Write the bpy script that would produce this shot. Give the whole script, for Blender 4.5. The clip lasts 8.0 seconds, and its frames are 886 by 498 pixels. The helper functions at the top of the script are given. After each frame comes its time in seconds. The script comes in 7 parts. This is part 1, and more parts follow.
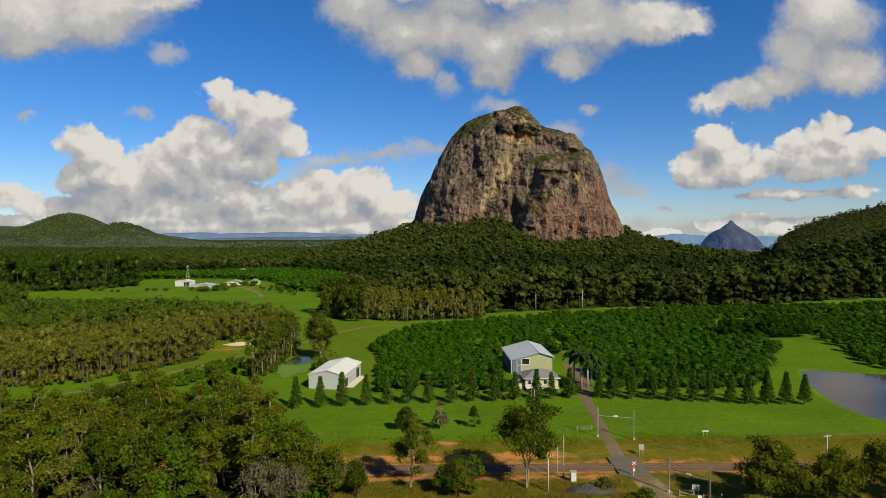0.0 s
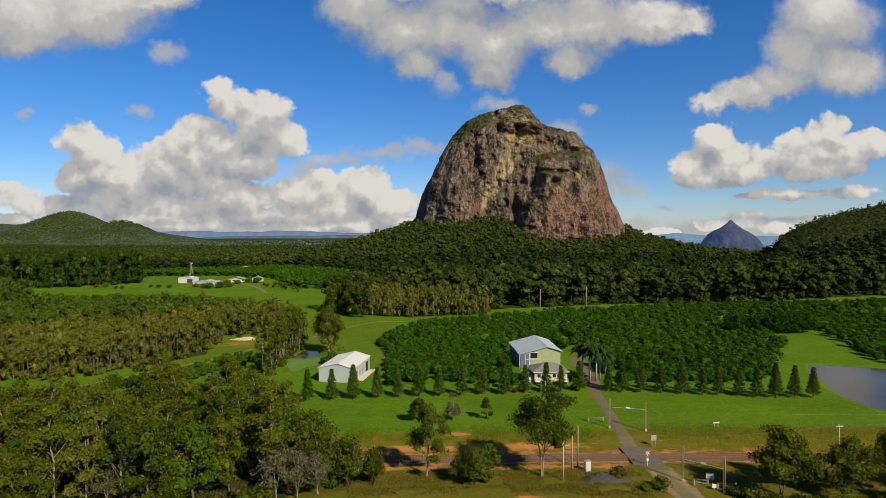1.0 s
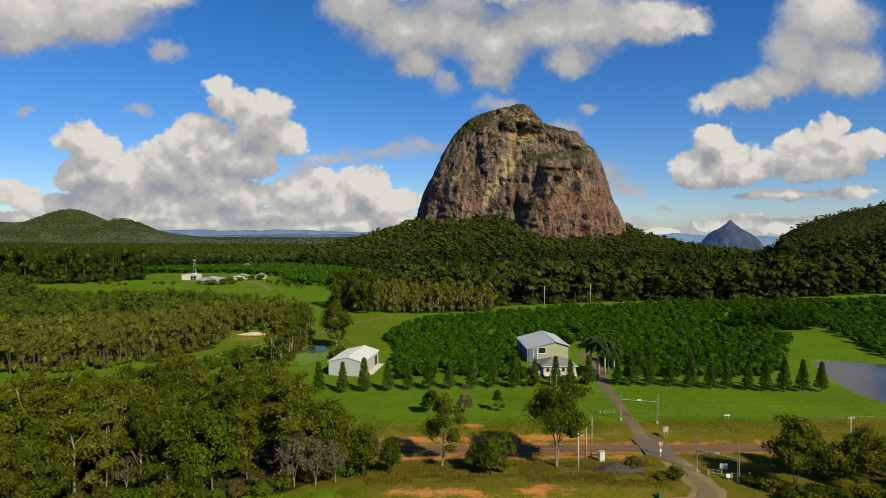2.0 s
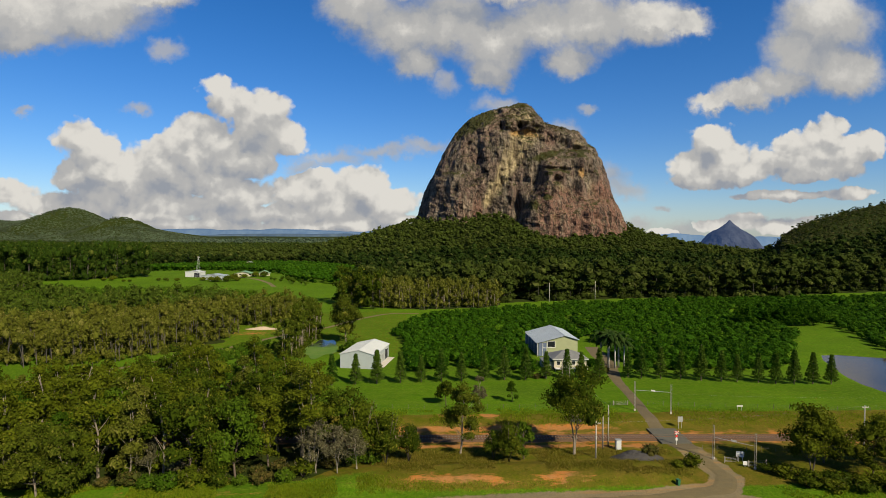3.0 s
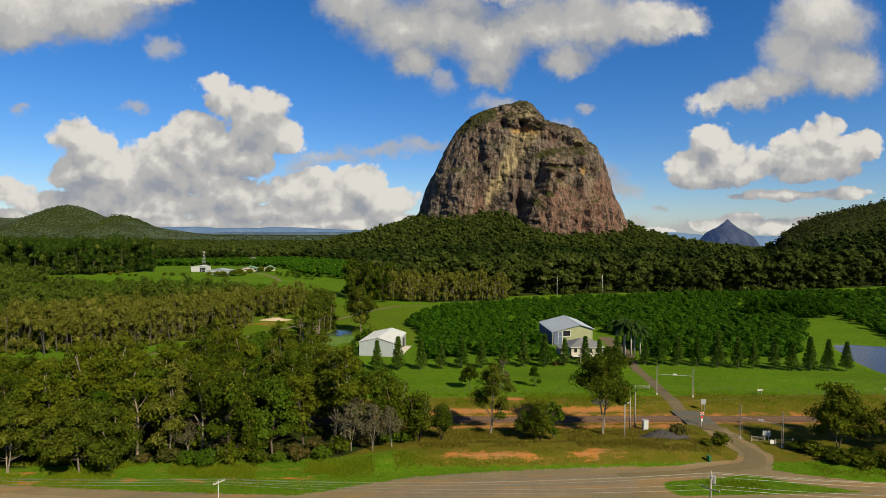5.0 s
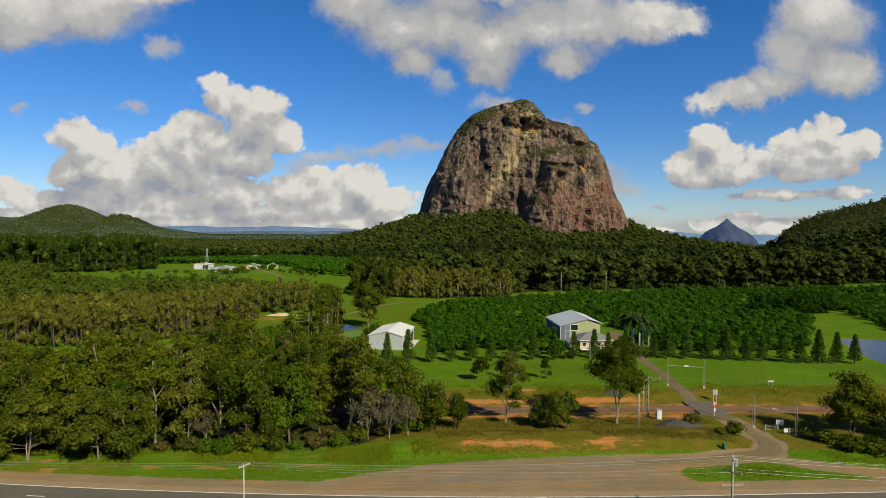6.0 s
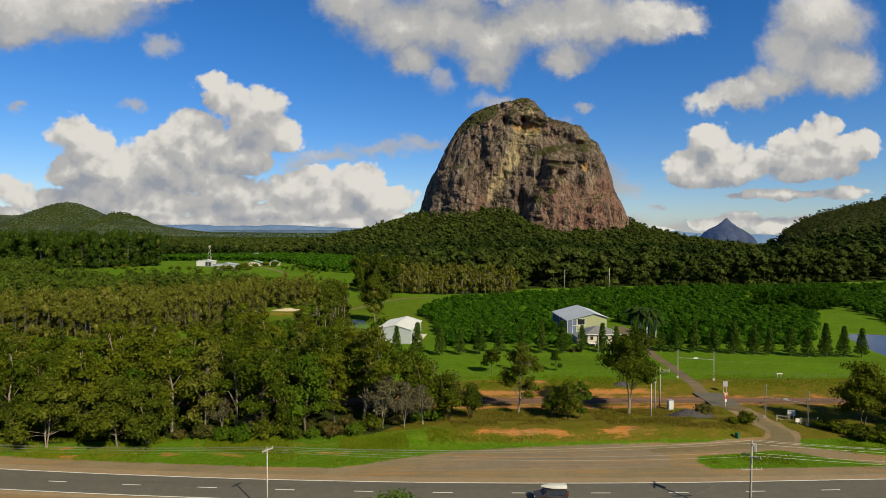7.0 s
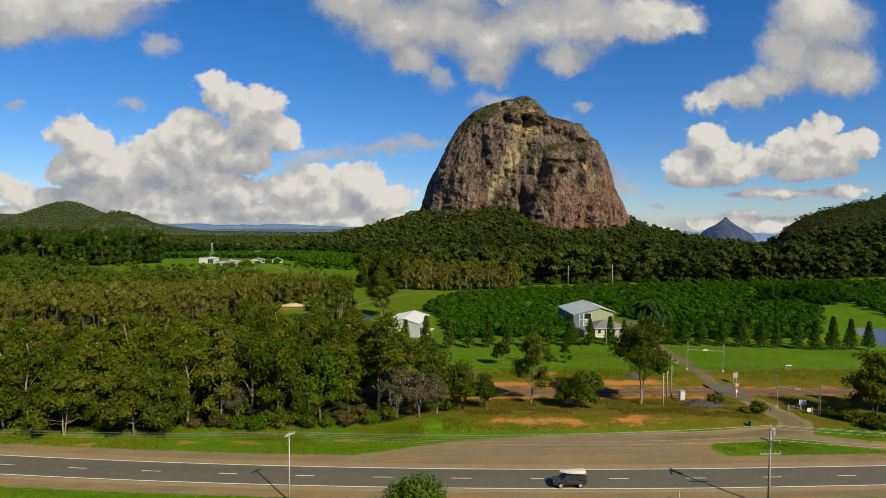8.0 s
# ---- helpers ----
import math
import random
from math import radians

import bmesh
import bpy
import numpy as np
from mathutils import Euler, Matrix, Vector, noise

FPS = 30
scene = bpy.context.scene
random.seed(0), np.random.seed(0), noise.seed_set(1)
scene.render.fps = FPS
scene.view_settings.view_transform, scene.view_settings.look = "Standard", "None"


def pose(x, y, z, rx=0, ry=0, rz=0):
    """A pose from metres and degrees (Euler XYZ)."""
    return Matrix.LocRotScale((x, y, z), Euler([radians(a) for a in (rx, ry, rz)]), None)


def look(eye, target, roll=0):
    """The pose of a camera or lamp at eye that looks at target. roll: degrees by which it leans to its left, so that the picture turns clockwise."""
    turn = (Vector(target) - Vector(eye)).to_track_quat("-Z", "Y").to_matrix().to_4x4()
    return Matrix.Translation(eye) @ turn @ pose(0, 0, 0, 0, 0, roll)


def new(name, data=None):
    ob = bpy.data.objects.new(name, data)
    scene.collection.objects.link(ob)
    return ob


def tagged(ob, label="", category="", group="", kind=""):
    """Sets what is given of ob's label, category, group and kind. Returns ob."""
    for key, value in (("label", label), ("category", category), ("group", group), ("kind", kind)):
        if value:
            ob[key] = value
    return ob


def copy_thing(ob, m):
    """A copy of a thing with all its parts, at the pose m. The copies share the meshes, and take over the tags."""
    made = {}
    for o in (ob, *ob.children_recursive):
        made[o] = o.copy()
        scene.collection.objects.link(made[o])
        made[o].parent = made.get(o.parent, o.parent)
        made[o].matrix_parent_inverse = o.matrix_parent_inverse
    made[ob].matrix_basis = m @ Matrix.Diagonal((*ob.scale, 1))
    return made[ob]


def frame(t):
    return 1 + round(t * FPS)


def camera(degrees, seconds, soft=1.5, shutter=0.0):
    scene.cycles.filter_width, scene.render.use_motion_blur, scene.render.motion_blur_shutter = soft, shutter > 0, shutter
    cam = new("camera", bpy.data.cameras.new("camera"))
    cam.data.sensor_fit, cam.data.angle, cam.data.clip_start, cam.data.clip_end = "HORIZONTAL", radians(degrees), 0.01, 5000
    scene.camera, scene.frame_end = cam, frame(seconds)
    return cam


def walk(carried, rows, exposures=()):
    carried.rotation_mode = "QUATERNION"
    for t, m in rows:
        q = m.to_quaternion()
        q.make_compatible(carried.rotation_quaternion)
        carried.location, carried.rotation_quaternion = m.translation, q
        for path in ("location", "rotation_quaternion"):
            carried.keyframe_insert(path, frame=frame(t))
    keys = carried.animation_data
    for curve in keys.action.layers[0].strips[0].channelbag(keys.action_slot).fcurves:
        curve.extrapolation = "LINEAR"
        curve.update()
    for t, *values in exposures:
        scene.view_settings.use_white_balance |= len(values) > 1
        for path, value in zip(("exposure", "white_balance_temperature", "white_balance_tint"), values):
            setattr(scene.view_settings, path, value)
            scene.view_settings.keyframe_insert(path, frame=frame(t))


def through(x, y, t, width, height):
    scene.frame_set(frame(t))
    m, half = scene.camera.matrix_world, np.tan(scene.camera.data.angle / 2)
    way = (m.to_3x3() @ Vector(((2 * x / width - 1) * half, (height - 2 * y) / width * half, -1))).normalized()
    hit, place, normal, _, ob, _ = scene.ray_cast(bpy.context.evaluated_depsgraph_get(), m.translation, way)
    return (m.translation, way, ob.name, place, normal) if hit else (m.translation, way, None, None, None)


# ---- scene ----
cam = camera(76.0, 8.0, 0.72)
PATH = [
    (0, (-0.041, 1.431, 52.855), (0.045, 3.428, 52.795), -0.2),
    (0.5, (-1.734, 1.063, 52.062), (-1.648, 3.061, 51.999), -0.1),
    (1, (-3.575, 0.65, 51.156), (-3.487, 2.647, 51.093), -0.1),
    (1.5, (-5.21, 0.305, 50.402), (-5.121, 2.302, 50.338), -0.0),
    (3, (-11.395, -0.949, 47.298), (-11.301, 1.048, 47.233), 0.2),
    (3.5, (-13.332, -1.277, 46.427), (-13.233, 0.72, 46.361), 0.2),
    (4, (-15.297, -1.694, 45.579), (-15.196, 0.302, 45.512), 0.2),
    (4.5, (-16.947, -2.086, 44.757), (-16.846, -0.09, 44.689), 0.3),
    (6, (-21.986, -2.878, 41.818), (-21.881, -0.882, 41.748), 0.3),
    (6.5, (-23.556, -3.012, 40.95), (-23.45, -1.016, 40.878), 0.4),
    (7, (-25.157, -3.44, 40.062), (-25.049, -1.444, 39.989), 0.4),
    (7.5, (-26.722, -3.697, 39.207), (-26.614, -1.701, 39.133), 0.4),
    (8, (-28.192, -3.835, 38.253), (-28.081, -1.839, 38.177), 0.4),
]
walk(cam, [(t, look(eye, target, roll)) for t, eye, target, roll in PATH])

# ---- sun, sky and exposure ----
SUN_TURN, SUN_HEIGHT = 144.0, 37.0        # degrees clockwise from ahead, degrees up
scene.view_settings.exposure = 0.87
sun = new("sun", bpy.data.lights.new("sun", "SUN"))
sun.data.energy, sun.data.angle, sun.data.color = 4.75, radians(0.5), (1.0, 0.89, 0.66)
_a, _e = radians(SUN_TURN), radians(SUN_HEIGHT)
sun_way = Vector((math.sin(_a) * math.cos(_e), math.cos(_a) * math.cos(_e), math.sin(_e)))
sun.matrix_world = look(tuple(sun_way * 400), (0, 0, 0))


class Nodes:
    """Short hand for building a node tree."""

    def __init__(self, tree):
        self.t = tree

    def add(self, kind, operation=None, tree=None):
        n = self.t.nodes.new(kind)
        if operation:
            n.operation = operation
        if tree:
            n.node_tree = tree
        return n

    def put(self, socket, value):
        if isinstance(value, bpy.types.NodeSocket):
            self.t.links.new(value, socket)
        elif value is not None:
            socket.default_value = value

    def math(self, op, a, b=None, c=None, clamp=False):
        n = self.add("ShaderNodeMath", op)
        n.use_clamp = clamp
        for s, v in zip(n.inputs, (a, b, c)):
            self.put(s, v)
        return n.outputs[0]

    def vec(self, op, a, b=None, scale=None):
        n = self.add("ShaderNodeVectorMath", operation=op)
        self.put(n.inputs[0], a)
        self.put(n.inputs[1], b)
        if scale is not None:
            self.put(n.inputs["Scale"], scale)
        return n.outputs[0]

    def noise(self, vector, scale, detail=4.0, rough=0.55, colour=False):
        n = self.add("ShaderNodeTexNoise")
        self.put(n.inputs["Vector"], vector)
        n.inputs["Scale"].default_value, n.inputs["Detail"].default_value, n.inputs["Roughness"].default_value = scale, detail, rough
        return n.outputs["Color" if colour else "Fac"]

    def mix(self, fac, a, b, blend="MIX"):
        n = self.add("ShaderNodeMix")
        n.data_type, n.blend_type = "RGBA", blend
        self.put(n.inputs[0], fac)
        self.put(n.inputs[6], a)
        self.put(n.inputs[7], b)
        return n.outputs[2]

    def span(self, value, lo, hi, out_lo=0.0, out_hi=1.0, smooth=False):
        n = self.add("ShaderNodeMapRange")
        n.interpolation_type = "SMOOTHSTEP" if smooth else "LINEAR"
        self.put(n.inputs[0], value)
        for s, v in zip(n.inputs[1:5], (lo, hi, out_lo, out_hi)):
            self.put(s, v)
        return n.outputs[0]


def rgb(r, g, b):
    return (r, g, b, 1.0)


def pig(r, g, b):
    """A pigment's colour, all pigments a shade deeper than written."""
    return (0.86 * r, 0.86 * g, 0.84 * b, 1.0)


# clouds: lumps (u, v, half width, half height), where u and v are the slopes of the view to the side and up
def px(*lumps, grow=1.0):
    """Lumps given on a sky chart 1568 wide: centre and half sizes."""
    return [((x - 784) / 1003.5 + 0.043, (441 - y) / 1003.5 - 0.030, grow * w / 1003.5, grow * h / 1003.5) for x, y, w, h in lumps]


CLOUD_TOWER = px((165, 255, 48, 40), (190, 290, 60, 50), (250, 312, 80, 45), (150, 322, 48, 34), (345, 245, 45, 42),
                 (385, 250, 55, 50), (365, 295, 78, 55), (420, 190, 55, 42), (460, 225, 70, 55), (505, 250, 52, 42),
                 (440, 290, 70, 48), (400, 158, 32, 26), (300, 300, 80, 55), (480, 200, 50, 45), grow=1.10)
CLOUD_BANK = px((40, 350, 70, 28), (120, 368, 90, 24), (230, 352, 90, 28), (330, 368, 100, 28), (430, 350, 80, 32), (560, 340, 80, 34),
                (650, 330, 60, 34), (600, 375, 100, 24), (700, 360, 60, 26), (480, 385, 120, 16), (250, 390, 140, 14), (720, 395, 100, 14), (380, 330, 80, 34), (540, 385, 90, 20), (90, 395, 120, 16), (300, 404, 190, 15), (600, 404, 190, 15), grow=1.25)
CLOUD_VEIL = px((600, 285, 90, 18), (680, 272, 90, 17), (760, 262, 60, 15), (550, 300, 60, 18))
CLOUD_TOP_LEFT = px((60, 40, 130, 62), (180, 40, 110, 50), (280, 10, 80, 28), (60, 90, 80, 24), (350, -10, 60, 20), grow=1.12)
CLOUD_TOP = px((640, 20, 60, 42), (720, 60, 75, 52), (800, 50, 80, 50), (880, 80, 70, 48), (960, 50, 80, 45), (1050, 45, 80, 48),
               (1150, 35, 80, 38), (1220, 40, 45, 22), (740, 120, 40, 30), (870, 130, 35, 26), (1010, 110, 40, 30), (850, -20, 260, 30), grow=1.15)
CLOUD_TOP_RIGHT = px((1480, 30, 85, 62), (1440, 90, 75, 52), (1520, 120, 70, 45), (1400, 140, 60, 30), (1330, 165, 60, 22), (1270, 180, 45, 18), grow=1.12)
CLOUD_RIGHT = px((1290, 308, 85, 30), (1270, 250, 48, 44), (1300, 275, 70, 42), (1240, 290, 60, 38), (1350, 300, 60, 32), (1410, 255, 55, 30), (1480, 240, 60, 40),
                 (1540, 255, 70, 42), (1500, 295, 90, 28), (1440, 310, 50, 18), (1500, 215, 40, 26), (1290, 300, 95, 36), (1260, 315, 75, 22), (1370, 290, 60, 40), (1470, 270, 70, 40), grow=1.06)
CLOUD_SMALL = px((886, 186, 46, 22), (1000, 228, 45, 20), (1045, 195, 24, 14), (75, 207, 24, 10), (265, 205, 32, 15), (310, 105, 38, 24),
                 (790, 150, 32, 34), (1090, 310, 40, 34), (1110, 335, 55, 22), (1185, 368, 22, 9), (1140, 395, 28, 17), (1220, 410, 45, 16))
CLOUD_LOW_RIGHT = px((1270, 400, 60, 18), (1340, 395, 60, 22), (1390, 405, 60, 18), (1450, 395, 50, 20), (1420, 345, 130, 12), (1540, 340, 70, 18),
                     (1180, 415, 50, 10))


def cloud_group(name, lumps):
    """A node group: where on the chart -> how deep inside the nearest lump (over 0 is cloud)."""
    g = bpy.data.node_groups.new(name, "ShaderNodeTree")
    g.interface.new_socket("Place", in_out="INPUT", socket_type="NodeSocketVector")
    g.interface.new_socket("Depth", in_out="OUTPUT", socket_type="NodeSocketFloat")
    n = Nodes(g)
    place = n.add("NodeGroupInput").outputs[0]
    total = None
    for u, v, w, h in lumps:
        d = n.vec("SUBTRACT", place, (u, v, 0.0))
        d = n.vec("MULTIPLY", d, (1 / w, 1 / h, 0.0))
        d = n.add("ShaderNodeVectorMath", operation="LENGTH"), d
        g.links.new(d[1], d[0].inputs[0])
        one = n.math("SUBTRACT", 1.0, d[0].outputs["Value"])
        total = one if total is None else n.math("SMOOTH_MAX", total, one, 0.25)
    g.links.new(total, n.add("NodeGroupOutput").inputs[0])
    return g


world = bpy.data.worlds.new("sky")
scene.world = world
world.use_nodes = True
world.node_tree.nodes.clear()
wn = Nodes(world.node_tree)
sky = wn.add("ShaderNodeTexSky")
sky.sky_type, sky.sun_disc = "NISHITA", False
sky.sun_elevation, sky.sun_rotation, sky.altitude, sky.air_density, sky.dust_density, sky.ozone_density = _e, _a, 50, 1.0, 0.25, 2.6
SKY_POWER = 0.10
way = wn.add("ShaderNodeTexCoord").outputs["Generated"]
sep = wn.add("ShaderNodeSeparateXYZ")
wn.put(sep.inputs[0], way)
ahead = wn.math("MAXIMUM", sep.outputs[1], 0.08)
chart = wn.add("ShaderNodeCombineXYZ")
wn.put(chart.inputs[0], wn.math("DIVIDE", sep.outputs[0], ahead))
wn.put(chart.inputs[1], wn.math("DIVIDE", sep.outputs[2], ahead))
chart = chart.outputs[0]
groups = [cloud_group("cumulus", c) for c in (CLOUD_TOWER, CLOUD_BANK, CLOUD_VEIL, CLOUD_TOP_LEFT, CLOUD_TOP, CLOUD_TOP_RIGHT, CLOUD_RIGHT,
                                              CLOUD_SMALL, CLOUD_LOW_RIGHT)]
rag = wn.vec("SUBTRACT", wn.noise(chart, 15.0, 6.0, 0.62, True), (0.5, 0.5, 0.5))
rag = wn.vec("SCALE", rag, scale=0.065)
rag2 = wn.vec("SCALE", wn.vec("SUBTRACT", wn.noise(chart, 48.0, 5.0, 0.6, True), (0.5, 0.5, 0.5)), scale=0.024)
torn = wn.vec("ADD", wn.vec("ADD", chart, rag), rag2)


def depth_at(place, which):
    best = None
    for i in which:
        node = wn.add("ShaderNodeGroup", tree=groups[i])
        wn.put(node.inputs[0], place)
        best = node.outputs[0] if best is None else wn.math("MAXIMUM", best, node.outputs[0])
    return best


SOFT, FIRM, BROAD = (2, 7), (0, 1, 6, 8), (3, 4, 5)        # veils and scraps, cauliflower heaps, broad soft sheets


def knobs(place, scale):
    """Rounded heads of a heaped cloud, 0 to about 1."""
    v = wn.add("ShaderNodeTexVoronoi")
    v.feature = "SMOOTH_F1"
    v.inputs["Smoothness"].default_value, v.inputs["Scale"].default_value = 0.35, scale
    wn.put(v.inputs["Vector"], place)
    return wn.math("SUBTRACT", 0.75, v.outputs["Distance"])


def heads(place):
    return wn.math("ADD", wn.math("MULTIPLY", knobs(place, 17.0), 0.55), wn.math("ADD", wn.math("MULTIPLY", knobs(place, 41.0), 0.30), wn.math("MULTIPLY", knobs(place, 95.0), 0.15)))


bent = wn.vec("ADD", chart, wn.vec("SCALE", rag, scale=0.45))
to_light = (0.010, 0.022, 0.0)
head, head_lit = heads(bent), heads(wn.vec("ADD", bent, to_light))
deep, deep_lit = depth_at(bent, FIRM), depth_at(wn.vec("ADD", bent, (0.012, 0.045, 0.0)), FIRM)
sheet_deep, sheet_lit = depth_at(torn, BROAD), depth_at(wn.vec("ADD", torn, (0.012, 0.055, 0.0)), BROAD)
thin = depth_at(torn, SOFT)
wisps = wn.noise(chart, 11.0, 8.0, 0.62)
frayed = wn.math("MULTIPLY", wn.math("SUBTRACT", wisps, 0.5), 0.85)
heaped = wn.math("ADD", deep, wn.math("MULTIPLY", wn.math("SUBTRACT", head, 0.42), 0.95))
cover_heap = wn.span(wn.math("ADD", heaped, wn.math("MULTIPLY", frayed, 0.25)), -0.02, 0.17, smooth=True)
cover_broad = wn.span(wn.math("ADD", sheet_deep, frayed), -0.22, 0.46, smooth=True)
veil = wn.span(wn.math("ADD", thin, wn.math("MULTIPLY", frayed, 1.3)), -0.10, 0.85, 0.0, 0.78, True)
cover = wn.math("MAXIMUM", wn.math("MAXIMUM", cover_heap, cover_broad), veil)
# elsewhere in the sky: a like field of broken cumulus
over = wn.add("ShaderNodeCombineXYZ")
up = wn.math("ADD", wn.math("MAXIMUM", sep.outputs[2], 0.0), 0.12)
wn.put(over.inputs[0], wn.math("DIVIDE", sep.outputs[0], up))
wn.put(over.inputs[1], wn.math("DIVIDE", sep.outputs[1], up))
field = wn.noise(over.outputs[0], 1.4, 7.0, 0.6)
cover_else = wn.span(field, 0.50, 0.62, smooth=True)
front = wn.span(sep.outputs[1], 0.10, 0.30, smooth=True)
cover = wn.math("ADD", wn.math("MULTIPLY", cover, front), wn.math("MULTIPLY", cover_else, wn.math("SUBTRACT", 1.0, front)), clamp=True)
# lit tops, grey bases
puff = wn.noise(wn.vec("ADD", chart, wn.vec("SCALE", rag, scale=0.5)), 13.0, 5.0, 0.55)
billow = wn.noise(wn.vec("ADD", chart, rag), 42.0, 5.0, 0.6)
grain = wn.math("ADD", wn.math("MULTIPLY", wn.math("SUBTRACT", puff, 0.5), 0.9), wn.math("MULTIPLY", wn.math("SUBTRACT", billow, 0.5), 0.35))
lift = wn.span(wn.math("SUBTRACT", deep, wn.math("MAXIMUM", deep_lit, -0.6)), -0.45, 0.75)
shade_heap = wn.math("ADD", wn.math("MULTIPLY", lift, 0.90), wn.math("ADD", wn.math("MULTIPLY", wn.math("SUBTRACT", head, head_lit), 1.15), wn.math("ADD", grain, 0.10)))
lift_broad = wn.span(wn.math("SUBTRACT", sheet_deep, wn.math("MAXIMUM", sheet_lit, -0.6)), -0.5, 0.8)
shade_broad = wn.math("ADD", wn.math("MULTIPLY", lift_broad, 0.75), wn.math("MULTIPLY", grain, 1.1))
broad = wn.math("GREATER_THAN", cover_broad, cover_heap)
shade = wn.math("ADD", wn.math("MULTIPLY", shade_heap, wn.math("SUBTRACT", 1.0, broad)), wn.math("MULTIPLY", shade_broad, broad))
airy = wn.math("GREATER_THAN", veil, wn.math("MAXIMUM", cover_heap, cover_broad))
shade = wn.math("ADD", wn.math("MULTIPLY", shade, wn.math("SUBTRACT", 1.0, airy)), wn.math("MULTIPLY", airy, wn.math("ADD", 0.4, wn.math("MULTIPLY", wn.math("SUBTRACT", puff, 0.5), 1.4))))
white = wn.mix(wn.span(shade, -0.02, 0.45, smooth=True), rgb(0.325, 0.350, 0.395), rgb(0.485, 0.480, 0.470))
white = wn.mix(wn.span(shade, 0.42, 1.0, smooth=True), white, rgb(0.78, 0.75, 0.69))
tint = wn.add("ShaderNodeHueSaturation")
tint.inputs["Saturation"].default_value, tint.inputs["Value"].default_value = 1.22, 0.97
wn.put(tint.inputs["Color"], wn.vec("MULTIPLY", wn.vec("SCALE", sky.outputs[0], scale=SKY_POWER), (0.83, 0.95, 1.22)))
both = wn.mix(cover, tint.outputs[0], white)
back = wn.add("ShaderNodeBackground")
wn.put(back.inputs[0], both)
back.inputs[1].default_value = 0.51
wn.put(wn.add("ShaderNodeOutputWorld").inputs[0], back.outputs[0])


# ---- materials ----
def material(name, rough=0.8, metal=0.0, specular=0.3):
    m = bpy.data.materials.new(name)
    m.use_nodes = True
    n = Nodes(m.node_tree)
    b = m.node_tree.nodes["Principled BSDF"]
    b.inputs["Roughness"].default_value, b.inputs["Metallic"].default_value = rough, metal
    b.inputs["Specular IOR Level"].default_value = specular
    return m, n, b


def spot(n):
    return n.add("ShaderNodeNewGeometry").outputs["Position"]


def bump(n, b, height, strength=0.5, distance=0.05):
    k = n.add("ShaderNodeBump")
    k.inputs["Strength"].default_value, k.inputs["Distance"].default_value = strength, distance
    n.put(k.inputs["Height"], height)
    n.put(b.inputs["Normal"], k.outputs[0])


def plain(name, colour, rough=0.7, metal=0.0, scale=1.5, wear=0.25, specular=0.3):
    """Paint, metal, wood or stone with blotches and fine grain."""
    m, n, b = material(name, rough, metal, specular)
    p = spot(n)
    big, fine = n.noise(p, scale, 4.0), n.noise(p, scale * 14, 3.0)
    dark = tuple(c * (1 - wear) for c in colour)
    c = n.mix(n.span(big, 0.35, 0.7), pig(*colour), pig(*dark))
    c = n.mix(n.span(fine, 0.3, 0.75, 0.0, 0.35), c, pig(*[x * (1 - wear) for x in dark]))
    n.put(b.inputs["Base Color"], c)
    n.put(b.inputs["Roughness"], n.span(fine, 0.2, 0.8, max(rough - 0.1, 0.02), min(rough + 0.1, 1.0)))
    return m


def leafy(name, one, two, dry, through=0.25, patch=0.06, dry_share=0.75, spread=(0.70, 1.25), crown=0.0):
    """Leaves: three tones that change from leaf to leaf and from plant to plant."""
    m, n, b = material(name, 0.8, 0.0, 0.04)
    g = n.add("ShaderNodeNewGeometry")
    island = g.outputs["Random Per Island"]
    stand = n.noise(g.outputs["Position"], patch, 3.0, 0.6)
    own = n.add("ShaderNodeObjectInfo").outputs["Random"]
    c = n.mix(n.span(n.math("ADD", stand, n.math("MULTIPLY", n.math("SUBTRACT", own, 0.5), 0.7)), 0.32, 0.68), pig(*one), pig(*two))
    c = n.mix(n.span(island, dry_share, 1.0, 0.0, 0.8), c, pig(*dry))
    value = n.add("ShaderNodeHueSaturation")
    tone = n.span(island, 0.0, 1.0, *spread)
    if crown:
        tone = n.math("MULTIPLY", tone, n.span(n.noise(g.outputs["Position"], crown, 2.0, 0.5), 0.3, 0.7, 0.62, 1.4))
    n.put(value.inputs["Value"], tone)
    n.put(value.inputs["Color"], c)
    n.put(b.inputs["Base Color"], value.outputs[0])
    t = n.add("ShaderNodeBsdfTranslucent")
    n.put(t.inputs[0], value.outputs[0])
    both = n.add("ShaderNodeMixShader")
    both.inputs[0].default_value = through
    n.put(both.inputs[1], b.outputs[0])
    n.put(both.inputs[2], t.outputs[0])
    n.put(m.node_tree.nodes["Material Output"].inputs[0], both.outputs[0])
    return m


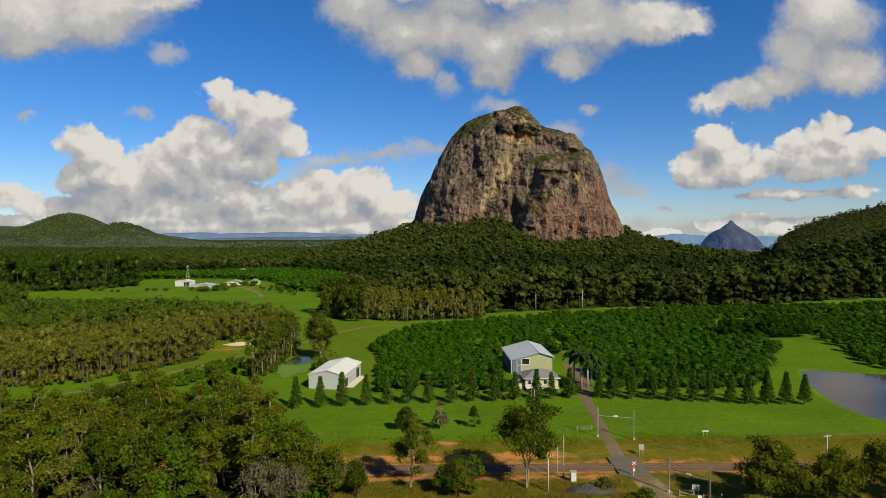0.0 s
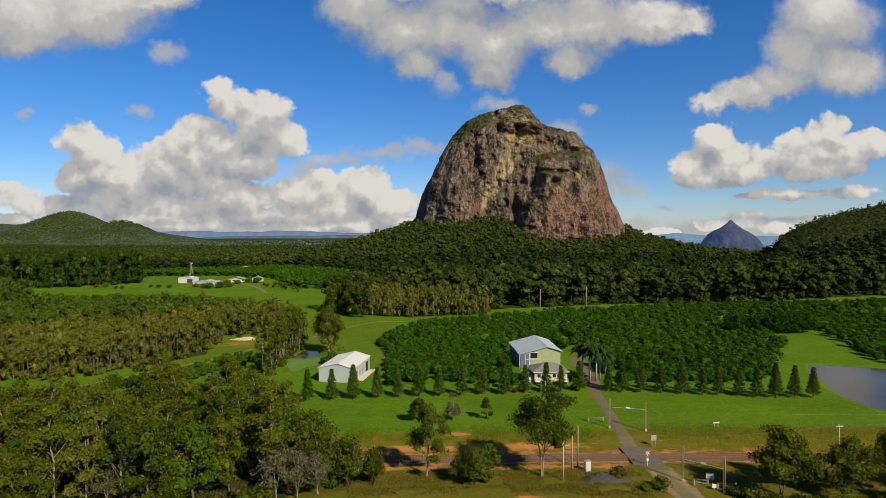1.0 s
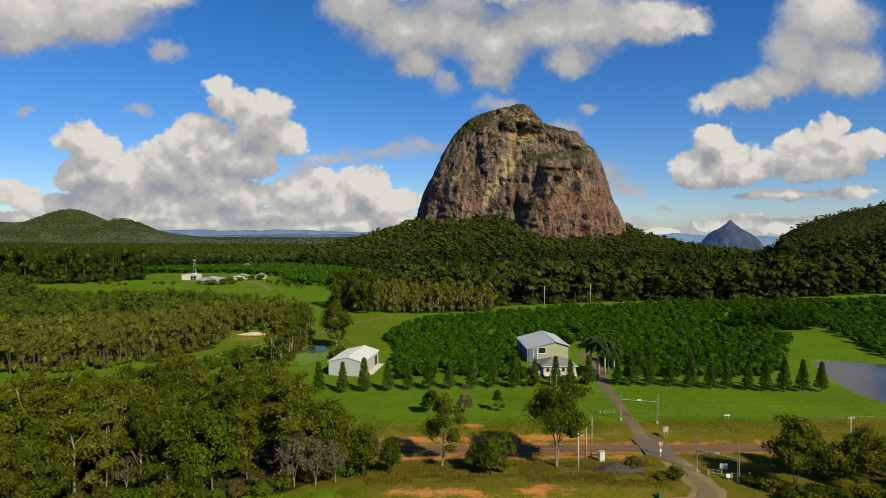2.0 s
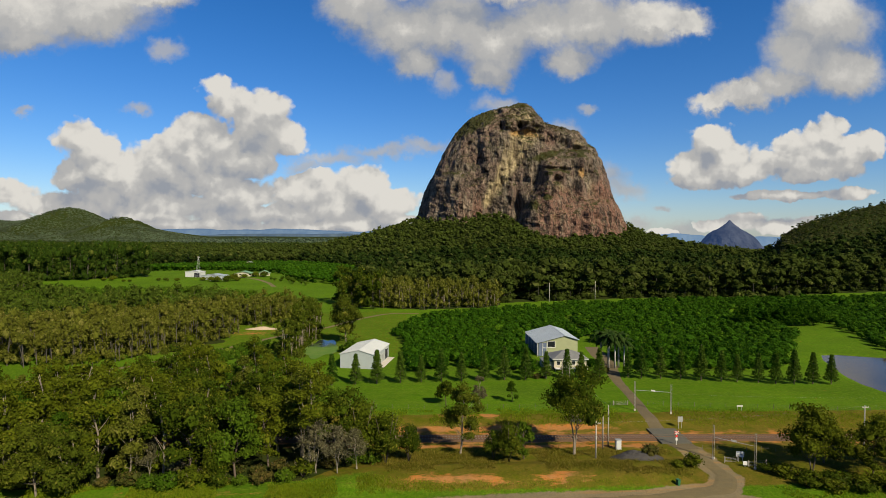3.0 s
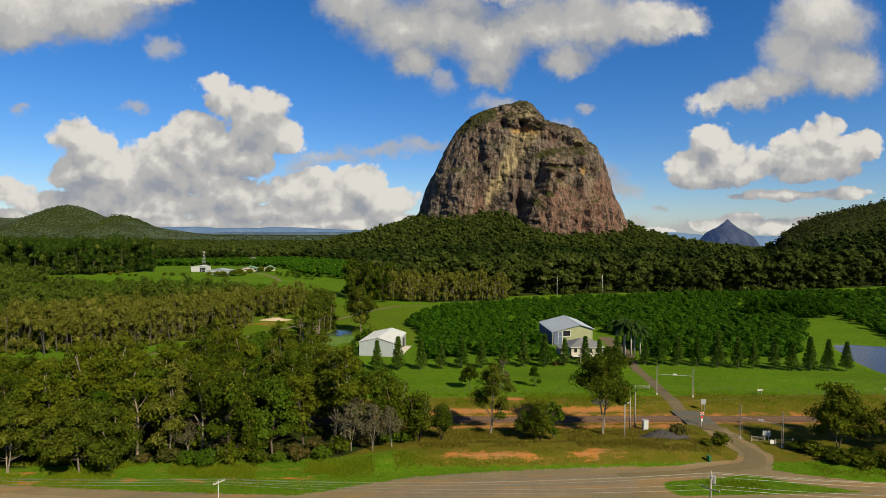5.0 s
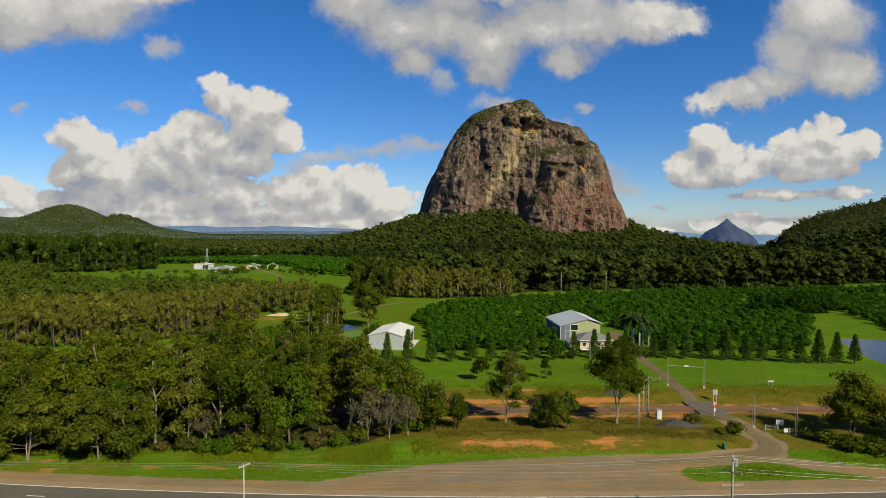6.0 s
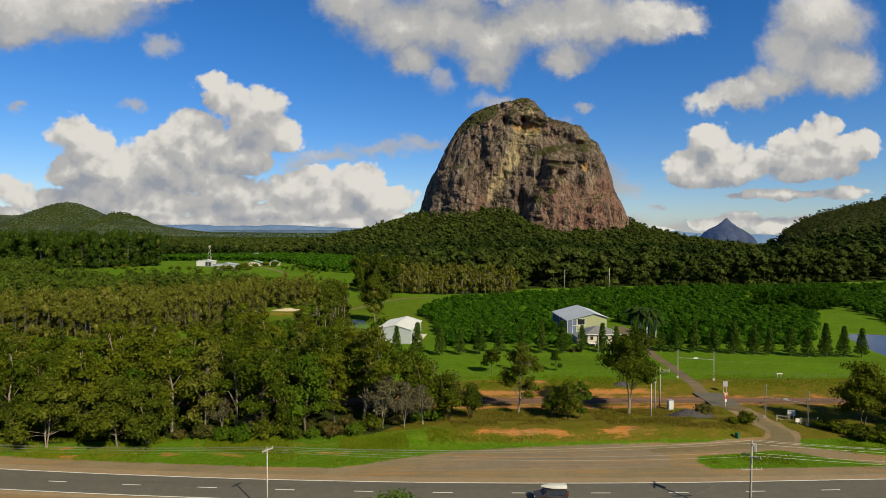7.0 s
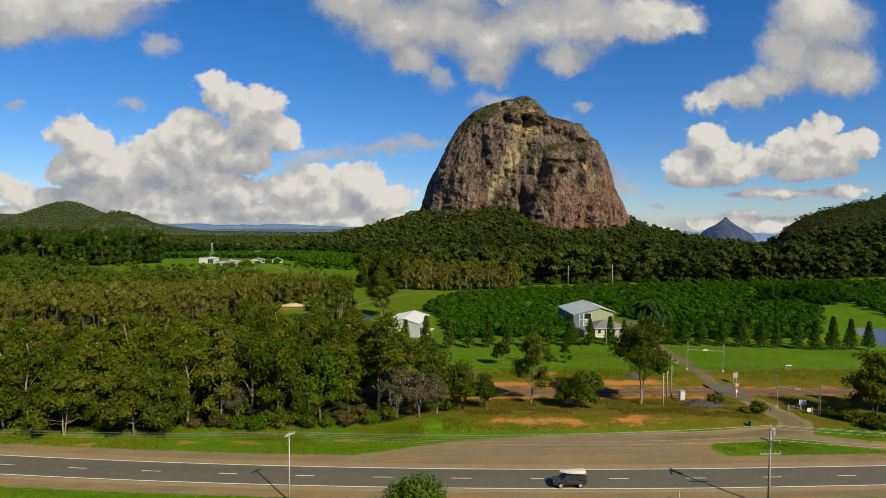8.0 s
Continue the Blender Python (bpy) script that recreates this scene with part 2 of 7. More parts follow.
def ground_material():
    """Grass, rough pasture, bare earth and leaf litter, by the sheet's own mask of what grows where."""
    m, n, b = material("ground", 1.0, 0.0, 0.02)
    p = spot(n)
    at = n.add("ShaderNodeAttribute")
    at.attribute_name = "cover"
    sep = n.add("ShaderNodeSeparateColor")
    n.put(sep.inputs[0], at.outputs["Color"])
    fine, mid, big = n.noise(p, 2.2, 5.0, 0.7), n.noise(p, 0.28, 4.0, 0.6), n.noise(p, 0.035, 4.0, 0.55)
    streak = n.noise(n.vec("MULTIPLY", p, (0.05, 0.6, 0.2)), 1.0, 4.0, 0.6)
    lush = n.mix(n.span(mid, 0.3, 0.7), pig(0.044, 0.112, 0.002), pig(0.084, 0.170, 0.004))
    lush = n.mix(n.span(streak, 0.42, 0.66, 0.0, 0.55), lush, pig(0.105, 0.150, 0.013))
    lush = n.mix(n.span(big, 0.38, 0.66, 0.0, 0.6), lush, pig(0.040, 0.085, 0.005))
    lush = n.mix(n.span(n.noise(p, 0.9, 5.0, 0.7), 0.45, 0.62, 0.0, 0.55), lush, pig(0.118, 0.172, 0.012))
    lush = n.mix(n.span(fine, 0.42, 0.68, 0.0, 0.7), lush, pig(0.030, 0.060, 0.004))
    rough = n.mix(n.span(mid, 0.32, 0.66), pig(0.074, 0.084, 0.004), pig(0.140, 0.098, 0.016))
    rough = n.mix(n.span(fine, 0.35, 0.7, 0.0, 0.6), rough, pig(0.040, 0.050, 0.006))
    earth = n.mix(n.span(mid, 0.3, 0.7), pig(0.38, 0.140, 0.026), pig(0.27, 0.150, 0.062))
    earth = n.mix(n.span(fine, 0.4, 0.75, 0.0, 0.5), earth, pig(0.16, 0.075, 0.028))
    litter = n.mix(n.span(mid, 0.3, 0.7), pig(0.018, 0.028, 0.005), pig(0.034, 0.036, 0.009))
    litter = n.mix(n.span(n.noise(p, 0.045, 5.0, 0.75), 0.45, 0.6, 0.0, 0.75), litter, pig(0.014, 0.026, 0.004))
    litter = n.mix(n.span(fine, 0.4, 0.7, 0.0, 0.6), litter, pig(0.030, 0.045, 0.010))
    stone = n.mix(n.span(n.noise(p, 0.10, 4.0, 0.6), 0.38, 0.62), pig(0.195, 0.152, 0.086), pig(0.152, 0.124, 0.074))
    stone = n.mix(n.span(n.noise(n.vec("MULTIPLY", p, (0.06, 0.7, 0.3)), 1.0, 4.0, 0.6), 0.48, 0.66, 0.0, 0.85), stone, pig(0.250, 0.148, 0.060))
    stone = n.mix(n.span(fine, 0.45, 0.75, 0.0, 0.45), stone, pig(0.10, 0.080, 0.058))
    two = n.add("ShaderNodeAttribute")
    two.attribute_name = "gravel"
    tear = n.math("MULTIPLY", n.math("SUBTRACT", n.noise(p, 0.7, 5.0, 0.7), 0.5), 0.9)

    def share(s):
        return n.span(n.math("ADD", s, tear), 0.35, 0.62, smooth=True)

    c = n.mix(share(sep.outputs[0]), lush, rough)
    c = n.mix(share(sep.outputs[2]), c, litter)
    torn = n.math("MULTIPLY", n.math("SUBTRACT", n.noise(n.vec("MULTIPLY", p, (0.5, 1.0, 1.0)), 0.45, 6.0, 0.72), 0.5), 2.4)
    c = n.mix(n.span(n.math("ADD", sep.outputs[1], torn), 0.30, 0.72, smooth=True), c, earth)
    c = n.mix(share(two.outputs["Fac"]), c, stone)
    n.put(b.inputs["Base Color"], c)
    bump(n, b, n.math("ADD", fine, mid), 0.7, 0.25)
    return m


def gravel(name, one, two, three, scale=1.0):
    m, n, b = material(name, 0.95, 0.0, 0.15)
    p = spot(n)
    big, mid, fine = n.noise(p, 0.10 * scale, 4.0, 0.6), n.noise(p, 0.7 * scale, 5.0, 0.65), n.noise(p, 9.0 * scale, 3.0, 0.7)
    rut = n.noise(n.vec("MULTIPLY", p, (0.05, 0.9, 0.3)), 1.0, 4.0, 0.6)
    c = n.mix(n.span(big, 0.35, 0.65), pig(*one), pig(*two))
    c = n.mix(n.span(rut, 0.45, 0.68, 0.0, 0.8), c, pig(*three))
    c = n.mix(n.span(mid, 0.35, 0.75, 0.0, 0.5), c, pig(*[v * 0.6 for v in one]))
    c = n.mix(n.span(fine, 0.4, 0.8, 0.0, 0.5), c, pig(*[v * 0.5 for v in two]))
    n.put(b.inputs["Base Color"], c)
    bump(n, b, n.math("ADD", fine, mid), 0.6, 0.08)
    return m


def rock_material():
    """Weathered trachyte: brown and grey streaks down the face, pale and orange walls under the overhangs, scrub on ledges."""
    m, n, b = material("cliff rock", 0.95, 0.0, 0.12)
    g = n.add("ShaderNodeNewGeometry")
    p = g.outputs["Position"]
    fall = n.vec("MULTIPLY", p, (1.0, 1.0, 0.16))
    s1, s2, s3 = n.noise(fall, 0.035, 6.0, 0.62), n.noise(fall, 0.13, 6.0, 0.66), n.noise(p, 0.45, 5.0, 0.7)
    big = n.noise(p, 0.014, 4.0, 0.6)
    c = n.mix(n.span(s1, 0.42, 0.60), pig(0.178, 0.118, 0.096), pig(0.180, 0.150, 0.118))
    at = n.add("ShaderNodeAttribute")
    at.attribute_name = "stain"
    c = n.mix(n.span(big, 0.49, 0.62, 0.0, 0.6), c, pig(0.200, 0.118, 0.090))
    c = n.mix(n.span(n.math("ADD", at.outputs["Alpha"], n.math("MULTIPLY", n.math("SUBTRACT", s1, 0.5), 2.2)), 0.35, 0.75, 0.0, 0.85), c, pig(0.245, 0.122, 0.088))
    c = n.mix(n.span(n.noise(fall, 0.060, 6.0, 0.68), 0.51, 0.63, 0.0, 0.70), c, pig(0.31, 0.255, 0.185))
    c = n.mix(n.span(s2, 0.50, 0.61, 0.0, 0.88), c, pig(0.028, 0.022, 0.019))
    c = n.mix(n.span(n.noise(fall, 0.32, 5.0, 0.70), 0.55, 0.66, 0.0, 0.75), c, pig(0.020, 0.017, 0.014))
    c = n.mix(n.span(s3, 0.57, 0.69, 0.0, 0.7), c, pig(0.020, 0.021, 0.010))
    c = n.mix(n.span(n.noise(p, 0.20, 6.0, 0.8), 0.56, 0.65, 0.0, 0.70), c, pig(0.38, 0.310, 0.215))
    c = n.mix(n.span(n.noise(fall, 0.75, 4.0, 0.7), 0.52, 0.62, 0.0, 0.65), c, pig(0.040, 0.030, 0.026))
    c = n.mix(n.span(n.noise(p, 0.62, 3.0, 0.65), 0.58, 0.68, 0.0, 0.60), c, pig(0.42, 0.345, 0.25))
    joint = n.add("ShaderNodeTexVoronoi")
    joint.feature = "DISTANCE_TO_EDGE"
    joint.inputs["Scale"].default_value = 0.085
    n.put(joint.inputs["Vector"], n.vec("ADD", n.vec("MULTIPLY", p, (1.0, 1.0, 0.30)), n.vec("SCALE", n.noise(p, 0.09, 5.0, 0.6, True), scale=14.0)))
    crack = n.math("MULTIPLY", n.span(joint.outputs["Distance"], 0.0, 0.09, 1.0, 0.0), n.span(n.noise(p, 0.03, 3.0), 0.42, 0.58))
    c = n.mix(n.math("MULTIPLY", crack, 0.85), c, pig(0.016, 0.013, 0.011))
    sep = n.add("ShaderNodeSeparateColor")
    n.put(sep.inputs[0], at.outputs["Color"])
    ragged = n.math("MULTIPLY", n.math("SUBTRACT", n.noise(fall, 0.11, 5.0, 0.65), 0.5), 1.4)
    orange = n.span(n.math("ADD", sep.outputs[0], ragged), 0.35, 0.75, 0.0, 0.85, True)
    c = n.mix(orange, c, n.mix(n.span(s3, 0.35, 0.6), pig(0.42, 0.190, 0.050), pig(0.40, 0.28, 0.12)))
    pale = n.span(n.math("ADD", sep.outputs[2], ragged), 0.30, 0.85, 0.0, 0.85, True)
    c = n.mix(pale, c, n.mix(n.span(s2, 0.38, 0.58), pig(0.46, 0.37, 0.205), pig(0.190, 0.145, 0.090)))
    nz = n.add("ShaderNodeSeparateXYZ")
    n.put(nz.inputs[0], g.outputs["Normal"])
    ledge = n.math("ADD", nz.outputs[2], n.math("MULTIPLY", n.math("SUBTRACT", n.noise(p, 0.06, 5.0, 0.65), 0.5), 1.1))
    scrub = n.math("MAXIMUM", n.span(ledge, 0.66, 0.86, smooth=True), n.span(n.math("ADD", sep.outputs[1], ragged), 0.4, 0.75, smooth=True))
    green = n.mix(n.span(s3, 0.35, 0.65), pig(0.030, 0.042, 0.009), pig(0.070, 0.060, 0.022))
    c = n.mix(scrub, c, green)
    n.put(b.inputs["Base Color"], c)
    bump(n, b, n.math("SUBTRACT", n.math("ADD", n.math("ADD", s2, s3), n.noise(p, 1.3, 4.0, 0.7)), n.math("MULTIPLY", crack, 0.5)), 1.0, 3.0)
    return m


def water_material():
    m, n, b = material("water", 0.12, 0.0, 0.24)
    p = spot(n)
    n.put(b.inputs["Base Color"], n.mix(n.span(n.noise(p, 0.05, 3.0), 0.35, 0.65), pig(0.042, 0.038, 0.032), pig(0.060, 0.052, 0.042)))
    b.inputs["IOR"].default_value = 1.33
    bump(n, b, n.noise(n.vec("MULTIPLY", p, (0.6, 1.2, 1.0)), 1.2, 3.0), 0.12, 0.05)
    return m


def pond_material():
    """Still water under a skin of green weed that leaves the far end open."""
    m, n, b = material("weedy pond", 0.5, 0.0, 0.25)
    p = spot(n)
    sep = n.add("ShaderNodeSeparateXYZ")
    n.put(sep.inputs[0], p)
    weed = n.span(n.math("ADD", sep.outputs[1], n.math("MULTIPLY", n.noise(p, 0.12, 5.0, 0.6), 26.0)), 248.0, 240.0, 0.0, 1.0, True)
    skin = n.mix(n.span(n.noise(p, 0.3, 4.0), 0.4, 0.6), pig(0.062, 0.125, 0.012), pig(0.085, 0.140, 0.022))
    n.put(b.inputs["Base Color"], n.mix(weed, pig(0.022, 0.030, 0.022), skin))
    n.put(b.inputs["Roughness"], n.span(weed, 0.0, 1.0, 0.12, 0.95))
    return m


M_POND = pond_material()
M_GROUND = ground_material()
M_ROCK = rock_material()
M_WATER = water_material()
M_ASPHALT = gravel("asphalt", (0.096, 0.091, 0.073), (0.108, 0.102, 0.080), (0.100, 0.094, 0.074), 1.0)
M_SHOULDER = gravel("shoulder gravel", (0.245, 0.180, 0.104), (0.220, 0.165, 0.098), (0.270, 0.180, 0.088))
M_YARD = gravel("pull-off gravel", (0.190, 0.150, 0.096), (0.150, 0.124, 0.084), (0.290, 0.165, 0.070))
M_TRACK = gravel("track gravel", (0.150, 0.118, 0.060), (0.124, 0.100, 0.052), (0.180, 0.130, 0.058))
M_DRIVE = gravel("drive gravel", (0.128, 0.100, 0.056), (0.108, 0.086, 0.050), (0.150, 0.112, 0.058))
M_BALLAST = gravel("rail ballast", (0.098, 0.060, 0.036), (0.130, 0.074, 0.042), (0.076, 0.052, 0.036), 2.0)
M_BLUE_METAL = gravel("crushed stone", (0.050, 0.046, 0.044), (0.066, 0.060, 0.056), (0.042, 0.040, 0.038), 2.0)
M_EARTH = gravel("orange earth", (0.38, 0.155, 0.042), (0.33, 0.175, 0.075), (0.42, 0.20, 0.07), 1.5)
M_SAND = gravel("pale rubble", (0.46, 0.37, 0.27), (0.40, 0.31, 0.22), (0.5, 0.36, 0.24), 2.0)
M_LINE = plain("road paint", (0.56, 0.55, 0.50), 0.6, 0, 2.0, 0.2)
M_WHITE = plain("white steel sheet", (0.46, 0.47, 0.46), 0.45, 0.0, 0.3, 0.10)
M_SHEDWALL = plain("pale steel wall", (0.33, 0.37, 0.38), 0.5, 0.0, 0.3, 0.12)
M_ROOF = plain("zinc roof", (0.40, 0.45, 0.50), 0.38, 0.35, 0.25, 0.16)
M_ROOF_OLD = plain("weathered iron roof", (0.19, 0.19, 0.185), 0.6, 0.2, 0.4, 0.25)
M_ROOF_GREEN = plain("green iron roof", (0.14, 0.26, 0.15), 0.5, 0.0, 0.4, 0.2)
M_CREAM = plain("cream weatherboard", (0.46, 0.42, 0.31), 0.7, 0, 0.5, 0.15)
M_OLIVE = plain("sage green cladding", (0.27, 0.29, 0.16), 0.7, 0, 0.5, 0.12)
M_TRIM = plain("white trim", (0.58, 0.57, 0.54), 0.6, 0, 1.0, 0.12)
# near-black panes stand in for unlit shed interiors; the cottage stumps share it
M_DARK = plain("dark opening", (0.020, 0.021, 0.024), 0.7, 0, 1.0, 0.2)
# shade on the house walls put in as colour; also the notice board's print
M_BLUE = plain("blue-grey shade and sign print", (0.10, 0.13, 0.20), 0.7, 0, 0.6, 0.2)
M_CONCRETE = plain("concrete", (0.48, 0.44, 0.38), 0.9, 0, 0.8, 0.22)
M_GALV = plain("galvanised steel", (0.42, 0.43, 0.43), 0.45, 0.5, 2.0, 0.2)
M_POLE = plain("weathered pole timber", (0.29, 0.26, 0.22), 0.85, 0, 1.5, 0.3)
M_POLE_PALE = plain("pale pole timber", (0.38, 0.36, 0.32), 0.8, 0, 1.5, 0.2)
M_FENCE = plain("old fence timber", (0.15, 0.13, 0.105), 0.9, 0, 1.5, 0.3)
M_WIRE = plain("aluminium wire", (0.24, 0.24, 0.22), 0.5, 0.4, 1.0, 0.1)
M_RUST = plain("rusty rail", (0.20, 0.105, 0.06), 0.6, 0.5, 2.0, 0.3)
M_SLEEPER = plain("concrete sleeper", (0.19, 0.155, 0.125), 0.9, 0, 2.0, 0.25)
M_RED = plain("red sign paint", (0.60, 0.035, 0.03), 0.5, 0, 3.0, 0.1)
M_BIN = plain("green bin plastic", (0.020, 0.10, 0.045), 0.5, 0, 2.0, 0.15)
M_CAR = plain("dark grey car paint", (0.045, 0.038, 0.040), 0.25, 0.4, 3.0, 0.1, 0.5)
M_TYRE = plain("tyre rubber", (0.018, 0.018, 0.018), 0.9, 0, 5.0, 0.2)
M_LOAD = plain("white roof load", (0.42, 0.41, 0.37), 0.5, 0, 2.0, 0.12)
M_GLASS = plain("dark window glass", (0.015, 0.018, 0.02), 0.06, 0, 1.0, 0.1, 0.6)
M_BARK = plain("pale gum bark", (0.25, 0.205, 0.155), 0.9, 0, 1.2, 0.45)
M_BARK_DARK = plain("dark bark", (0.12, 0.09, 0.07), 0.95, 0, 1.2, 0.4)
M_BARK_GREY = plain("grey gum bark", (0.105, 0.092, 0.074), 0.9, 0, 0.3, 0.5)
M_DEAD = plain("dead grey wood", (0.20, 0.175, 0.135), 0.95, 0, 1.2, 0.3)
L_GUM = leafy("gum leaves", (0.034, 0.053, 0.0025), (0.068, 0.084, 0.004), (0.110, 0.102, 0.011), 0.20, 0.05, 0.85)
L_WOOD = leafy("woodland leaves", (0.024, 0.047, 0.004), (0.047, 0.072, 0.007), (0.082, 0.090, 0.015), 0.20, 0.05, 0.85)
L_BRIGHT = leafy("bright leaves", (0.034, 0.070, 0.003), (0.056, 0.096, 0.005), (0.092, 0.120, 0.012), 0.24, 0.06, 0.85)
L_PAPER = leafy("paperbark leaves", (0.060, 0.078, 0.006), (0.088, 0.095, 0.011), (0.135, 0.122, 0.032), 0.22, 0.05, 0.80)
L_FOREST = leafy("forest leaves", (0.014, 0.026, 0.003), (0.031, 0.044, 0.006), (0.054, 0.060, 0.014), 0.14, 0.012, 0.84, (0.82, 1.2), 0.11)
# far foliage with the haze's pale blue-grey put into the leaf colour
L_HILL_HAZE = leafy("haze-tinted hill scrub", (0.040, 0.062, 0.038), (0.060, 0.080, 0.048), (0.074, 0.088, 0.056), 0.1, 0.006, 0.86, (0.94, 1.06), 0.012)
L_HEATH = leafy("brown-green heath", (0.036, 0.044, 0.011), (0.062, 0.060, 0.018), (0.105, 0.086, 0.036), 0.12, 0.015, 0.8, (0.82, 1.18), 0.08)
L_ORCHARD = leafy("orchard leaves", (0.011, 0.043, 0.0010), (0.022, 0.063, 0.0016), (0.050, 0.098, 0.004), 0.22, 0.03, 0.82)
L_PINE = leafy("pine needles", (0.030, 0.074, 0.005), (0.050, 0.094, 0.008), (0.082, 0.105, 0.015), 0.26, 0.08)
L_PALM = leafy("palm fronds", (0.016, 0.034, 0.006), (0.028, 0.048, 0.009), (0.062, 0.062, 0.018), 0.18, 0.3)
L_DRY = leafy("dry twigs and leaves", (0.066, 0.062, 0.028), (0.090, 0.082, 0.042), (0.125, 0.112, 0.064), 0.15, 0.2, 0.6)
L_SHRUB = leafy("scrub leaves", (0.045, 0.054, 0.009), (0.070, 0.062, 0.014), (0.115, 0.070, 0.022), 0.25, 0.2, 0.7)
L_OLIVE = leafy("olive leaves", (0.044, 0.062, 0.004), (0.072, 0.086, 0.006), (0.108, 0.104, 0.016), 0.22, 0.08, 0.82)
L_STRAW = leafy("dry grass blades", (0.140, 0.135, 0.012), (0.200, 0.155, 0.026), (0.270, 0.190, 0.050), 0.5, 0.15, 0.7)
L_GRASS = leafy("long grass blades", (0.135, 0.205, 0.005), (0.185, 0.240, 0.010), (0.205, 0.170, 0.030), 0.5, 0.06, 0.82)

L_VERGE = leafy("fresh verge leaves", (0.052, 0.100, 0.010), (0.080, 0.130, 0.015), (0.120, 0.150, 0.026), 0.3, 0.2, 0.85)

# ---- mesh tools ----
rng = np.random.default_rng(7)


def hash01(ix, iy, iz):
    h = (ix * 374761393 + iy * 668265263 + iz * 2147483647) & 0xFFFFFFFF
    h = ((h ^ (h >> 13)) * 1274126177) & 0xFFFFFFFF
    h = ((h ^ (h >> 16)) * 2246822519) & 0xFFFFFFFF
    return ((h ^ (h >> 15)) & 0xFFFF) / 65535.0


def vnoise(p):
    """Smooth noise from 0 to 1 at an (n, 3) array of places."""
    i = np.floor(p).astype(np.int64)
    f = p - i
    f = f * f * (3 - 2 * f)
    i = i & 0xFFFF
    total = np.zeros(len(p))
    for dx in (0, 1):
        for dy in (0, 1):
            for dz in (0, 1):
                w = (f[:, 0] if dx else 1 - f[:, 0]) * (f[:, 1] if dy else 1 - f[:, 1]) * (f[:, 2] if dz else 1 - f[:, 2])
                total += w * hash01(i[:, 0] + dx, i[:, 1] + dy, i[:, 2] + dz)
    return total


def fbm(p, octaves=4, gain=0.5):
    total, amount, size = np.zeros(len(p)), 1.0, 0.0
    p = np.asarray(p, float) + 1000.0
    for k in range(octaves):
        total += amount * (vnoise(p * 2.0 ** k + 17.3 * k) - 0.5)
        size += amount
        amount *= gain
    return total / size * 2


def tri_mesh(name, verts, tris, mats, index=None, smooth=False):
    """A mesh from arrays of points and triangles."""
    me = bpy.data.meshes.new(name)
    verts, tris = np.asarray(verts, np.float32), np.asarray(tris, np.int32)
    me.vertices.add(len(verts))
    me.vertices.foreach_set("co", verts.ravel())
    me.loops.add(tris.size)
    me.loops.foreach_set("vertex_index", tris.ravel())
    me.polygons.add(len(tris))
    me.polygons.foreach_set("loop_start", np.arange(0, tris.size, 3, dtype=np.int32))
    for m in mats if isinstance(mats, (list, tuple)) else [mats]:
        me.materials.append(m)
    if index is not None:
        me.polygons.foreach_set("material_index", np.asarray(index, np.int32))
    me.polygons.foreach_set("use_smooth", np.full(len(tris), smooth))
    me.update(calc_edges=True)
    return me


def compact(v, t):
    """Only the points that the triangles use."""
    used, t = np.unique(t, return_inverse=True)
    return np.asarray(v)[used], t.reshape(-1, 3)


def grid_tris(rows, cols, wrap=False):
    a = np.arange(rows - 1)[:, None] * cols
    c = np.arange(cols if wrap else cols - 1)[None, :]
    d = (c + 1) % cols
    q = np.stack([a + c, a + d, a + cols + d, a + cols + c], -1).reshape(-1, 4)
    return np.concatenate([q[:, [0, 1, 2]], q[:, [0, 2, 3]]])


class Pile:
    """Gathers points, triangles and material slots of one mesh."""

    def __init__(self):
        self.v, self.t, self.m, self.n = [], [], [], 0

    def add(self, v, t, slot=0):
        self.v.append(np.asarray(v, float))
        self.t.append(np.asarray(t, int) + self.n)
        self.m.append(np.full(len(t), slot))
        self.n += len(v)
        return self

    def mesh(self, name, mats, smooth=False):
        return tri_mesh(name, np.concatenate(self.v), np.concatenate(self.t), mats, np.concatenate(self.m), smooth)

    def arrays(self):
        return np.concatenate(self.v), np.concatenate(self.t), np.concatenate(self.m)


def part(name, mesh_or_bm, mat, parent, label="", m=None):
    """Links a mesh as one object under a thing or a part."""
    if isinstance(mesh_or_bm, bmesh.types.BMesh):
        me = bpy.data.meshes.new(name)
        mesh_or_bm.to_mesh(me)
        mesh_or_bm.free()
        me.materials.append(mat)
    else:
        me = mesh_or_bm
    ob = new(name, me)
    ob.parent = parent
    if m is not None:
        ob.matrix_basis = m
    return tagged(ob, label)


def thing(name, label, category, place=(0, 0, 0), turn=0.0, group="", kind=""):
    ob = new(name)
    ob.matrix_basis = pose(*place, 0, 0, turn)
    return tagged(ob, label, category, group, kind)


def boxes(*list_of, bevel=0.0):
    """One bmesh of boxes (x0, y0, z0, x1, y1, z1)."""
    bm = bmesh.new()
    for x0, y0, z0, x1, y1, z1 in list_of:
        c = Matrix.Translation(((x0 + x1) / 2, (y0 + y1) / 2, (z0 + z1) / 2)) @ Matrix.Diagonal((abs(x1 - x0), abs(y1 - y0), abs(z1 - z0), 1))
        bmesh.ops.create_cube(bm, size=1, matrix=c)
    if bevel:
        bmesh.ops.bevel(bm, geom=bm.edges[:], offset=bevel, segments=2, affect="EDGES", profile=0.5)
    return bm


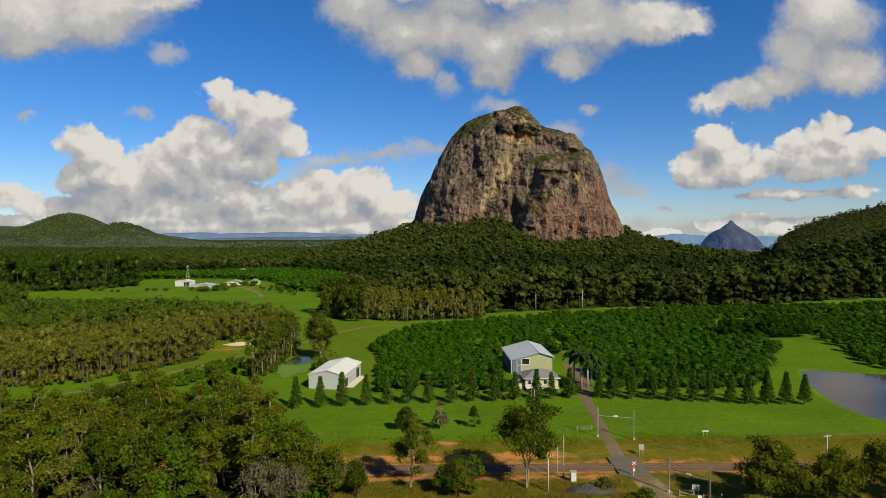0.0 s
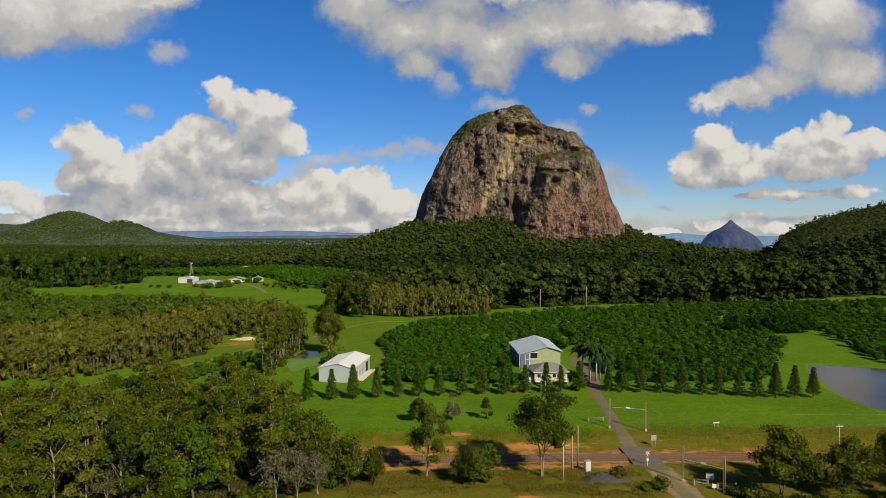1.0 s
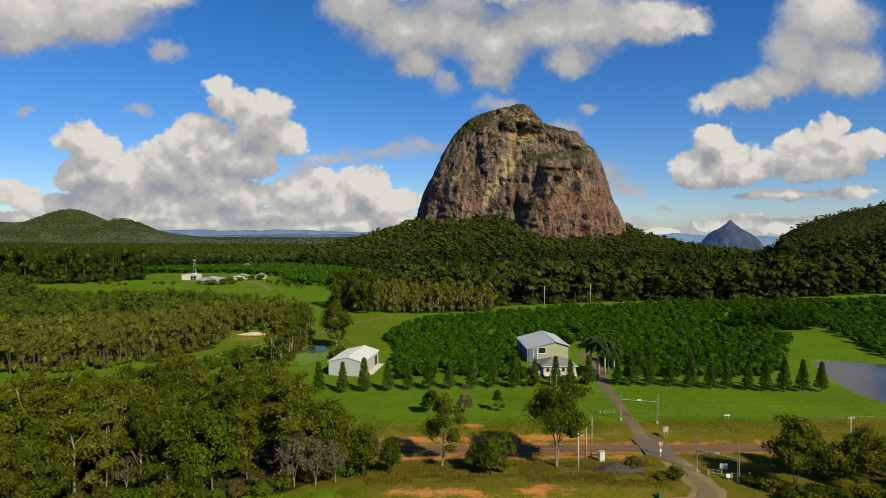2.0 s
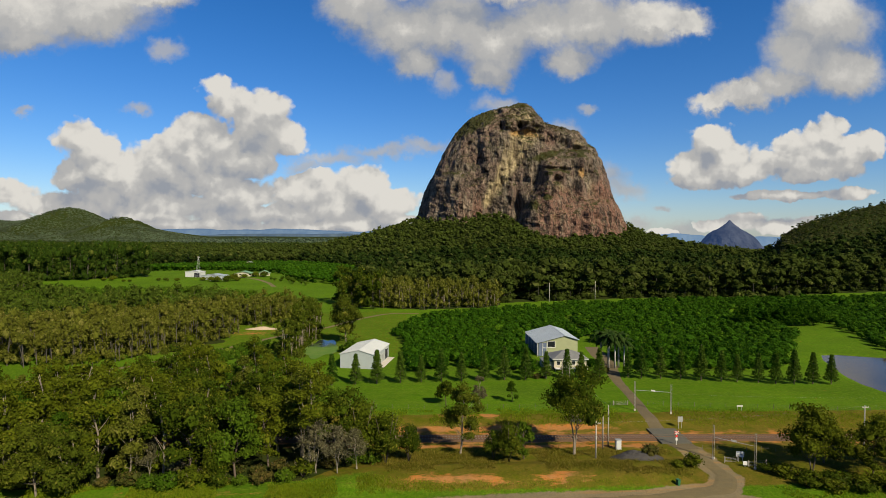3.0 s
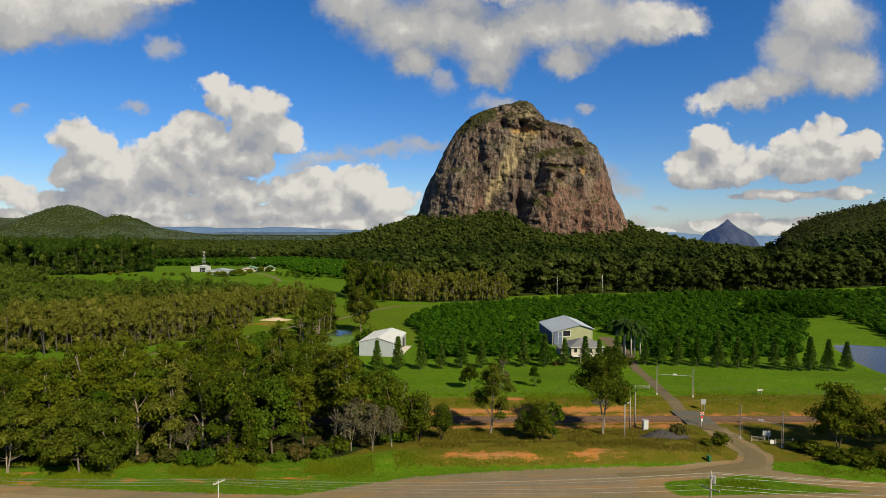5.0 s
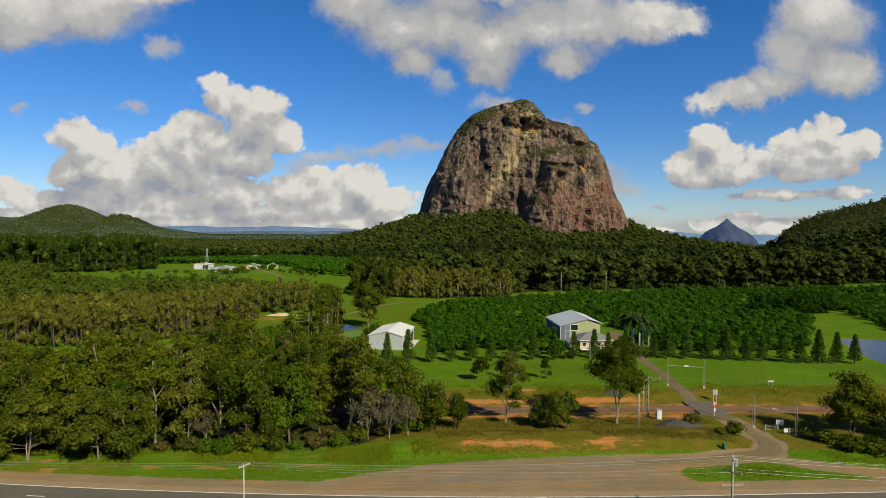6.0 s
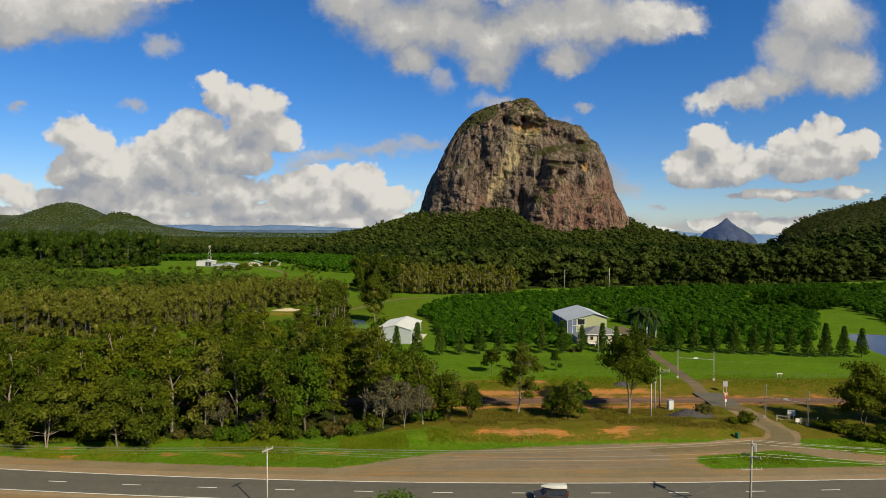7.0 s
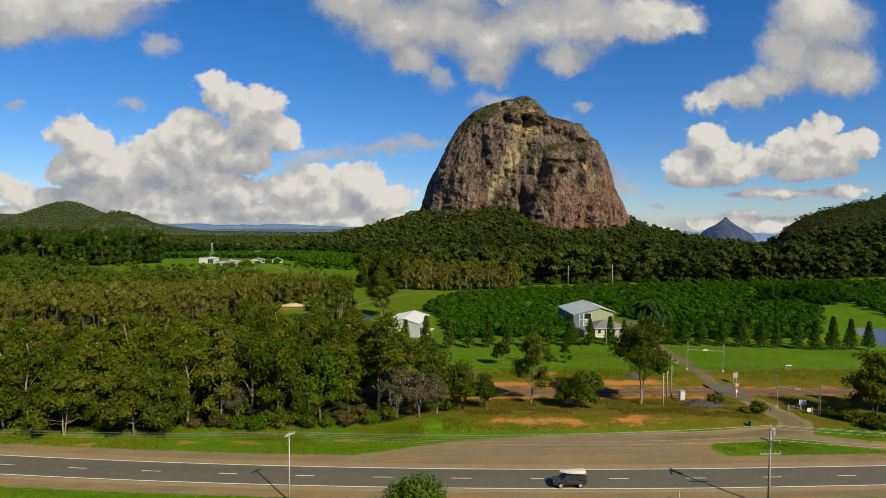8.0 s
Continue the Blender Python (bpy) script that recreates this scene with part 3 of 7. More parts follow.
def prism(points, y0, y1):
    """A bmesh: an outline in x and z, drawn out along y."""
    bm = bmesh.new()
    a = [bm.verts.new((x, y0, z)) for x, z in points]
    b = [bm.verts.new((x, y1, z)) for x, z in points]
    bm.faces.new(a)
    bm.faces.new(b[::-1])
    for i in range(len(a)):
        j = (i + 1) % len(a)
        bm.faces.new((a[j], a[i], b[i], b[j]))
    bmesh.ops.recalc_face_normals(bm, faces=bm.faces[:])
    return bm


def tube(path, radii, sides=6):
    """Points and triangles of a tapered round bar along a path."""
    path = np.asarray(path, float)
    rows = []
    for i, p in enumerate(path):
        d = path[min(i + 1, len(path) - 1)] - path[max(i - 1, 0)]
        d = d / (np.linalg.norm(d) + 1e-9)
        s = np.cross(d, (0.31, 0.95, 0.05))
        if np.linalg.norm(s) < 1e-3:
            s = np.cross(d, (1.0, 0.0, 0.0))
        s /= np.linalg.norm(s)
        u = np.cross(d, s)
        a = np.linspace(0, 2 * np.pi, sides, endpoint=False)[:, None]
        rows.append(p + radii[i] * (np.cos(a) * s + np.sin(a) * u))
    v = np.concatenate(rows + [path[:1], path[-1:]])
    t = grid_tris(len(path), sides, True)
    k = np.arange(sides)
    lo, hi = len(v) - 2, len(v) - 1
    last = (len(path) - 1) * sides
    caps = np.concatenate([np.stack([np.full(sides, lo), (k + 1) % sides, k], 1), np.stack([np.full(sides, hi), last + k, last + (k + 1) % sides], 1)])
    return v, np.concatenate([t, caps])


def round_bar(z0, z1, r0, r1, sides=10, x=0.0, y=0.0):
    p = Pile()
    p.add(*tube([(x, y, z0), (x, y, (z0 + z1) / 2), (x, y, z1)], [r0, (r0 + r1) / 2, r1], sides))
    return p


def ico(level):
    bm = bmesh.new()
    bmesh.ops.create_icosphere(bm, subdivisions=level, radius=1.0)
    bm.verts.ensure_lookup_table()
    v = np.array([x.co[:] for x in bm.verts])
    t = np.array([[q.index for q in f.verts] for f in bm.faces])
    bm.free()
    return v, t


ICO1, ICO2 = ico(1), ico(2)
OCTA = (np.array([(1, 0, 0), (-1, 0, 0), (0, 1, 0), (0, -1, 0), (0, 0, 1), (0, 0, -1)], float),
        np.array([(0, 2, 4), (2, 1, 4), (1, 3, 4), (3, 0, 4), (2, 0, 5), (1, 2, 5), (3, 1, 5), (0, 3, 5)]))


def lump(pile, centre, radii, leaves, size, r, core=ICO1, fill=0.72, slot=0, droop=0.0):
    """A clump of foliage: an uneven dark heart and many leaf tufts that stand out of it."""
    centre, radii = np.asarray(centre, float), np.asarray(radii, float)
    if core is not None:
        v, t = core
        pile.add(centre + v * radii * fill * r.uniform(0.75, 1.12, (len(v), 1)), t, slot)
    if leaves:
        d = r.normal(size=(leaves, 3))
        d /= np.linalg.norm(d, axis=1)[:, None]
        d[:, 2] = np.where(d[:, 2] < -0.5, -d[:, 2] * 0.6, d[:, 2])
        at = centre + d * radii * r.uniform(0.62, 1.12, (leaves, 1))
        a = r.normal(size=(leaves, 3))
        a[:, 2] -= droop
        a -= d * (a * d).sum(1)[:, None] * 0.55
        a /= np.linalg.norm(a, axis=1)[:, None] + 1e-9
        b = np.cross(a, d + 0.5 * r.normal(size=(leaves, 3)))
        b /= np.linalg.norm(b, axis=1)[:, None] + 1e-9
        s = size * r.uniform(0.55, 1.35, (leaves, 1))
        tip = 0.35 * d * s
        v = np.stack([at - a * s, at + b * s * 0.55 + tip, at + a * s, at - b * s * 0.55 + tip], 1).reshape(-1, 3)
        k = np.arange(leaves)[:, None] * 4
        pile.add(v, np.concatenate([k + [0, 1, 2], k + [0, 2, 3]]), slot)


def scatter(pile, forms, places, scales, turns):
    """Sets copies of forms (points, triangles, slots) on many places, as arrays."""
    pick = rng.integers(0, len(forms), len(places))
    for i, (v, t, m) in enumerate(forms):
        k = np.nonzero(pick == i)[0]
        if not len(k):
            continue
        c, s = np.cos(turns[k]), np.sin(turns[k])
        x = v[None, :, 0] * c[:, None] - v[None, :, 1] * s[:, None]
        y = v[None, :, 0] * s[:, None] + v[None, :, 1] * c[:, None]
        z = np.repeat(v[None, :, 2], len(k), 0)
        p = np.stack([x, y, z], -1) * scales[k][:, None, None] + places[k][:, None, :]
        tt = t[None] + (np.arange(len(k)) * len(v))[:, None, None]
        pile.v.append(p.reshape(-1, 3))
        pile.t.append(tt.reshape(-1, 3) + pile.n)
        pile.m.append(np.tile(m, len(k)))
        pile.n += len(k) * len(v)


def inside(x, y, outline):
    """Which of the places lie inside a closed outline."""
    x, y = np.asarray(x, float), np.asarray(y, float)
    hit = np.zeros(x.shape, bool)
    for (ax, ay), (bx, by) in zip(outline, outline[1:] + outline[:1]):
        cross = ((ay > y) != (by > y)) & (x < (bx - ax) * (y - ay) / ((by - ay) if by != ay else 1e-9) + ax)
        hit ^= cross
    return hit


def sown(outline, gap, jitter=0.8, seed=1):
    """Places strewn over an outline about gap apart."""
    r = np.random.default_rng(seed)
    xs, ys = [p[0] for p in outline], [p[1] for p in outline]
    gx, gy = np.meshgrid(np.arange(min(xs), max(xs), gap), np.arange(min(ys), max(ys), gap))
    gx = (gx + r.uniform(-jitter, jitter, gx.shape) * gap * 0.5).ravel()
    gy = (gy + r.uniform(-jitter, jitter, gy.shape) * gap * 0.5).ravel()
    k = inside(gx, gy, outline)
    return gx[k], gy[k]


# ---- the lie of the land ----
def road_y(x):
    """The highway's middle line."""
    x = np.asarray(x, float)
    return 79.4 + 0.00080 * np.minimum(x - 28.0, 0) ** 2 * 0.8 + 0.0 * x


def rail_y(x):
    return 126.5 - 0.030 * (np.asarray(x, float) - 20)


def bell(d):
    return np.exp(-d * d)


def ramp(v, a, b):
    t = np.clip((v - a) / (b - a), 0, 1)
    return t * t * (3 - 2 * t)


DAM = [(140, 202), (145, 209.5), (152, 210), (162, 206), (185, 198), (210, 186), (222, 165), (212, 142), (170, 134), (138, 138), (128, 148), (125.5, 157), (127, 168), (130.5, 180), (136, 193)]


def within(x, y, outline):
    """How far inside an outline the places lie (minus: outside)."""
    best = np.full(len(x), 1e9)
    for (ax, ay), (bx, by) in zip(outline, outline[1:] + outline[:1]):
        t = np.clip(((x - ax) * (bx - ax) + (y - ay) * (by - ay)) / ((bx - ax) ** 2 + (by - ay) ** 2), 0, 1)
        best = np.minimum(best, np.hypot(x - ax - t * (bx - ax), y - ay - t * (by - ay)))
    return np.where(inside(x, y, outline), best, -best)


# skyline of the far hills: a cone on a long back, with a small tooth beside it
HILL_X = [-3200, -2500, -2150, -1960, -1860, -1780, -1700, -1645, -1595, -1560, -1537, -1512, -1475, -1422, -1380, -1352, -1334, -1319, -1304, -1286, -1250, -1200, -1110, -1000, -880]
HILL_Z = [60, 100, 116, 98, 84, 80, 85, 93, 114, 135, 142, 135, 113, 93, 82, 77, 90, 107, 92, 74, 64, 50, 32, 14, 0]


def land(x, y):
    """Height of the ground."""
    x, y = np.asarray(x, float), np.asarray(y, float)
    shape = np.broadcast(x, y).shape
    x, y = np.broadcast_to(x, shape).ravel(), np.broadcast_to(y, shape).ravel()
    p = np.stack([x, y, np.zeros_like(x)], 1)
    z = 0.25 * fbm(p / 35.0, 3) * ramp(np.abs(y - road_y(x)), 6, 16)
    z += 3.0 * fbm(p / 260.0, 3) * ramp(y, 330, 520)
    # bank beside the highway, shallow cutting of the railway, field behind it
    z += 1.3 * ramp(y, 99, 104) * ramp(-y, -114, -108) * ramp(x, -34, -18) * ramp(-x, -44, -34)
    z -= 0.35 * bell((y - rail_y(x)) / 5.0)
    z += 0.9 * ramp(y, rail_y(x) + 5, rail_y(x) + 11) * ramp(-y, -175, -150)
    # the apron of the great rock
    dx, dy = x - 202, (y - 1215) / 0.82
    r = np.hypot(dx, dy) + 1e-6
    we, wf = np.clip(dx / r, 0, 1) ** 2, np.clip(-dy / r, 0, 1) ** 2
    ww = 1 - we - wf
    front = np.interp(x, [-60, 150, 178, 215, 420], [66, 74, 50, 32, 30])
    reach, crown = 265 * ww + 185 * we + 500 * wf, 74 * ww + 74 * we + front * wf
    z += crown * np.clip(1 - np.maximum(r - 195, 0) / reach, 0, 1) ** 1.5
    # wooded hill, far hills
    u = x / np.maximum(y, 50)
    z += np.interp(u, [0.620, 0.637, 0.652, 0.692, 0.75, 0.826, 1.1], [0, 20, 38, 58, 74, 89, 140]) * bell((y - 880) / 250)
    f = bell((y - 2600) / 380.0)
    z += f * np.interp(x, HILL_X, HILL_Z)
    # valley falling away to the far peak
    z -= 110 * ramp(y, 950, 2600) * ramp(u, 0.30, 0.42) * ramp(-u, -0.85, -0.66)
    # far rise on which the homestead lies
    z += 3.5 * bell(np.hypot((x + 230) / 150.0, (y - 590) / 90.0))
    # farm dams
    k = np.nonzero((x > 110) & (x < 235) & (y > 120) & (y < 230))[0]
    if len(k):
        z[k] -= 1.5 * ramp(within(x[k], y[k], DAM), -1.0, 3.0)
    return z.reshape(shape)


def land1(x, y):
    return float(land(np.array([x]), np.array([y]))[0])


ORCHARD = [(-12, 188), (30, 188), (106, 184), (118, 190), (150, 231), (160, 242), (166, 262), (166, 290), (172, 330), (310, 352), (318, 374), (171, 372), (86, 350), (2, 312), (-20, 284), (-22, 251)]
ORCHARD_EAST = [(172, 204), (195, 200), (330, 250), (330, 345), (190, 324), (165, 286), (200, 280)]
YARD = [(29, 176), (63, 176), (64, 236), (72, 302), (66, 302), (60, 240), (29, 240)]
SWAMP = [(-52, 352), (-8, 336), (38, 346), (44, 364), (30, 400), (-60, 400)]
WOOD_WEST = [(-330, 196), (-140, 196), (-118, 203), (-92, 240), (-112, 292), (-104, 322), (-150, 340), (-255, 345), (-290, 400), (-300, 460), (-420, 500), (-520, 440), (-430, 250)]
MID_ORCHARD = [(-285, 352), (-150, 346), (-102, 330), (-84, 345), (-100, 385), (-150, 418), (-210, 432), (-280, 438)]
WOOD_NEAR = [(-175, 106), (-96, 103), (-62, 105), (-33, 106), (-24, 112), (-27, 121), (-34, 136), (-42, 152), (-56, 168), (-76, 172), (-98, 165), (-150, 168), (-190, 150)]
FAR_ORCHARD = [(-335, 640), (-235, 632), (-150, 588), (-128, 520), (-82, 494), (-66, 560), (-90, 700), (-200, 800), (-330, 740)]
FOREST = [(-62, 402), (44, 368), (132, 390), (201, 386), (342, 408), (620, 430), (1500, 520), (2300, 1500), (2300, 2400), (-2600, 3200), (-1900, 1300), (-560, 560), (-440, 520), (-345, 565),
          (-335, 650), (-330, 745), (-200, 810), (-88, 705), (-60, 560), (-78, 490), (-40, 440)]

PULL_OFF = [(-50, 86.6), (-34, 91.5), (-19, 96.4), (-5, 98.2), (8, 99.0), (22, 99.5), (27, 97), (24, 91), (25, 87.6), (0, 85)]
ACCESS = [(18, 95.6), (30, 96.4), (38, 97.6), (45, 99.0), (48.5, 104), (48.2, 110), (48, 118)]
ACCESS_EAST = [(42, 97.5), (50, 93), (60, 89.5), (74, 86)]

# ---- the ground: one sheet out to the horizon ----
def ground_sheet():
    near = np.arange(62, 210, 0.9)
    far = [210.0]
    while far[-1] < 4900:
        far.append(far[-1] + max(0.8, 0.0185 * (far[-1] - 150)))
    ys = np.concatenate([[-260, -160, -90, -40, 0, 25, 40, 52], near, far])
    cols = 380
    s = np.linspace(-1, 1, cols)
    x = s[None, :] * (135 + 0.95 * np.maximum(ys, 0))[:, None]
    y = np.repeat(ys[:, None], cols, 1)
    z = land(x, y)
    me = tri_mesh("ground", np.stack([x, y, z], -1).reshape(-1, 3), grid_tris(len(ys), cols), M_GROUND, smooth=True)
    x, y = x.ravel(), y.ravel()
    rough, earth, litter = np.zeros(len(x)), np.zeros(len(x)), np.zeros(len(x))
    rough = np.maximum(rough, ramp(y, 98, 102) * ramp(-y, -142, -139) * 0.8 * np.maximum(ramp(x, -40, -6), ramp(y, 103, 109)))
    rough = np.maximum(rough, 0.7 * ramp(-np.abs(y - 141.5 + 0.10 * (x - 50)), -2.0, -0.6) * ramp(x, 50, 56))
    rough = np.where((y > 215) & (x < -15) & (y < 330), 0.42, rough)
    earth = np.maximum(earth, 0.75 * bell((y - rail_y(x)) / 4.5))
    earth = np.maximum(earth, 0.82 * bell((y - 103.4) / 2.0) * ramp(x, -18, -10) * ramp(-x, -26, -16) * (0.75 + 1.1 * fbm(np.stack([x / 9, y / 4, x * 0], 1), 3)).clip(0, 1))
    earth = np.maximum(earth, 0.85 * bell((y - 132.5) / 1.8) * ramp(x, -26, -14) * ramp(-x, -42, -30))
    earth = np.maximum(earth, 0.85 * bell((y - 139.0) / 1.6) * ramp(x, -8, -2) * ramp(-x, -12, -6))
    earth = np.maximum(earth, 0.5 * bell(np.hypot((x + 86) / 14, (y - 262) / 9)))
    earth = np.maximum(earth, 0.30 * bell((y - 101.0) / 1.2) * ramp(-x, 22, 45))
    earth = np.maximum(earth, 0.46 * bell((y - 97.0) / 1.2) * ramp(-x, 28, 40) * ramp(x, -150, -120))
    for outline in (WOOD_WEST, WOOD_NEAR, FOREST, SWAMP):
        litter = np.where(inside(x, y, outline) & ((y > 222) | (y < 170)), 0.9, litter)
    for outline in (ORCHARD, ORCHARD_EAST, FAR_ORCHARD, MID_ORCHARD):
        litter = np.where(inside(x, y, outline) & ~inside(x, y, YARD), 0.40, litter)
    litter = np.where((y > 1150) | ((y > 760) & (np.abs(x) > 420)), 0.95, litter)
    earth = np.maximum(earth, 0.9 * bell((y - rail_y(x) + 5.2) / 1.3) * ramp(x, -40, -20) * ramp(-x, -46, -38))
    stones = np.zeros(len(x))
    near = np.nonzero((y > 60) & (y < 125) & (np.abs(x) < 260))[0]
    xn, yn = x[near], y[near]
    g = ramp(-np.abs(yn - road_y(xn) - 0.7), -8.6, -6.6)
    g = np.maximum(g, ramp(within(xn, yn, PULL_OFF), -2.2, 2.0))
    for path, half in ((ACCESS, 2.8), (ACCESS_EAST, 2.0)):
        for (ax, ay), (bx, by) in zip(path, path[1:]):
            t = np.clip(((xn - ax) * (bx - ax) + (yn - ay) * (by - ay)) / ((bx - ax) ** 2 + (by - ay) ** 2), 0, 1)
            g = np.maximum(g, ramp(-np.hypot(xn - ax - t * (bx - ax), yn - ay - t * (by - ay)), -half - 0.9, -half + 0.6))
    stones[near] = g
    b = me.attributes.new("gravel", "FLOAT", "POINT")
    b.data.foreach_set("value", stones.astype(np.float32))
    a = me.color_attributes.new("cover", "FLOAT_COLOR", "POINT")
    a.data.foreach_set("color", np.stack([rough, earth, litter, np.ones(len(x))], 1).astype(np.float32).ravel())
    tagged(new("ground", me), "gently rolling green pasture and wooded land", "ground", kind="structure")


ground_sheet()


def strip(name, path, width, lift, mat, label, category, step=1.5, ragged=0.0, kind="structure", across=5):
    """A band laid on the ground along a path, with soft uneven edges; lift: its thickness above the ground."""
    path = np.asarray(path, float)
    d = np.concatenate([[0], np.cumsum(np.hypot(*np.diff(path, axis=0).T))])
    s = np.arange(0, d[-1] + step, step).clip(0, d[-1])
    x, y = np.interp(s, d, path[:, 0]), np.interp(s, d, path[:, 1])
    w = np.interp(s, d, width) if np.ndim(width) else np.full(len(s), width)
    k = np.array([0.25, 0.5, 0.25])
    for _ in range(3):
        x[1:-1], y[1:-1] = np.convolve(x, k, "valid"), np.convolve(y, k, "valid")
    tx, ty = np.gradient(x), np.gradient(y)
    l = np.hypot(tx, ty) + 1e-9
    nx, ny = -ty / l, tx / l
    f = np.linspace(-0.5, 0.5, across)
    wl = w + ragged * fbm(np.stack([s / 3.0, s * 0 + 3, s * 0], 1), 3)
    wr = w + ragged * fbm(np.stack([s / 3.0, s * 0 + 9, s * 0], 1), 3)
    ww = np.where(f[None, :] < 0, wl[:, None], wr[:, None])
    X, Y = x[:, None] + nx[:, None] * f * ww, y[:, None] + ny[:, None] * f * ww
    Z = land(X, Y) + lift
    Z[:, 0] -= lift + 0.05
    Z[:, -1] -= lift + 0.05
    me = tri_mesh(name, np.stack([X, Y, Z], -1).reshape(-1, 3), grid_tris(len(s), across), mat, smooth=False)
    return tagged(new(name, me), label, category, kind=kind)


def sheet(name, outline, lift, mat, label, category, gap=1.2, ragged=1.0, kind="structure"):
    """A patch laid on the ground, its edge wavering a little."""
    pts = []
    for (ax, ay), (bx, by) in zip(outline, outline[1:] + outline[:1]):
        n = max(2, int(math.hypot(bx - ax, by - ay) / gap))
        pts += [(ax + (bx - ax) * i / n, ay + (by - ay) * i / n) for i in range(n)]
    pts = np.array(pts)
    wav = fbm(np.stack([pts[:, 0] / 4, pts[:, 1] / 4, pts[:, 0] * 0 + len(outline)], 1), 3)
    mid = pts.mean(0)
    d = pts - mid
    pts = pts + d / (np.linalg.norm(d, axis=1)[:, None] + 1e-9) * (ragged * wav)[:, None]
    rings = np.linspace(0, 1, 9)[1:]
    v = [np.array([[mid[0], mid[1]]])] + [mid + (pts - mid) * f for f in rings]
    v = np.concatenate(v)
    n = len(pts)
    k = np.arange(n)
    t = [np.stack([np.zeros(n, int), 1 + k, 1 + (k + 1) % n], 1)]
    for i in range(len(rings) - 1):
        a, b = 1 + i * n, 1 + (i + 1) * n
        t += [np.stack([a + k, b + k, b + (k + 1) % n], 1), np.stack([a + k, b + (k + 1) % n, a + (k + 1) % n], 1)]
    z = land(v[:, 0], v[:, 1]) + lift
    z[-n:] -= lift + 0.04
    me = tri_mesh(name, np.column_stack([v, z]), np.concatenate(t), mat)
    return tagged(new(name, me), label, category, kind=kind)


# highway, its gravel shoulders and painted lines
RX = np.linspace(-230, 230, 93)
HIGHWAY = np.column_stack([RX, road_y(RX)])
strip("road_shoulder", HIGHWAY + (0, 0.5), 11.6, 0.03, M_SHOULDER, "pale sandy gravel shoulder along the highway", "road shoulder", 1.5, 0.7, across=9)
road = strip("road", HIGHWAY, 8.4, 0.09, M_ASPHALT, "grey two-lane asphalt highway with painted lines", "road", 2.0, 0.12, across=7)


def painted(name, x0, x1, off, width, parent):
    n = max(2, int((x1 - x0) / 3))
    x = np.linspace(x0, x1, n)
    rows = []
    for k, dz in ((-0.5, -0.03), (-0.5, 0.0), (0.5, 0.0), (0.5, -0.03)):
        y = road_y(x) + off + k * width
        rows.append(np.column_stack([x, y, land(x, y) + 0.106 + dz]))
    return part(name, tri_mesh(name, np.concatenate(rows), grid_tris(4, n), M_LINE), None, road)


for _off in (-3.3, 3.35):
    painted("edge_line", -220, 220, _off, 0.16, road)
for _i in range(-12, 17):
    painted("centre_dash", -18.9 + 12.0 * _i - 3.0, -18.9 + 12.0 * _i, 0.0, 0.16, road)

sheet("pull_off", [(-30, 89.0), (-18, 94.0), (-5, 96.0), (8, 96.8), (19, 97.2), (22, 93), (20, 89), (0, 88)], 0.04, M_YARD, "grey and orange gravel pull-off beside the highway", "gravel area", 1.0, 1.2)
strip("farm_access", ACCESS, [3, 3, 4, 5, 4.5, 3.6, 3.6], 0.05, M_TRACK, "brown gravel farm access bending off the pull-off", "track", 1.0, 1.2)
strip("drive", [(48, 118), (47, 124), (46.4, 131), (47.0, 140), (48.8, 152), (50.6, 164), (52.4, 176), (54.5, 186), (57, 196), (58.5, 212), (60, 226)], [6.5, 8, 4.6, 4, 3.8, 3.8, 4.6, 6, 7, 8, 7], 0.06, M_DRIVE,
      "grey-brown gravel drive up to the house", "drive", 1.2, 0.5)
strip("field_track", [(-150, 168), (-129, 181), (-111, 197), (-86, 229.5), (-68, 262), (-54, 276), (-44, 298), (-30, 318), (-22, 322), (-10, 320)], 3.4, 0.04, M_TRACK, "pale dirt track along the pasture", "track", 2.0, 0.7)
strip("homestead_track", [(-128, 470), (-140, 500), (-160, 530), (-182, 545), (-230, 548)], 5.0, 0.05, M_TRACK, "pale dirt track to the homestead", "track", 4.0, 1.0)


def water(name, outline, z, label, mat=M_WATER):
    bm = bmesh.new()
    vs = [bm.verts.new((x, y, z)) for x, y in outline]
    f = bm.faces.new(vs)
    if f.normal.z < 0:
        f.normal_flip()
    me = bpy.data.meshes.new(name)
    bm.to_mesh(me)
    bm.free()
    me.materials.append(mat)
    return tagged(new(name, me), label, "pond", kind="structure")


def ring(cx, cy, rx, ry, n=48, wob=0.06):
    a = np.linspace(0, 2 * np.pi, n, endpoint=False)
    w = 1 + wob * fbm(np.stack([np.cos(a) * 2, np.sin(a) * 2, a * 0 + cx], 1), 2)
    return [(cx + rx * math.cos(t) * f, cy + ry * math.sin(t) * f) for t, f in zip(a, w)]


water("farm_dam", [(175 + (a - 175) * 1.03, 172 + (b - 172) * 1.03) for a, b in DAM], land1(170, 172) + 1.0, "still grey farm dam reflecting the cloudy sky")
water("pond", ring(-49.0, 226, 6.2, 17.0, 48, 0.35), land1(-49, 226) + 0.10, "small weedy green pond beside the shed", M_POND)


# ---- the great rock ----
# outline of the rock level by level: height, left end, right end
LEVELS = [(0, -78, 384), (40, -70, 371), (89, -53, 354), (130, -40, 337), (169, -22, 320), (213, 1, 302), (236, 15, 290), (246, 22, 278), (254, 28, 240), (262, 34, 216), (275, 48, 204),
          (287, 66, 195), (297, 98, 190), (305, 126, 185), (312, 140, 178), (317, 150, 170)]


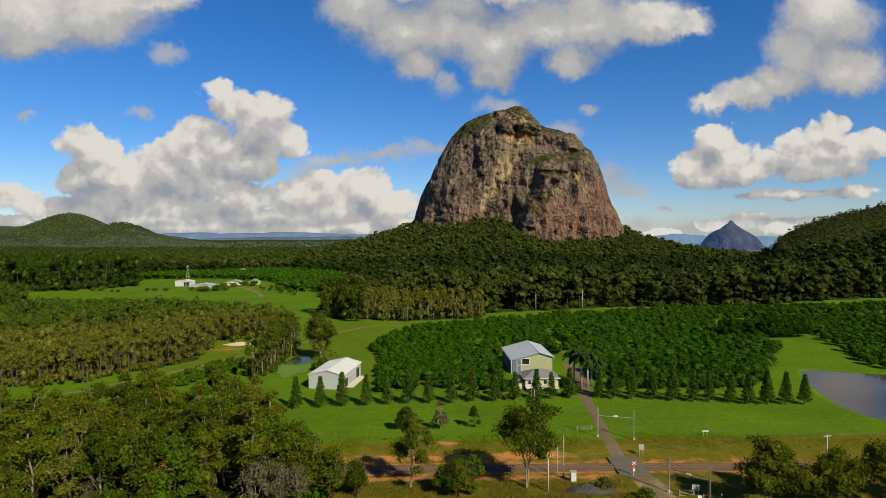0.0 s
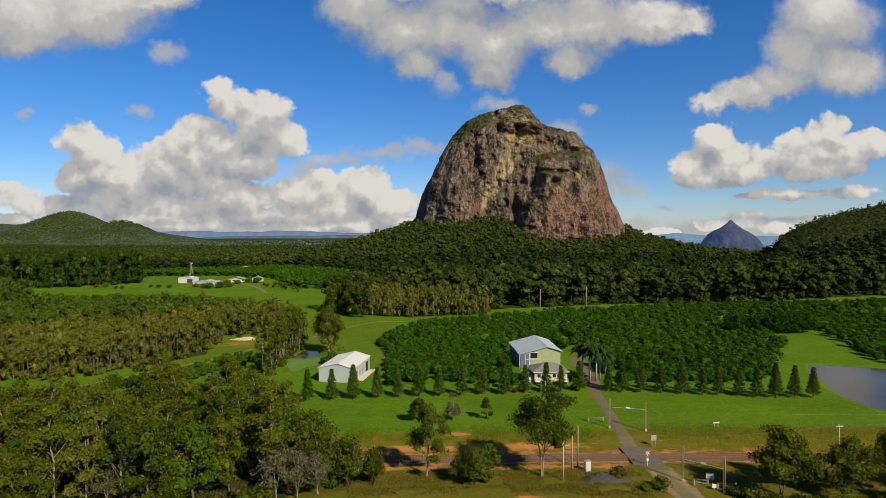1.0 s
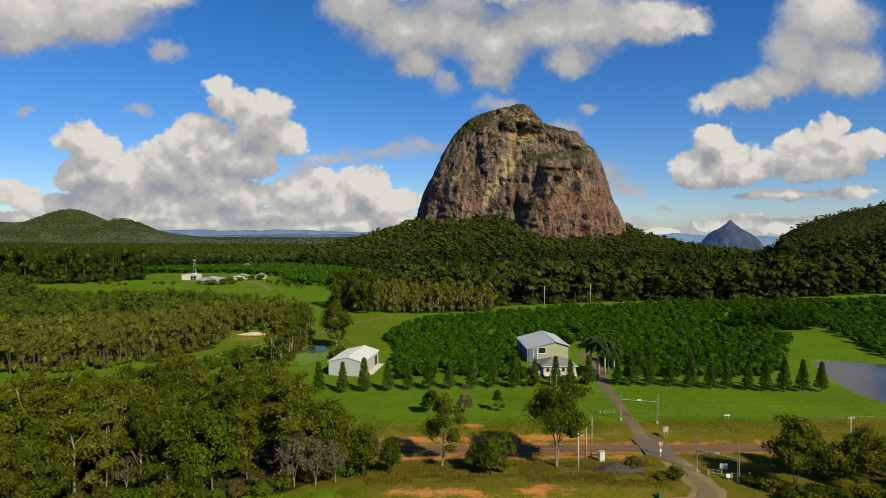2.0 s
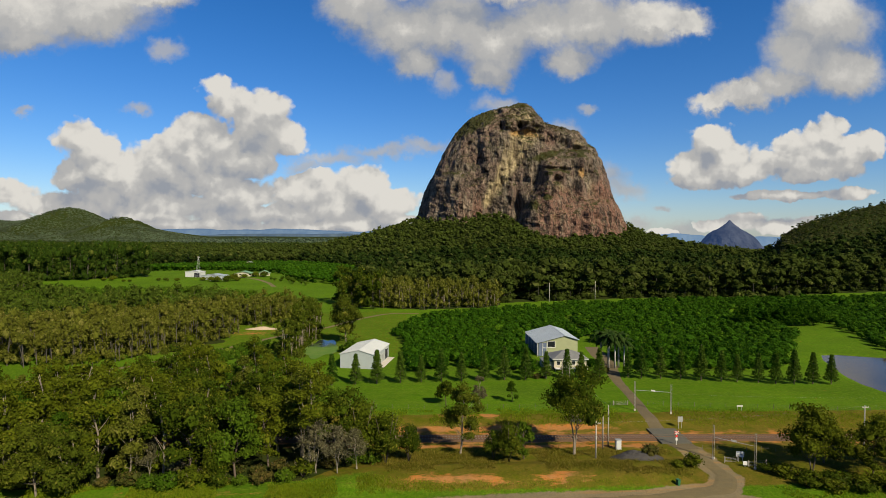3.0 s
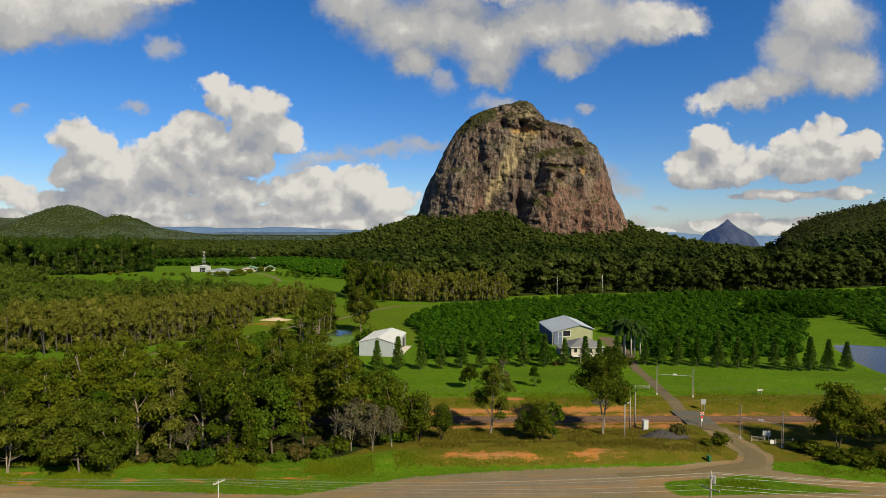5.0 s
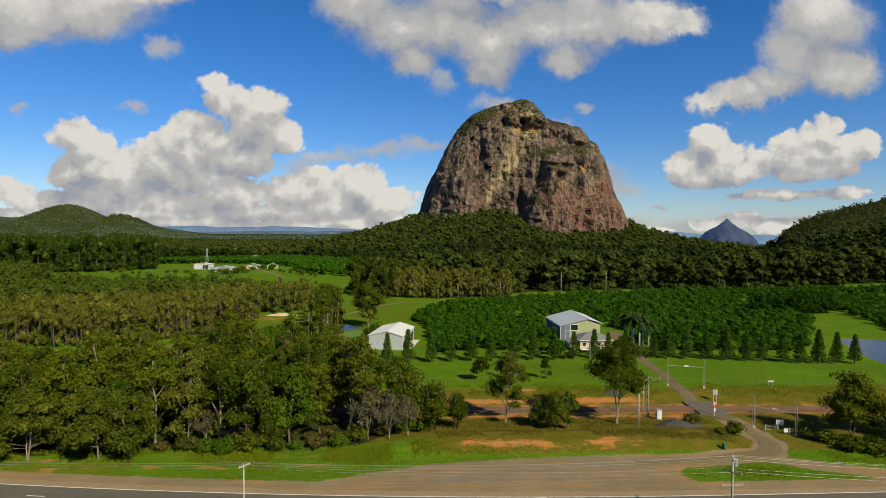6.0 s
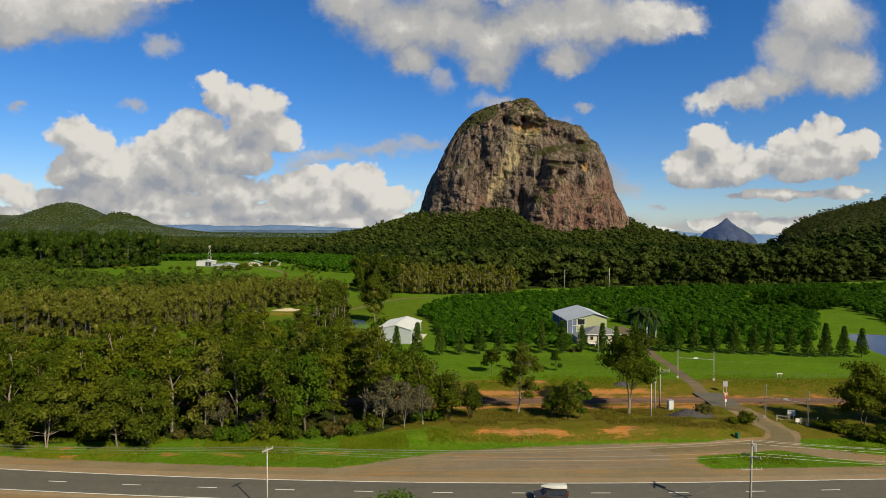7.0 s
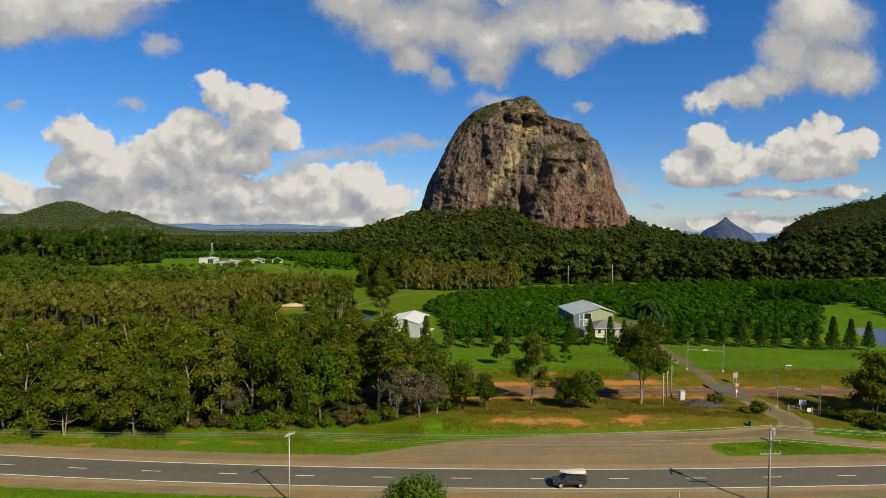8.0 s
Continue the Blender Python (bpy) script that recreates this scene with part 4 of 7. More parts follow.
def great_rock():
    lv = np.array(LEVELS, float)
    east = 50.0
    rows, cols = 240, 600
    s = np.linspace(0, 1, rows)
    zs = 317 * (1 - (1 - s) ** 1.25)
    left, right = np.interp(zs, lv[:, 0], lv[:, 1]), np.interp(zs, lv[:, 0], lv[:, 2])
    k = np.array([0.25, 0.5, 0.25])
    for _ in range(4):
        left[1:-1], right[1:-1] = np.convolve(left, k, "valid"), np.convolve(right, k, "valid")
    # more columns on the near side
    a = np.linspace(0, 1, cols, endpoint=False)
    a = 2 * np.pi * (a - 0.10 * np.sin(4 * np.pi * a) / 2) 
    cx, hw = (left + right) / 2, (right - left) / 2
    depth = np.interp(zs, [0, 100, 200, 245, 270, 295, 310, 317], [168, 160, 142, 122, 100, 66, 36, 14])
    c, sn = np.cos(a)[None, :], np.sin(a)[None, :]
    sq = (np.abs(c) ** 2.6 + np.abs(sn) ** 2.6) ** (-1 / 2.6)
    X = cx[:, None] + hw[:, None] * c * sq
    Y = 1215 - depth[:, None] * sn * sq
    Z = np.repeat(zs[:, None], cols, 1)
    nx, ny = (c * sq) / 1.0, -(sn * sq)
    p = np.stack([X, Y, Z], -1).reshape(-1, 3)
    X, Y, Z = p.T.copy()
    face = np.repeat(np.clip(sn, 0, 1), rows, 0).ravel()          # 1 on the near side
    nx, ny = np.repeat(nx, rows, 0).ravel(), np.repeat(ny, rows, 0).ravel()
    fade = np.clip((317 - Z) / 40, 0, 1)
    out = np.zeros(len(X))
    q = np.stack([X, Y, Z], 1)
    wav = fbm(q / 24.0, 3)
    # the great recess between the left wall and the buttress, its left side turned to the sun
    prow = np.interp(Z, [60, 91, 115, 146, 186, 226, 262], [38, 48, 62, 82, 102, 112, 116]) + 7 * wav
    edge = np.interp(Z, [40, 67, 107, 146, 178, 200, 262], [120, 128, 150, 168, 172, 196, 232]) + 6 * wav
    out += 20 * (1 - ramp(X, prow - 10, prow + 26)) * face * (1 - ramp(Z, 205, 275))
    # buttress with a sloping bench on its top, a lower apron of slabs
    bench = 178 + 0.30 * (X - 170) + 6 * wav
    right = ramp(X, edge - 5, edge + 9)
    out += 34 * right * face * (1 - ramp(Z, bench - 34, bench + 26)) * ramp(-X, -400, -300)
    out += 16 * ramp(X, 138, 160) * face * (1 - ramp(Z, 74, 112))
    out += 14 * ramp(X, 226, 240) * face * (1 - ramp(Z, 205, 222)) * ramp(-X, -330, -280)
    # left wall swells below a ledge, dark gully at the foot of the recess
    out += 13 * ramp(-X, -60, -25) * face * (1 - ramp(Z + 6 * wav, 146, 160))
    out -= 20 * bell((X - 129 + 0.05 * (Z - 90) - 4 * wav) / 7.0) * face * bell((Z - 98) / 42.0)
    # summit crag standing out of the dome
    out += 12 * ramp(X, 100, 112) * ramp(-X, -186, -174) * face * ramp(Z, 236, 246) * (1 - ramp(Z, 284, 310))
    # caves, hollows, arches and notches
    for hx, hz, wx, wz, d in ((139, 250, 6, 6, 28), (170, 247, 7, 4, 22), (148, 233, 26, 9, 12), (102, 249, 4, 11, 20), (136, 274, 7, 5, 12), (158, 268, 5, 9, 10), (248, 205, 14, 5, 38),
                              (228, 216, 4, 14, 22), (219, 222, 3, 12, 12), (257, 156, 5, 13, 30), (242, 152, 6, 10, 12), (183, 161, 13, 4, 15), (209, 160, 9, 4, 14), (193, 139, 7, 6, 18),
                              (80, 225, 6, 14, 12), (60, 188, 6, 22, 10), (40, 205, 5, 16, 8), (96, 150, 6, 26, 9), (20, 120, 10, 14, 8), (-20, 122, 6, 18, 9), (215, 95, 9, 16, 6), (270, 110, 6, 26, 9),
                              (285, 60, 5, 14, 8), (100, 190, 5, 18, 8), (180, 210, 20, 10, 8)):
        out -= d * face * bell((X - hx) / wx) * bell((Z - hz) / wz)
    # ribs, flutes, ledges, blocks
    fall = q * (1, 1, 0.20)
    out += 13 * fbm(q / 80.0, 3) * fade
    out += 13 * (1 - 1.6 * np.abs(fbm(fall / 42.0, 3)) - 0.45) * fade
    out += 9 * fbm(fall / 22.0, 4, 0.55) * fade
    step = fbm(q * (1, 1, 2.2) / 30.0, 3)
    out += 6.0 * (np.floor(step * 5) / 5) * fade
    out += 4.5 * fbm(q * (1, 1, 0.4) / 9.0, 3, 0.65) * fade
    out += 2.4 * fbm(q * (1, 1, 0.8) / 4.5, 2, 0.6) * fade
    out += 4.0 * (1 - np.abs(fbm(q * (1, 1, 0.5) / 11.0, 3)) - 0.7) * fade
    X2, Y2 = X + nx * out * 0.30 + east, Y + ny * out
    Z2 = Z + 4 * fbm(q / 22.0, 3) * ramp(Z, 20, 80) 
    v = np.column_stack([X2, Y2, Z2 + 1.0])
    top = len(v)
    v = np.concatenate([v, [[160 + east, 1215, 319.5]]])
    t = grid_tris(rows, cols, True)
    kk = np.arange(cols)
    t = np.concatenate([t[:, ::-1], np.stack([np.full(cols, top), (rows - 1) * cols + (kk + 1) % cols, (rows - 1) * cols + kk], 1)])
    t = t[:, ::-1]
    me = tri_mesh("great_rock", v, t, M_ROCK, smooth=False)
    orange = np.zeros(len(v))
    green = np.zeros(len(v))
    pale = np.zeros(len(v))
    vx, vz = v[:, 0] - east, v[:, 2]
    strip_x = np.interp(vz, [60, 91, 115, 146, 186, 226], [58, 67, 79, 99, 122, 142])
    orange += 1.3 * bell((vx - 146) / 30) * bell((vz - 232) / 9) + 1.1 * bell((vx - 245) / 8) * bell((vz - 154) / 12) + 0.6 * bell((vx - strip_x + 2) / 9) * bell((vz - 130) / 30)
    pale += 1.05 * bell((vx - strip_x) / np.interp(vz, [80, 150, 230], [13, 20, 34])) * ramp(vz, 70, 110) * ramp(-vz, -240, -222)
    pale += 0.9 * bell((vx - 146) / 26) * bell((vz - 268) / 20) + 0.75 * bell((vx - 250) / 18) * bell((vz - 212) / 12) + 0.6 * bell((vx - 196) / 26) * bell((vz - 128) / 16)
    pale += 0.45 * bell((vx - 180) / 34) * bell((vz - 72) / 16) + 0.5 * bell((vx - 262) / 12) * bell((vz - 120) / 30) + 0.4 * bell((vx + 20) / 14) * bell((vz - 130) / 14)
    green += 1.1 * bell((vx - 184) / 40) * bell((vz - 190 - 0.30 * (vx - 184)) / 10) + 0.8 * bell((vx - 182) / 12) * bell((vz - 152) / 6) + 0.9 * bell((vx - 246) / 16) * bell((vz - 189) / 6)
    green += 0.9 * bell((vx - 176) / 14) * bell((vz - 108) / 7) + 0.7 * bell((vx - 2) / 26) * bell((vz - 158) / 6) + 0.8 * bell((vx - 150) / 14) * bell((vz - 92) / 14)
    green += 0.5 * bell((vx - 265) / 20) * bell((vz - 100) / 8) + 0.7 * bell((vx - 152) / 16) * bell((vz - 296) / 6)
    green += 0.85 * ramp(vz, 195, 260) * ramp(-vx, -112, -84) * ramp(vz - 0.75 * vx, 165, 215)
    red = 0.8 * ramp(vx, 130, 180) * ramp(-vz, -150, -110) + 0.6 * bell((vx - 40) / 45) * ramp(-vz, -150, -90) + 0.5 * bell((vx - 290) / 25) * ramp(-vz, -200, -150)
    at = me.color_attributes.new("stain", "FLOAT_COLOR", "POINT")
    at.data.foreach_set("color", np.stack([orange, green, pale, red], 1).astype(np.float32).ravel())
    tagged(new("great_rock", me), "towering weathered brown and grey volcanic rock with caves", "mountain")
    return v, t


ROCK_V, ROCK_T = great_rock()


# ---- trees ----
def far_forms(count, seed, tall=17.0, wide=8.0, cards=7, lumps=4, trunk=True, heart=ICO1, base=0.08):
    """Simple woodland trees: a bare stem and a few broken clumps."""
    r = np.random.default_rng(seed)
    out = []
    for _ in range(count):
        p = Pile()
        if trunk:
            lean = r.normal(0, 0.5, 2)
            v, t = tube([(0, 0, -0.5), (lean[0], lean[1], tall * 0.75)], [0.15, 0.08], 3)
            p.add(v, t, 1)
        for i in range(lumps):
            a, d = r.uniform(0, 6.28), r.uniform(0.1, 0.33) * wide
            rad = wide * r.uniform(0.22, 0.36)
            z = tall * r.uniform(base, 0.84) if i else tall * 0.86
            if base > 0.3 and i >= lumps - 2:
                z = tall * r.uniform(0.04, 0.14)
            lump(p, (d * math.cos(a), d * math.sin(a), z), (rad, rad, rad * r.uniform(0.6, 0.95)), cards, rad * (0.55 if cards < 10 else 0.30), r, heart, 0.85)
        out.append(p.arrays())
    return out


def dome_forms(count, seed, tall, wide, lumps=4, cards=10, heart=None):
    """Crowns seen from afar: uneven billows heaped on one another and broken up by tufts."""
    r = np.random.default_rng(seed)
    out = []
    for _ in range(count):
        p = Pile()
        squat = r.uniform(0.8, 1.25)
        for i in range(lumps):
            a = 6.28 * i / max(lumps - 1, 1) + r.uniform(-0.7, 0.7)
            d = wide * (r.uniform(0.0, 0.08) if i == 0 else r.uniform(0.16, 0.38))
            rad = wide * (r.uniform(0.26, 0.36) if i == 0 else r.uniform(0.16, 0.30))
            z = (tall - rad * 0.8 if i == 0 else tall * r.uniform(0.35, 0.85)) * squat
            lump(p, (d * math.cos(a), d * math.sin(a), z), (rad, rad * r.uniform(0.8, 1.2), rad * r.uniform(0.6, 1.0)), cards, rad * 0.36, r, heart or ICO1, 0.80)
        out.append(p.arrays())
    return out


def plant(name, label, category, forms, x, y, scales, mats, seed=3, sink=0.0, smooth=False):
    r = np.random.default_rng(seed)
    pile = Pile()
    z = land(x, y) - sink
    scatter(pile, forms, np.column_stack([x, y, z]), scales, r.uniform(0, 6.28, len(x)))
    return tagged(new(name, pile.mesh(name, mats, smooth)), label, category, kind="stuff")


def clear_of_rock(x, y):
    return ~((np.abs((x - 203) / 218) ** 2.4 + np.abs((y - 1215) / 168) ** 2.4) < 1)


def woods():
    r = np.random.default_rng(11)
    edge = far_forms(7, 5, 18, 12.0, 26, 6, True, ICO1, 0.40)
    inner, beyond = dome_forms(9, 6, 13, 11.0, 4, 11), dome_forms(9, 16, 12, 11.0, 4, 6)
    # the forest below the rock and on the hill
    x, y = sown(FOREST, 9.0, 1.0, 21)
    u = x / y
    k = (y < 1150) & (np.abs(x - 0.04 * y) < 0.80 * y + 20) & clear_of_rock(x, y) & ((y < 640) | (u < 0.625 + 0.02 * fbm(np.stack([x / 30, y / 30, x * 0], 1), 2)))
    x, y = x[k], y[k]
    front, back = y < 470 + 0.05 * np.abs(x), y > 800
    for f, forms, note in ((front, edge, "tall dark green eucalypt forest edge with grey stems"), (~front & ~back, inner, "dark green eucalypt forest on the slopes"),
                           (back, beyond, "dark green eucalypt forest under the great rock")):
        plant("forest", note, "forest", forms, x[f], y[f], np.exp(r.normal(0, 0.24, f.sum())).clip(0.5, 1.5) * 0.95, [L_FOREST, M_BARK_GREY], 5)
    # low heath on the dry hill, with a few taller crowns
    x, y = sown([(300, 560), (1500, 560), (1500, 1000), (500, 1000)], 5.4, 1.0, 25)
    u = x / y
    k = (u > 0.605) & (u < 0.87) & (y < 930) & (y > 600)
    x, y = x[k], y[k]
    tall = r.uniform(size=len(x)) < 0.09
    plant("heath", "low brown-green heath over the dry hill", "heath", dome_forms(6, 26, 2.4, 6.4, 2, 4, OCTA), x[~tall], y[~tall], r.uniform(0.5, 1.3, (~tall).sum()), [L_HEATH, M_BARK_GREY], 27, 0.3)
    plant("forest", "scattered eucalypts on the dry hill", "forest", dome_forms(5, 28, 8, 6.0, 4, 8), x[tall], y[tall], r.uniform(0.6, 1.2, tall.sum()), [L_FOREST, M_BARK_GREY], 29)
    # far woods on the plain and the hills
    x, y = sown([(-2000, 1150), (2000, 1150), (2300, 1800), (-2300, 1800)], 16.0, 1.0, 22)
    k = (np.abs(x - 0.04 * y) < 0.80 * y + 20) & ((y > 1300) | (np.abs(x - 200) > 240)) & ~((y > 1500) & (x > 300)) & ~((y > 1260) & (np.abs(x - 200) < 150))
    x, y = x[k], y[k]
    plant("far_woods", "far dark green woods over plain and hills", "forest", dome_forms(6, 9, 9, 21, 3, 3, OCTA), x, y, r.uniform(0.7, 1.2, len(x)), [L_FOREST, M_BARK], 6)
    x, y = sown([(-1000, 1800), (150, 1800), (150, 2700), (-800, 2700)], 24.0, 1.0, 24)
    plant("far_woods", "hazy blue-green woods on the far plain", "forest", dome_forms(6, 15, 8, 27, 2, 3, OCTA), x, y, r.uniform(0.7, 1.2, len(x)), [L_HILL_HAZE, M_BARK], 8, 0.0, True)
    x, y = sown([(-2500, 2000), (-800, 2000), (-800, 2640), (-2500, 2640)], 12.5, 1.0, 23)
    k = np.abs(x - 0.04 * y) < 0.80 * y + 20
    x, y = x[k], y[k]
    plant("far_woods", "hazy blue-green woods on the far hill", "forest", dome_forms(6, 10, 4.0, 15, 3, 3, OCTA), x, y, r.uniform(0.6, 1.1, len(x)), [L_HILL_HAZE, M_BARK], 7, 1.0, True)
    # scrub on the rock's ledges and crown
    v = ROCK_V
    a, b, c = v[ROCK_T[:, 0]], v[ROCK_T[:, 1]], v[ROCK_T[:, 2]]
    n = np.cross(b - a, c - a)
    area = np.linalg.norm(n, axis=1) / 2
    nz = n[:, 2] / (2 * area + 1e-9)
    mid = (a + b + c) / 3
    g = bell((mid[:, 0] - 236) / 38) * bell((mid[:, 2] - 190 - 0.35 * (mid[:, 0] - 236)) / 9)
    w = area * (np.clip(np.abs(nz) - 0.60, 0, 1) * 2 + 0.5 * g) * (mid[:, 1] < 1260) * (mid[:, 2] > 60)
    k = r.choice(len(mid), 1100, p=w / w.sum())
    bush = far_forms(4, 13, 2.6, 4.2, 3, 2, False)
    pile = Pile()
    scatter(pile, bush, mid[k] - (0, 0, 1.2), r.uniform(0.5, 1.2, len(k)), r.uniform(0, 6.28, len(k)))
    tagged(new("rock_scrub", pile.mesh("rock_scrub", [L_SHRUB, M_BARK])), "olive scrub clinging to ledges of the rock", "shrubs", kind="stuff")


woods()


def wood_patch(name, label, outline, gap, tall, wide, leaf, bark, seed, cards=26, lumps=6, low=0.7, high=1.25):
    r = np.random.default_rng(seed)
    out = []
    for _ in range(5):
        p = Pile()
        lean = r.normal(0, 0.5, 2)
        p.add(*tube([(0, 0, -0.4), (lean[0] * 0.4, lean[1] * 0.4, tall * 0.4), (lean[0], lean[1], tall * 0.8)], [0.17, 0.13, 0.06], 4), 1)
        if r.uniform() < 0.6:
            a = r.uniform(0, 6.28)
            p.add(*tube([(0.1, 0, tall * 0.1), (1.2 * math.cos(a), 1.2 * math.sin(a), tall * 0.72)], [0.11, 0.05], 4), 1)
        for i in range(lumps):
            a, d = r.uniform(0, 6.28), r.uniform(0.05, 0.36) * wide
            rad = wide * r.uniform(0.17, 0.27)
            z = tall * (0.92 if i == 0 else r.uniform(0.06, 0.26) if i >= lumps - 2 else r.uniform(0.25, 0.84))
            lump(p, (d * math.cos(a), d * math.sin(a), z), (rad, rad, rad * r.uniform(0.8, 1.7)), cards, rad * 0.25, r, ICO1, 0.64, 0, 0.9)
        out.append(p.arrays())
    x, y = sown(outline, gap, 1.0, seed)
    plant(name, label, "woodland", out, x, y, r.uniform(low, high, len(x)), [leaf, bark], seed)


wood_patch("paperbark_wood", "olive-brown paperbark thicket with pale thin stems", [(-300, 196), (-140, 197), (-118, 204), (-94, 238), (-92, 262), (-112, 292), (-150, 262), (-190, 240), (-300, 245)], 3.9, 12, 5.8, L_PAPER, M_BARK_GREY, 31, 46, 7)
wood_patch("green_wood", "deep green mixed woodland behind the paperbarks", WOOD_WEST[4:] + [(-330, 245), (-190, 240), (-150, 262), (-112, 292)], 8.2, 12.5, 11.0, L_WOOD, M_BARK_DARK, 32, 46, 6)
wood_patch("swamp_wood", "tall pale-stemmed paperbarks behind the pasture", SWAMP, 4.6, 13.5, 7.0, L_PAPER, M_BARK, 33, 40, 7)
wood_patch("far_tall_trees", "tall dark gum trees beside the far field", [(-440, 505), (-300, 520), (-262, 545), (-320, 610), (-345, 650), (-480, 640)], 8.0, 26, 14, L_WOOD, M_BARK_GREY, 34, 44, 7)
wood_patch("creek_trees", "slender olive creekside trees beside the crop rows", [(-64, 203), (-56, 204), (-54, 225), (-54, 250), (-58, 282), (-66, 290), (-67, 262), (-62, 230)], 4.0, 13, 6.2, L_OLIVE, M_BARK, 35, 40, 7)
wood_patch("rubble_trees", "olive-brown trees behind the rubble heap", [(-118, 285), (-84, 276), (-72, 296), (-78, 330), (-112, 326)], 5.0, 11, 6.5, L_PAPER, M_BARK_GREY, 36, 46, 6)
wood_patch("green_clump", "tall green gum trees at the pasture's far end", [(-62, 350), (-44, 338), (-28, 340), (-30, 362), (-60, 372)], 6.5, 19, 10, L_GUM, M_BARK_GREY, 37, 60, 8)



# ---- orchard ----
def orchard_forms(count, seed, leaves=150, heart=ICO2):
    r = np.random.default_rng(seed)
    out = []
    for _ in range(count):
        p = Pile()
        p.add(*tube([(0, 0, -0.2), (0, 0, 1.4)], [0.2, 0.16], 5), 1)
        lump(p, (0, 0, 1.9), (2.85, 2.85, 2.0), leaves, 0.40, r, heart, 0.84)
        for _ in range(3):
            a = r.uniform(0, 6.28)
            lump(p, (1.2 * math.cos(a), 1.2 * math.sin(a), r.uniform(2.3, 3.3)), (1.3, 1.3, 1.1), leaves // 4, 0.42, r, ICO1, 0.8)
        out.append(p.arrays())
    return out


def orchard_rows(outline, row, along, skip, seed, turn=0.0):
    r = np.random.default_rng(seed)
    xs, ys = [p[0] for p in outline], [p[1] for p in outline]
    cx, cy = sum(xs) / len(xs), sum(ys) / len(ys)
    reach = max(max(xs) - min(xs), max(ys) - min(ys)) * 0.8
    gx, gy = np.meshgrid(np.arange(-reach, reach, row), np.arange(-reach, reach, along))
    gx, gy = gx.ravel() + r.normal(0, 0.8, gx.size), gy.ravel() + r.normal(0, 0.9, gx.size)
    c, s = math.cos(radians(turn)), math.sin(radians(turn))
    x, y = cx + gx * c - gy * s, cy + gx * s + gy * c
    k = inside(x, y, outline) & (r.uniform(size=len(x)) > 0.05)
    for o in skip:
        k &= ~inside(x, y, o)
    return x[k], y[k]


def orchard():
    r = np.random.default_rng(41)
    forms = orchard_forms(6, 42)
    x, y = orchard_rows(ORCHARD, 5.5, 4.2, [YARD], 43, 68)
    x2, y2 = orchard_rows(ORCHARD_EAST, 5.6, 4.4, [ORCHARD], 44, 20)
    k = (within(x2, y2, DAM) < -7) & (fbm(np.stack([x2 / 25, y2 / 25, x2 * 0], 1), 2) > -0.7)
    x, y = np.concatenate([x, x2[k]]), np.concatenate([y, y2[k]])
    near = (y < 220) & (x < 122)
    thick = r.uniform(0.72, 1.12, len(x))
    kinds = []
    for v, t, m in forms:
        one = thing("orchard_tree", "rounded glossy dark green orchard tree in rows", "fruit tree", group="orchard trees")
        part("trunk", tri_mesh("trunk", *compact(v, t[m == 1]), M_BARK_DARK), None, one)
        part("crown", tri_mesh("crown", *compact(v, t[m == 0]), L_ORCHARD), None, one)
        kinds.append(one)
    used = set()
    for i in np.nonzero(near)[0]:
        j = int(r.integers(0, len(kinds)))
        m = pose(x[i], y[i], land1(x[i], y[i]), 0, 0, r.uniform(0, 360)) @ Matrix.Scale(thick[i], 4)
        if j in used:
            copy_thing(kinds[j], m)
        else:
            used.add(j)
            kinds[j].matrix_basis = m
    # a row of taller rounded trees at the far corner
    big = gum_tree("hedge_tree", "tall rounded dark green tree in a close row", 8.5, 8.5, 55, L_ORCHARD, M_BARK_DARK, 20, 120, 0.42, 0.12, 2, "row of rounded trees")
    for i in range(8):
        set_down(big, 153 + 5.2 * i, 275 + r.uniform(-1, 1), r.uniform(0.85, 1.1), r.uniform(0, 360), i == 0)
    small = orchard_forms(5, 45, 60, ICO1)
    k = ~near
    plant("orchard_block", "rows of glossy dark green orchard trees", "orchard", small, x[k], y[k], thick[k], [L_ORCHARD, M_BARK_DARK], 46)
    x, y = orchard_rows(FAR_ORCHARD, 7.0, 5.0, [], 47, 35)
    plant("far_orchard", "far orchard in dense dark green rows", "orchard", far_forms(4, 48, 5.5, 8.0, 5, 2, False), x, y, r.uniform(0.8, 1.1, len(x)), [L_ORCHARD, M_BARK_DARK], 49)
    x, y = orchard_rows(MID_ORCHARD, 5.6, 4.6, [], 52, 30)
    plant("middle_orchard", "low green orchard behind the paperbark thicket", "orchard", far_forms(4, 54, 4.2, 6.0, 10, 3, False), x, y, r.uniform(0.8, 1.25, len(x)), [L_BRIGHT, M_BARK_DARK], 53)
    x, y = orchard_rows([(-94, 194), (-80, 240), (-70, 238), (-66, 226), (-78, 200)], 5.0, 2.6, [], 50, -22)
    plant("mango_rows", "low bright green crop rows in the pasture", "crop rows", small, x, y, r.uniform(0.45, 0.6, len(x)), [L_BRIGHT, M_BARK_DARK], 51)



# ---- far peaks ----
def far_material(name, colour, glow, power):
    """Far land seen through much air: the haze, the air's own blue light, is added to it as emission."""
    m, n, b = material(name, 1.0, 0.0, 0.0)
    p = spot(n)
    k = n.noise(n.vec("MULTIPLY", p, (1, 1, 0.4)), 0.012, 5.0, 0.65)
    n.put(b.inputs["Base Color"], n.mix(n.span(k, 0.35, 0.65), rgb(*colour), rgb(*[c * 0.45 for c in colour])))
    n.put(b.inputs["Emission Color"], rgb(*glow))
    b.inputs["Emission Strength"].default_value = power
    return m


